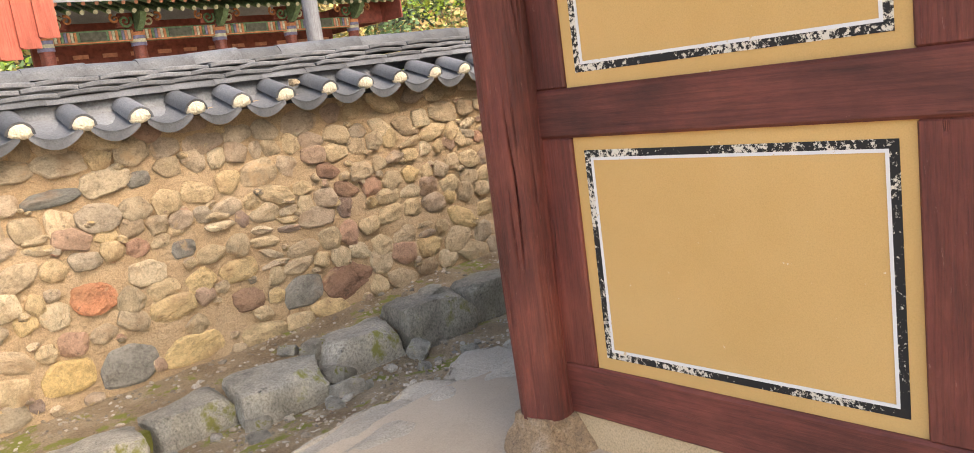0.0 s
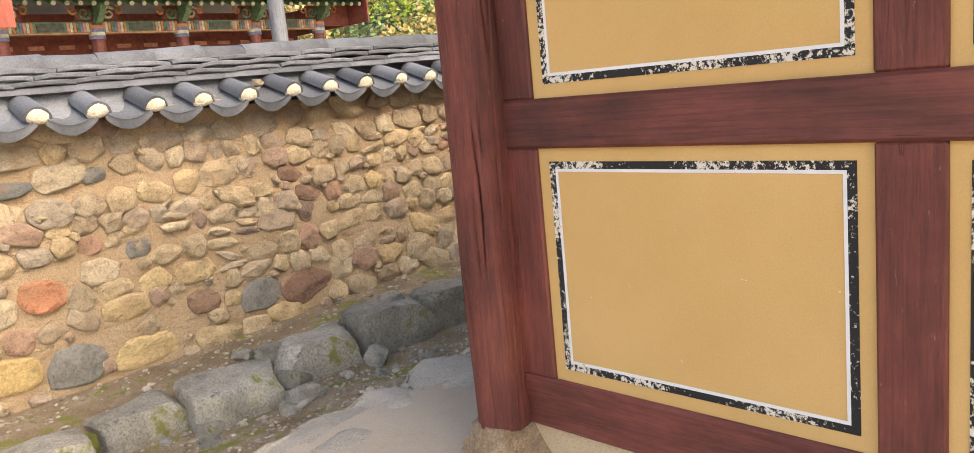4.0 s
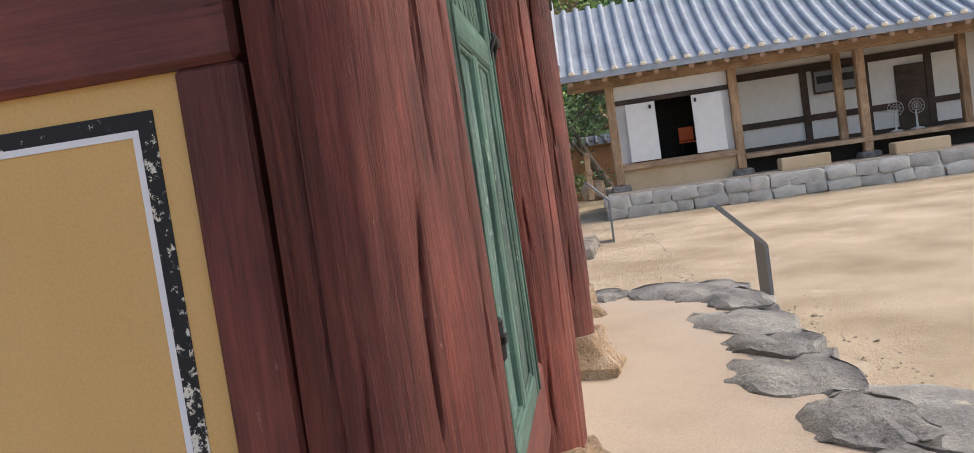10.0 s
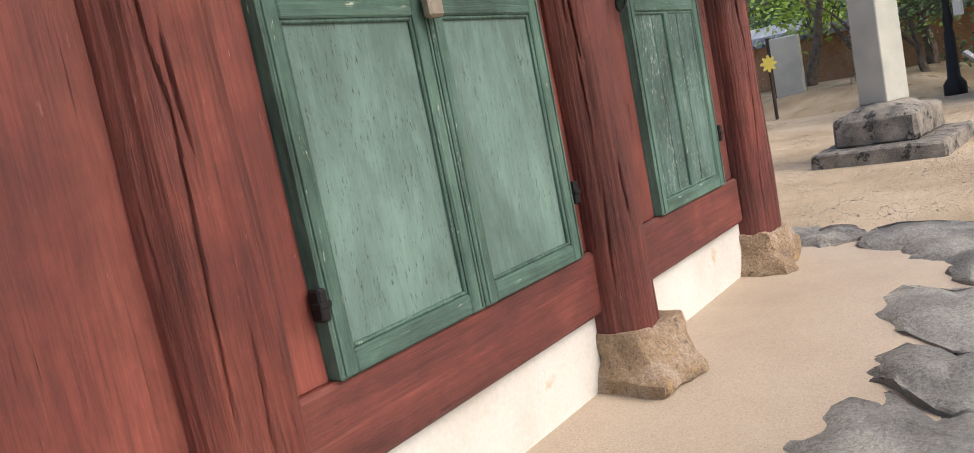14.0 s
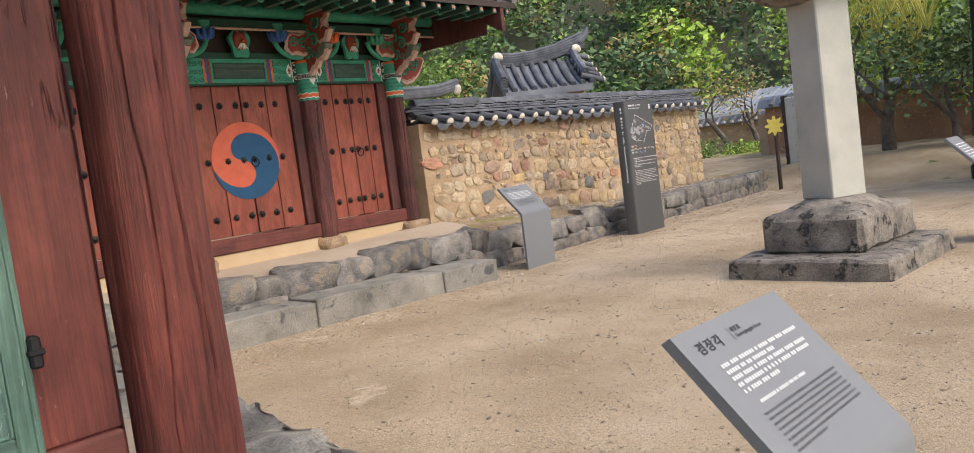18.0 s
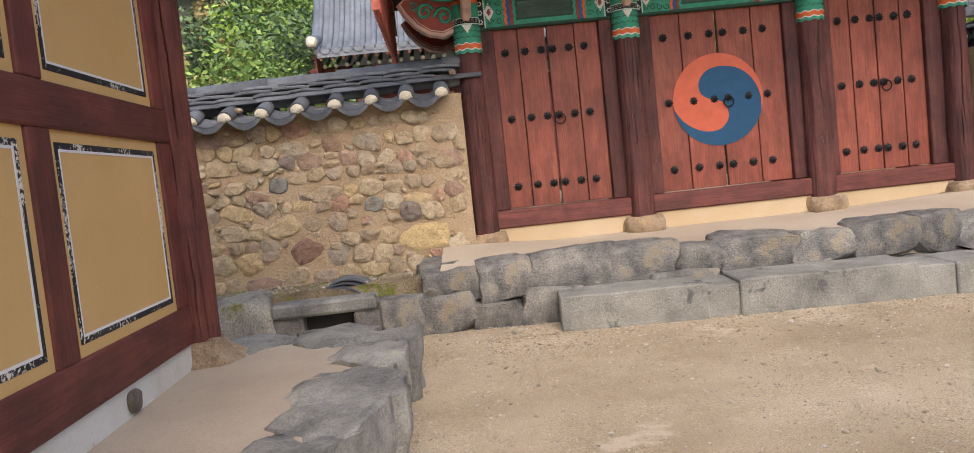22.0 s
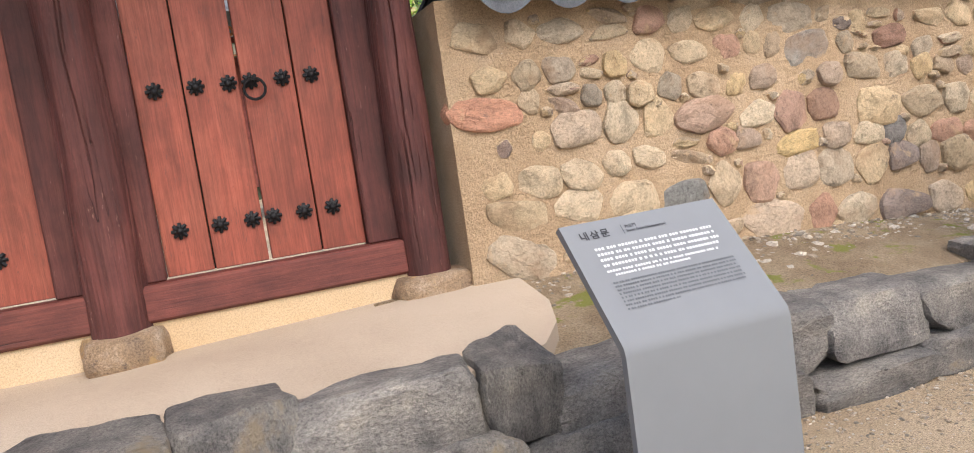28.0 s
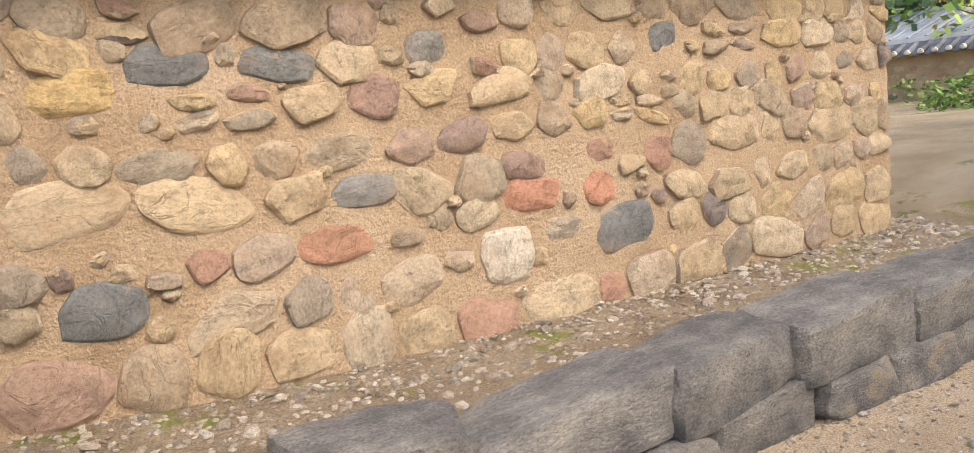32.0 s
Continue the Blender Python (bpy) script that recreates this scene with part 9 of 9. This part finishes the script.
# ---- stele inscription ----
def inscription():
    s = bpy.data.objects["stele"]
    m = pose(15.50, -0.40, 0, 0, 0, -29)
    front = m @ Matrix.Translation((-0.04, -0.308, 0)) @ Matrix.Rotation(radians(90), 4, "X")
    for i, ch in enumerate("筆巖書院廟庭碑"):
        words(ch, 0.125, CARVED, s, front @ Matrix.Translation((-0.05, 2.60 - 0.275 * i, 0.0)), "character")
    rnd = random.Random(8)
    side = m @ Matrix.Translation((-0.308, 0, 0)) @ Matrix.Rotation(radians(-90), 4, "Z") @ Matrix.Rotation(radians(90), 4, "X")
    for c in range(6):
        bm = bmesh.new()
        for i in range(44):
            z = 2.85 - 0.045 * i
            if rnd.random() < 0.85:
                w, h = rnd.uniform(0.012, 0.028), rnd.uniform(0.012, 0.026)
                x = -0.22 + 0.085 * c
                bm.faces.new([bm.verts.new(side @ Vector(q)) for q in ((x - w / 2, z, 0), (x + w / 2, z, 0), (x + w / 2, z + h, 0), (x - w / 2, z + h, 0))])
        tagged(part("text_column", bm, CARVED_S, s), "worn column of small carved writing", "", "", "stuff")


# the writing lies flat; shade in the cut strokes is put into these greys
CARVED_S = plain("worn_carving_shade", (0.33, 0.33, 0.29), 0.9, 0, 0.1)
CARVED = plain("carved_shadow", (0.20, 0.195, 0.175), 0.9, 0, 0.1)
inscription()
set_words()

# ---- pieces of walls last ----
MARKS_E = [
    (20.17, 1.01, 0.36, 0.17, 1), (21.19, 1.08, 0.36, 0.18, 1), (21.61, 1.06, 0.22, 0.19, 1), (21.01, 0.80, 0.32, 0.27, 3), (19.59, 1.79, 0.31, 0.17, 2), (20.01, 1.77, 0.33, 0.16, 2),
    (20.69, 1.81, 0.22, 0.16, 2), (22.11, 1.80, 0.22, 0.18, 2), (19.25, 1.71, 0.34, 0.18, 0), (20.33, 1.21, 0.33, 0.15, 2), (21.76, 0.83, 0.45, 0.28, 2), (19.24, 0.90, 0.31, 0.23, 2),
    (17.92, 1.79, 0.33, 0.15, 4), (17.22, 1.78, 0.40, 0.22, 2), (17.33, 1.41, 0.29, 0.20, 4), (17.09, 1.19, 0.39, 0.16, 0), (15.05, 1.63, 0.44, 0.19, 1), (16.23, 0.97, 0.37, 0.25, 2),
]
MARKS_W = [
    (1.36, 1.04, 0.30, 0.22, 1), (3.27, 1.56, 0.23, 0.15, 4), (3.41, 1.38, 0.26, 0.15, 4), (2.86, 0.66, 0.37, 0.27, 2), (3.29, 0.64, 0.50, 0.30, 4), (2.42, 0.73, 0.29, 0.18, 4),
    (1.23, 1.73, 0.37, 0.11, 2), (1.09, 0.58, 0.35, 0.26, 0), (1.48, 0.52, 0.39, 0.29, 2), (1.92, 0.50, 0.48, 0.24, 0), (2.00, 1.22, 0.19, 0.15, 2), (1.79, 1.76, 0.18, 0.12, 2),
    (7.24, 1.52, 0.20, 0.18, 2), (8.69, 0.84, 0.57, 0.29, 0), (7.47, 0.82, 0.34, 0.25, 4), (8.19, 1.23, 0.21, 0.17, 2), (7.84, 1.89, 0.23, 0.17, 4),
]
coping(WALL_W, -3.9, 9.0, west_top, 11)
coping(WALL_E, 15.0, 24.0, east_top, 12)
lay_stones(WALL_W, -4.0, 9.15, ledge_z, 2.15, 21, (0.6, 5.2), MARKS_W, (0.125, 0.185), 0.002)
lay_stones(WALL_E, 14.9, 24.1, ledge_z, 2.17, 22, (14.9, 21.5), MARKS_E, (0.155, 0.225), 0.020)


def pebbles(name, label, count, place, seed, size, mat):
    """Loose stones on the ground as one joined mesh; place(rnd) gives x, y, z."""
    rnd = random.Random(seed)
    bases = []
    for s in range(5):
        bm = bmesh.new()
        bmesh.ops.create_icosphere(bm, subdivisions=1, radius=1.0)
        for v in bm.verts:
            v.co *= 1 + 0.3 * noise.noise(v.co * 1.3 + Vector((s * 4, 0, 0)))
        bases.append(([v.co.copy() for v in bm.verts], [[v.index for v in f.verts] for f in bm.faces]))
        bm.free()
    V, F = [], []
    for _ in range(count):
        x, y, z = place(rnd)
        r = size * rnd.uniform(0.4, 1.0) * (2.2 if rnd.random() < 0.04 else 1)
        m = Matrix.Translation((x, y, z + r * 0.25)) @ Euler((rnd.uniform(-0.4, 0.4), rnd.uniform(-0.4, 0.4), rnd.uniform(0, 6.3))).to_matrix().to_4x4() @ Matrix.Diagonal((r * rnd.uniform(0.8, 1.5), r * rnd.uniform(0.7, 1.1), r * rnd.uniform(0.4, 0.7), 1))
        vs, fs = bases[rnd.randrange(5)]
        o = len(V)
        V += [m @ q for q in vs]
        F += [[i + o for i in f] for f in fs]
    me = bpy.data.meshes.new(name)
    me.from_pydata(V, [], F)
    me.materials.append(mat)
    return tagged(new(name, me), label, "gravel", "", "stuff")


GRIT = stones_mat("grit", [(0.0, (0.26, 0.23, 0.19)), (0.4, (0.44, 0.35, 0.25)), (0.7, (0.56, 0.48, 0.38)), (1.0, (0.66, 0.60, 0.52))], island=True, coat=None)


def ledge_top(x, f, y_front):
    y = y_front + (WALL_Y + 0.15 - y_front) * f
    return y, kerb_z(x) - 0.05 + (ledge_z(x) + 0.06 - kerb_z(x)) * f + 0.022 * noise.noise(Vector((x * 3, y * 3, 2))) + 0.012 * noise.noise(Vector((x * 11, y * 11, 5)))


def on_ledge(x0, x1, yf):
    def place(rnd):
        x = rnd.uniform(x0, x1)
        y, z = ledge_top(x, rnd.random() ** 0.8, yf)
        return x, y, z
    return place


def on_ground(x0, x1, y0, y1, bias=0.0):
    def place(rnd):
        x = rnd.uniform(x0, x1)
        f = rnd.random()
        y = y1 - (y1 - y0) * f ** (1 + bias)
        return x, y, ground_z(x, y)
    return place


CRUMB = stones_mat("soil_crumb", [(0.0, (0.26, 0.18, 0.11)), (0.5, (0.38, 0.28, 0.18)), (1.0, (0.52, 0.40, 0.28))], island=True, coat=None)
RUBBLE = stones_mat("rubble_stone", [(0, (0.30, 0.28, 0.25)), (0.5, (0.46, 0.40, 0.32)), (1, (0.55, 0.52, 0.46))], island=True)
pebbles("gravel", "loose gravel on the ledge by the east wall", 6500, on_ledge(14.8, 24.5, 4.7), 1, 0.019, GRIT)
def on_verge(y0, y1):
    def place(rnd):
        x, y = rnd.uniform(0.8, 6.0), rnd.uniform(y0, y1)
        return x, y, verge_z(x, y)
    return place


pebbles("gravel", "loose gravel on the soil beside the platform", 1500, on_verge(3.55, 4.5), 12, 0.016, GRIT)
pebbles("gravel", "loose gravel on the ledge by the west wall", 1500, on_ledge(0.5, 8.7, 4.75), 2, 0.018, GRIT)
pebbles("gravel", "loose gravel at the foot of the kerb", 4200, on_ground(13.5, 24.5, 3.2, 4.4, 1.2), 3, 0.013, GRIT)
pebbles("gravel", "loose gravel before the gate steps", 2600, on_ground(8.6, 14.5, 3.0, 4.4, 1.0), 4, 0.011, GRIT)
pebbles("gravel", "grit scattered over the court", 24000, on_ground(7.8, 20.0, -2.5, 4.2), 5, 0.008, GRIT)
pebbles("gravel", "brown soil crumbs along the foot of the step", 2600, on_ground(9.0, 14.6, 2.9, 3.9, 1.6), 9, 0.009, CRUMB)
pebbles("gravel", "broken stones between platform and wall", 260, on_ground(7.2, 8.3, 3.2, 4.45), 6, 0.022, GRIT)
pebbles("gravel", "loose stones at the platform edge and sign foot", 500, on_ground(4.0, 9.0, -3.3, -2.45, 1.0), 7, 0.014, GRIT)
pebbles("rubble", "broken field stones lying along the west kerb", 46, on_verge(4.1, 4.5), 8, 0.05, RUBBLE)
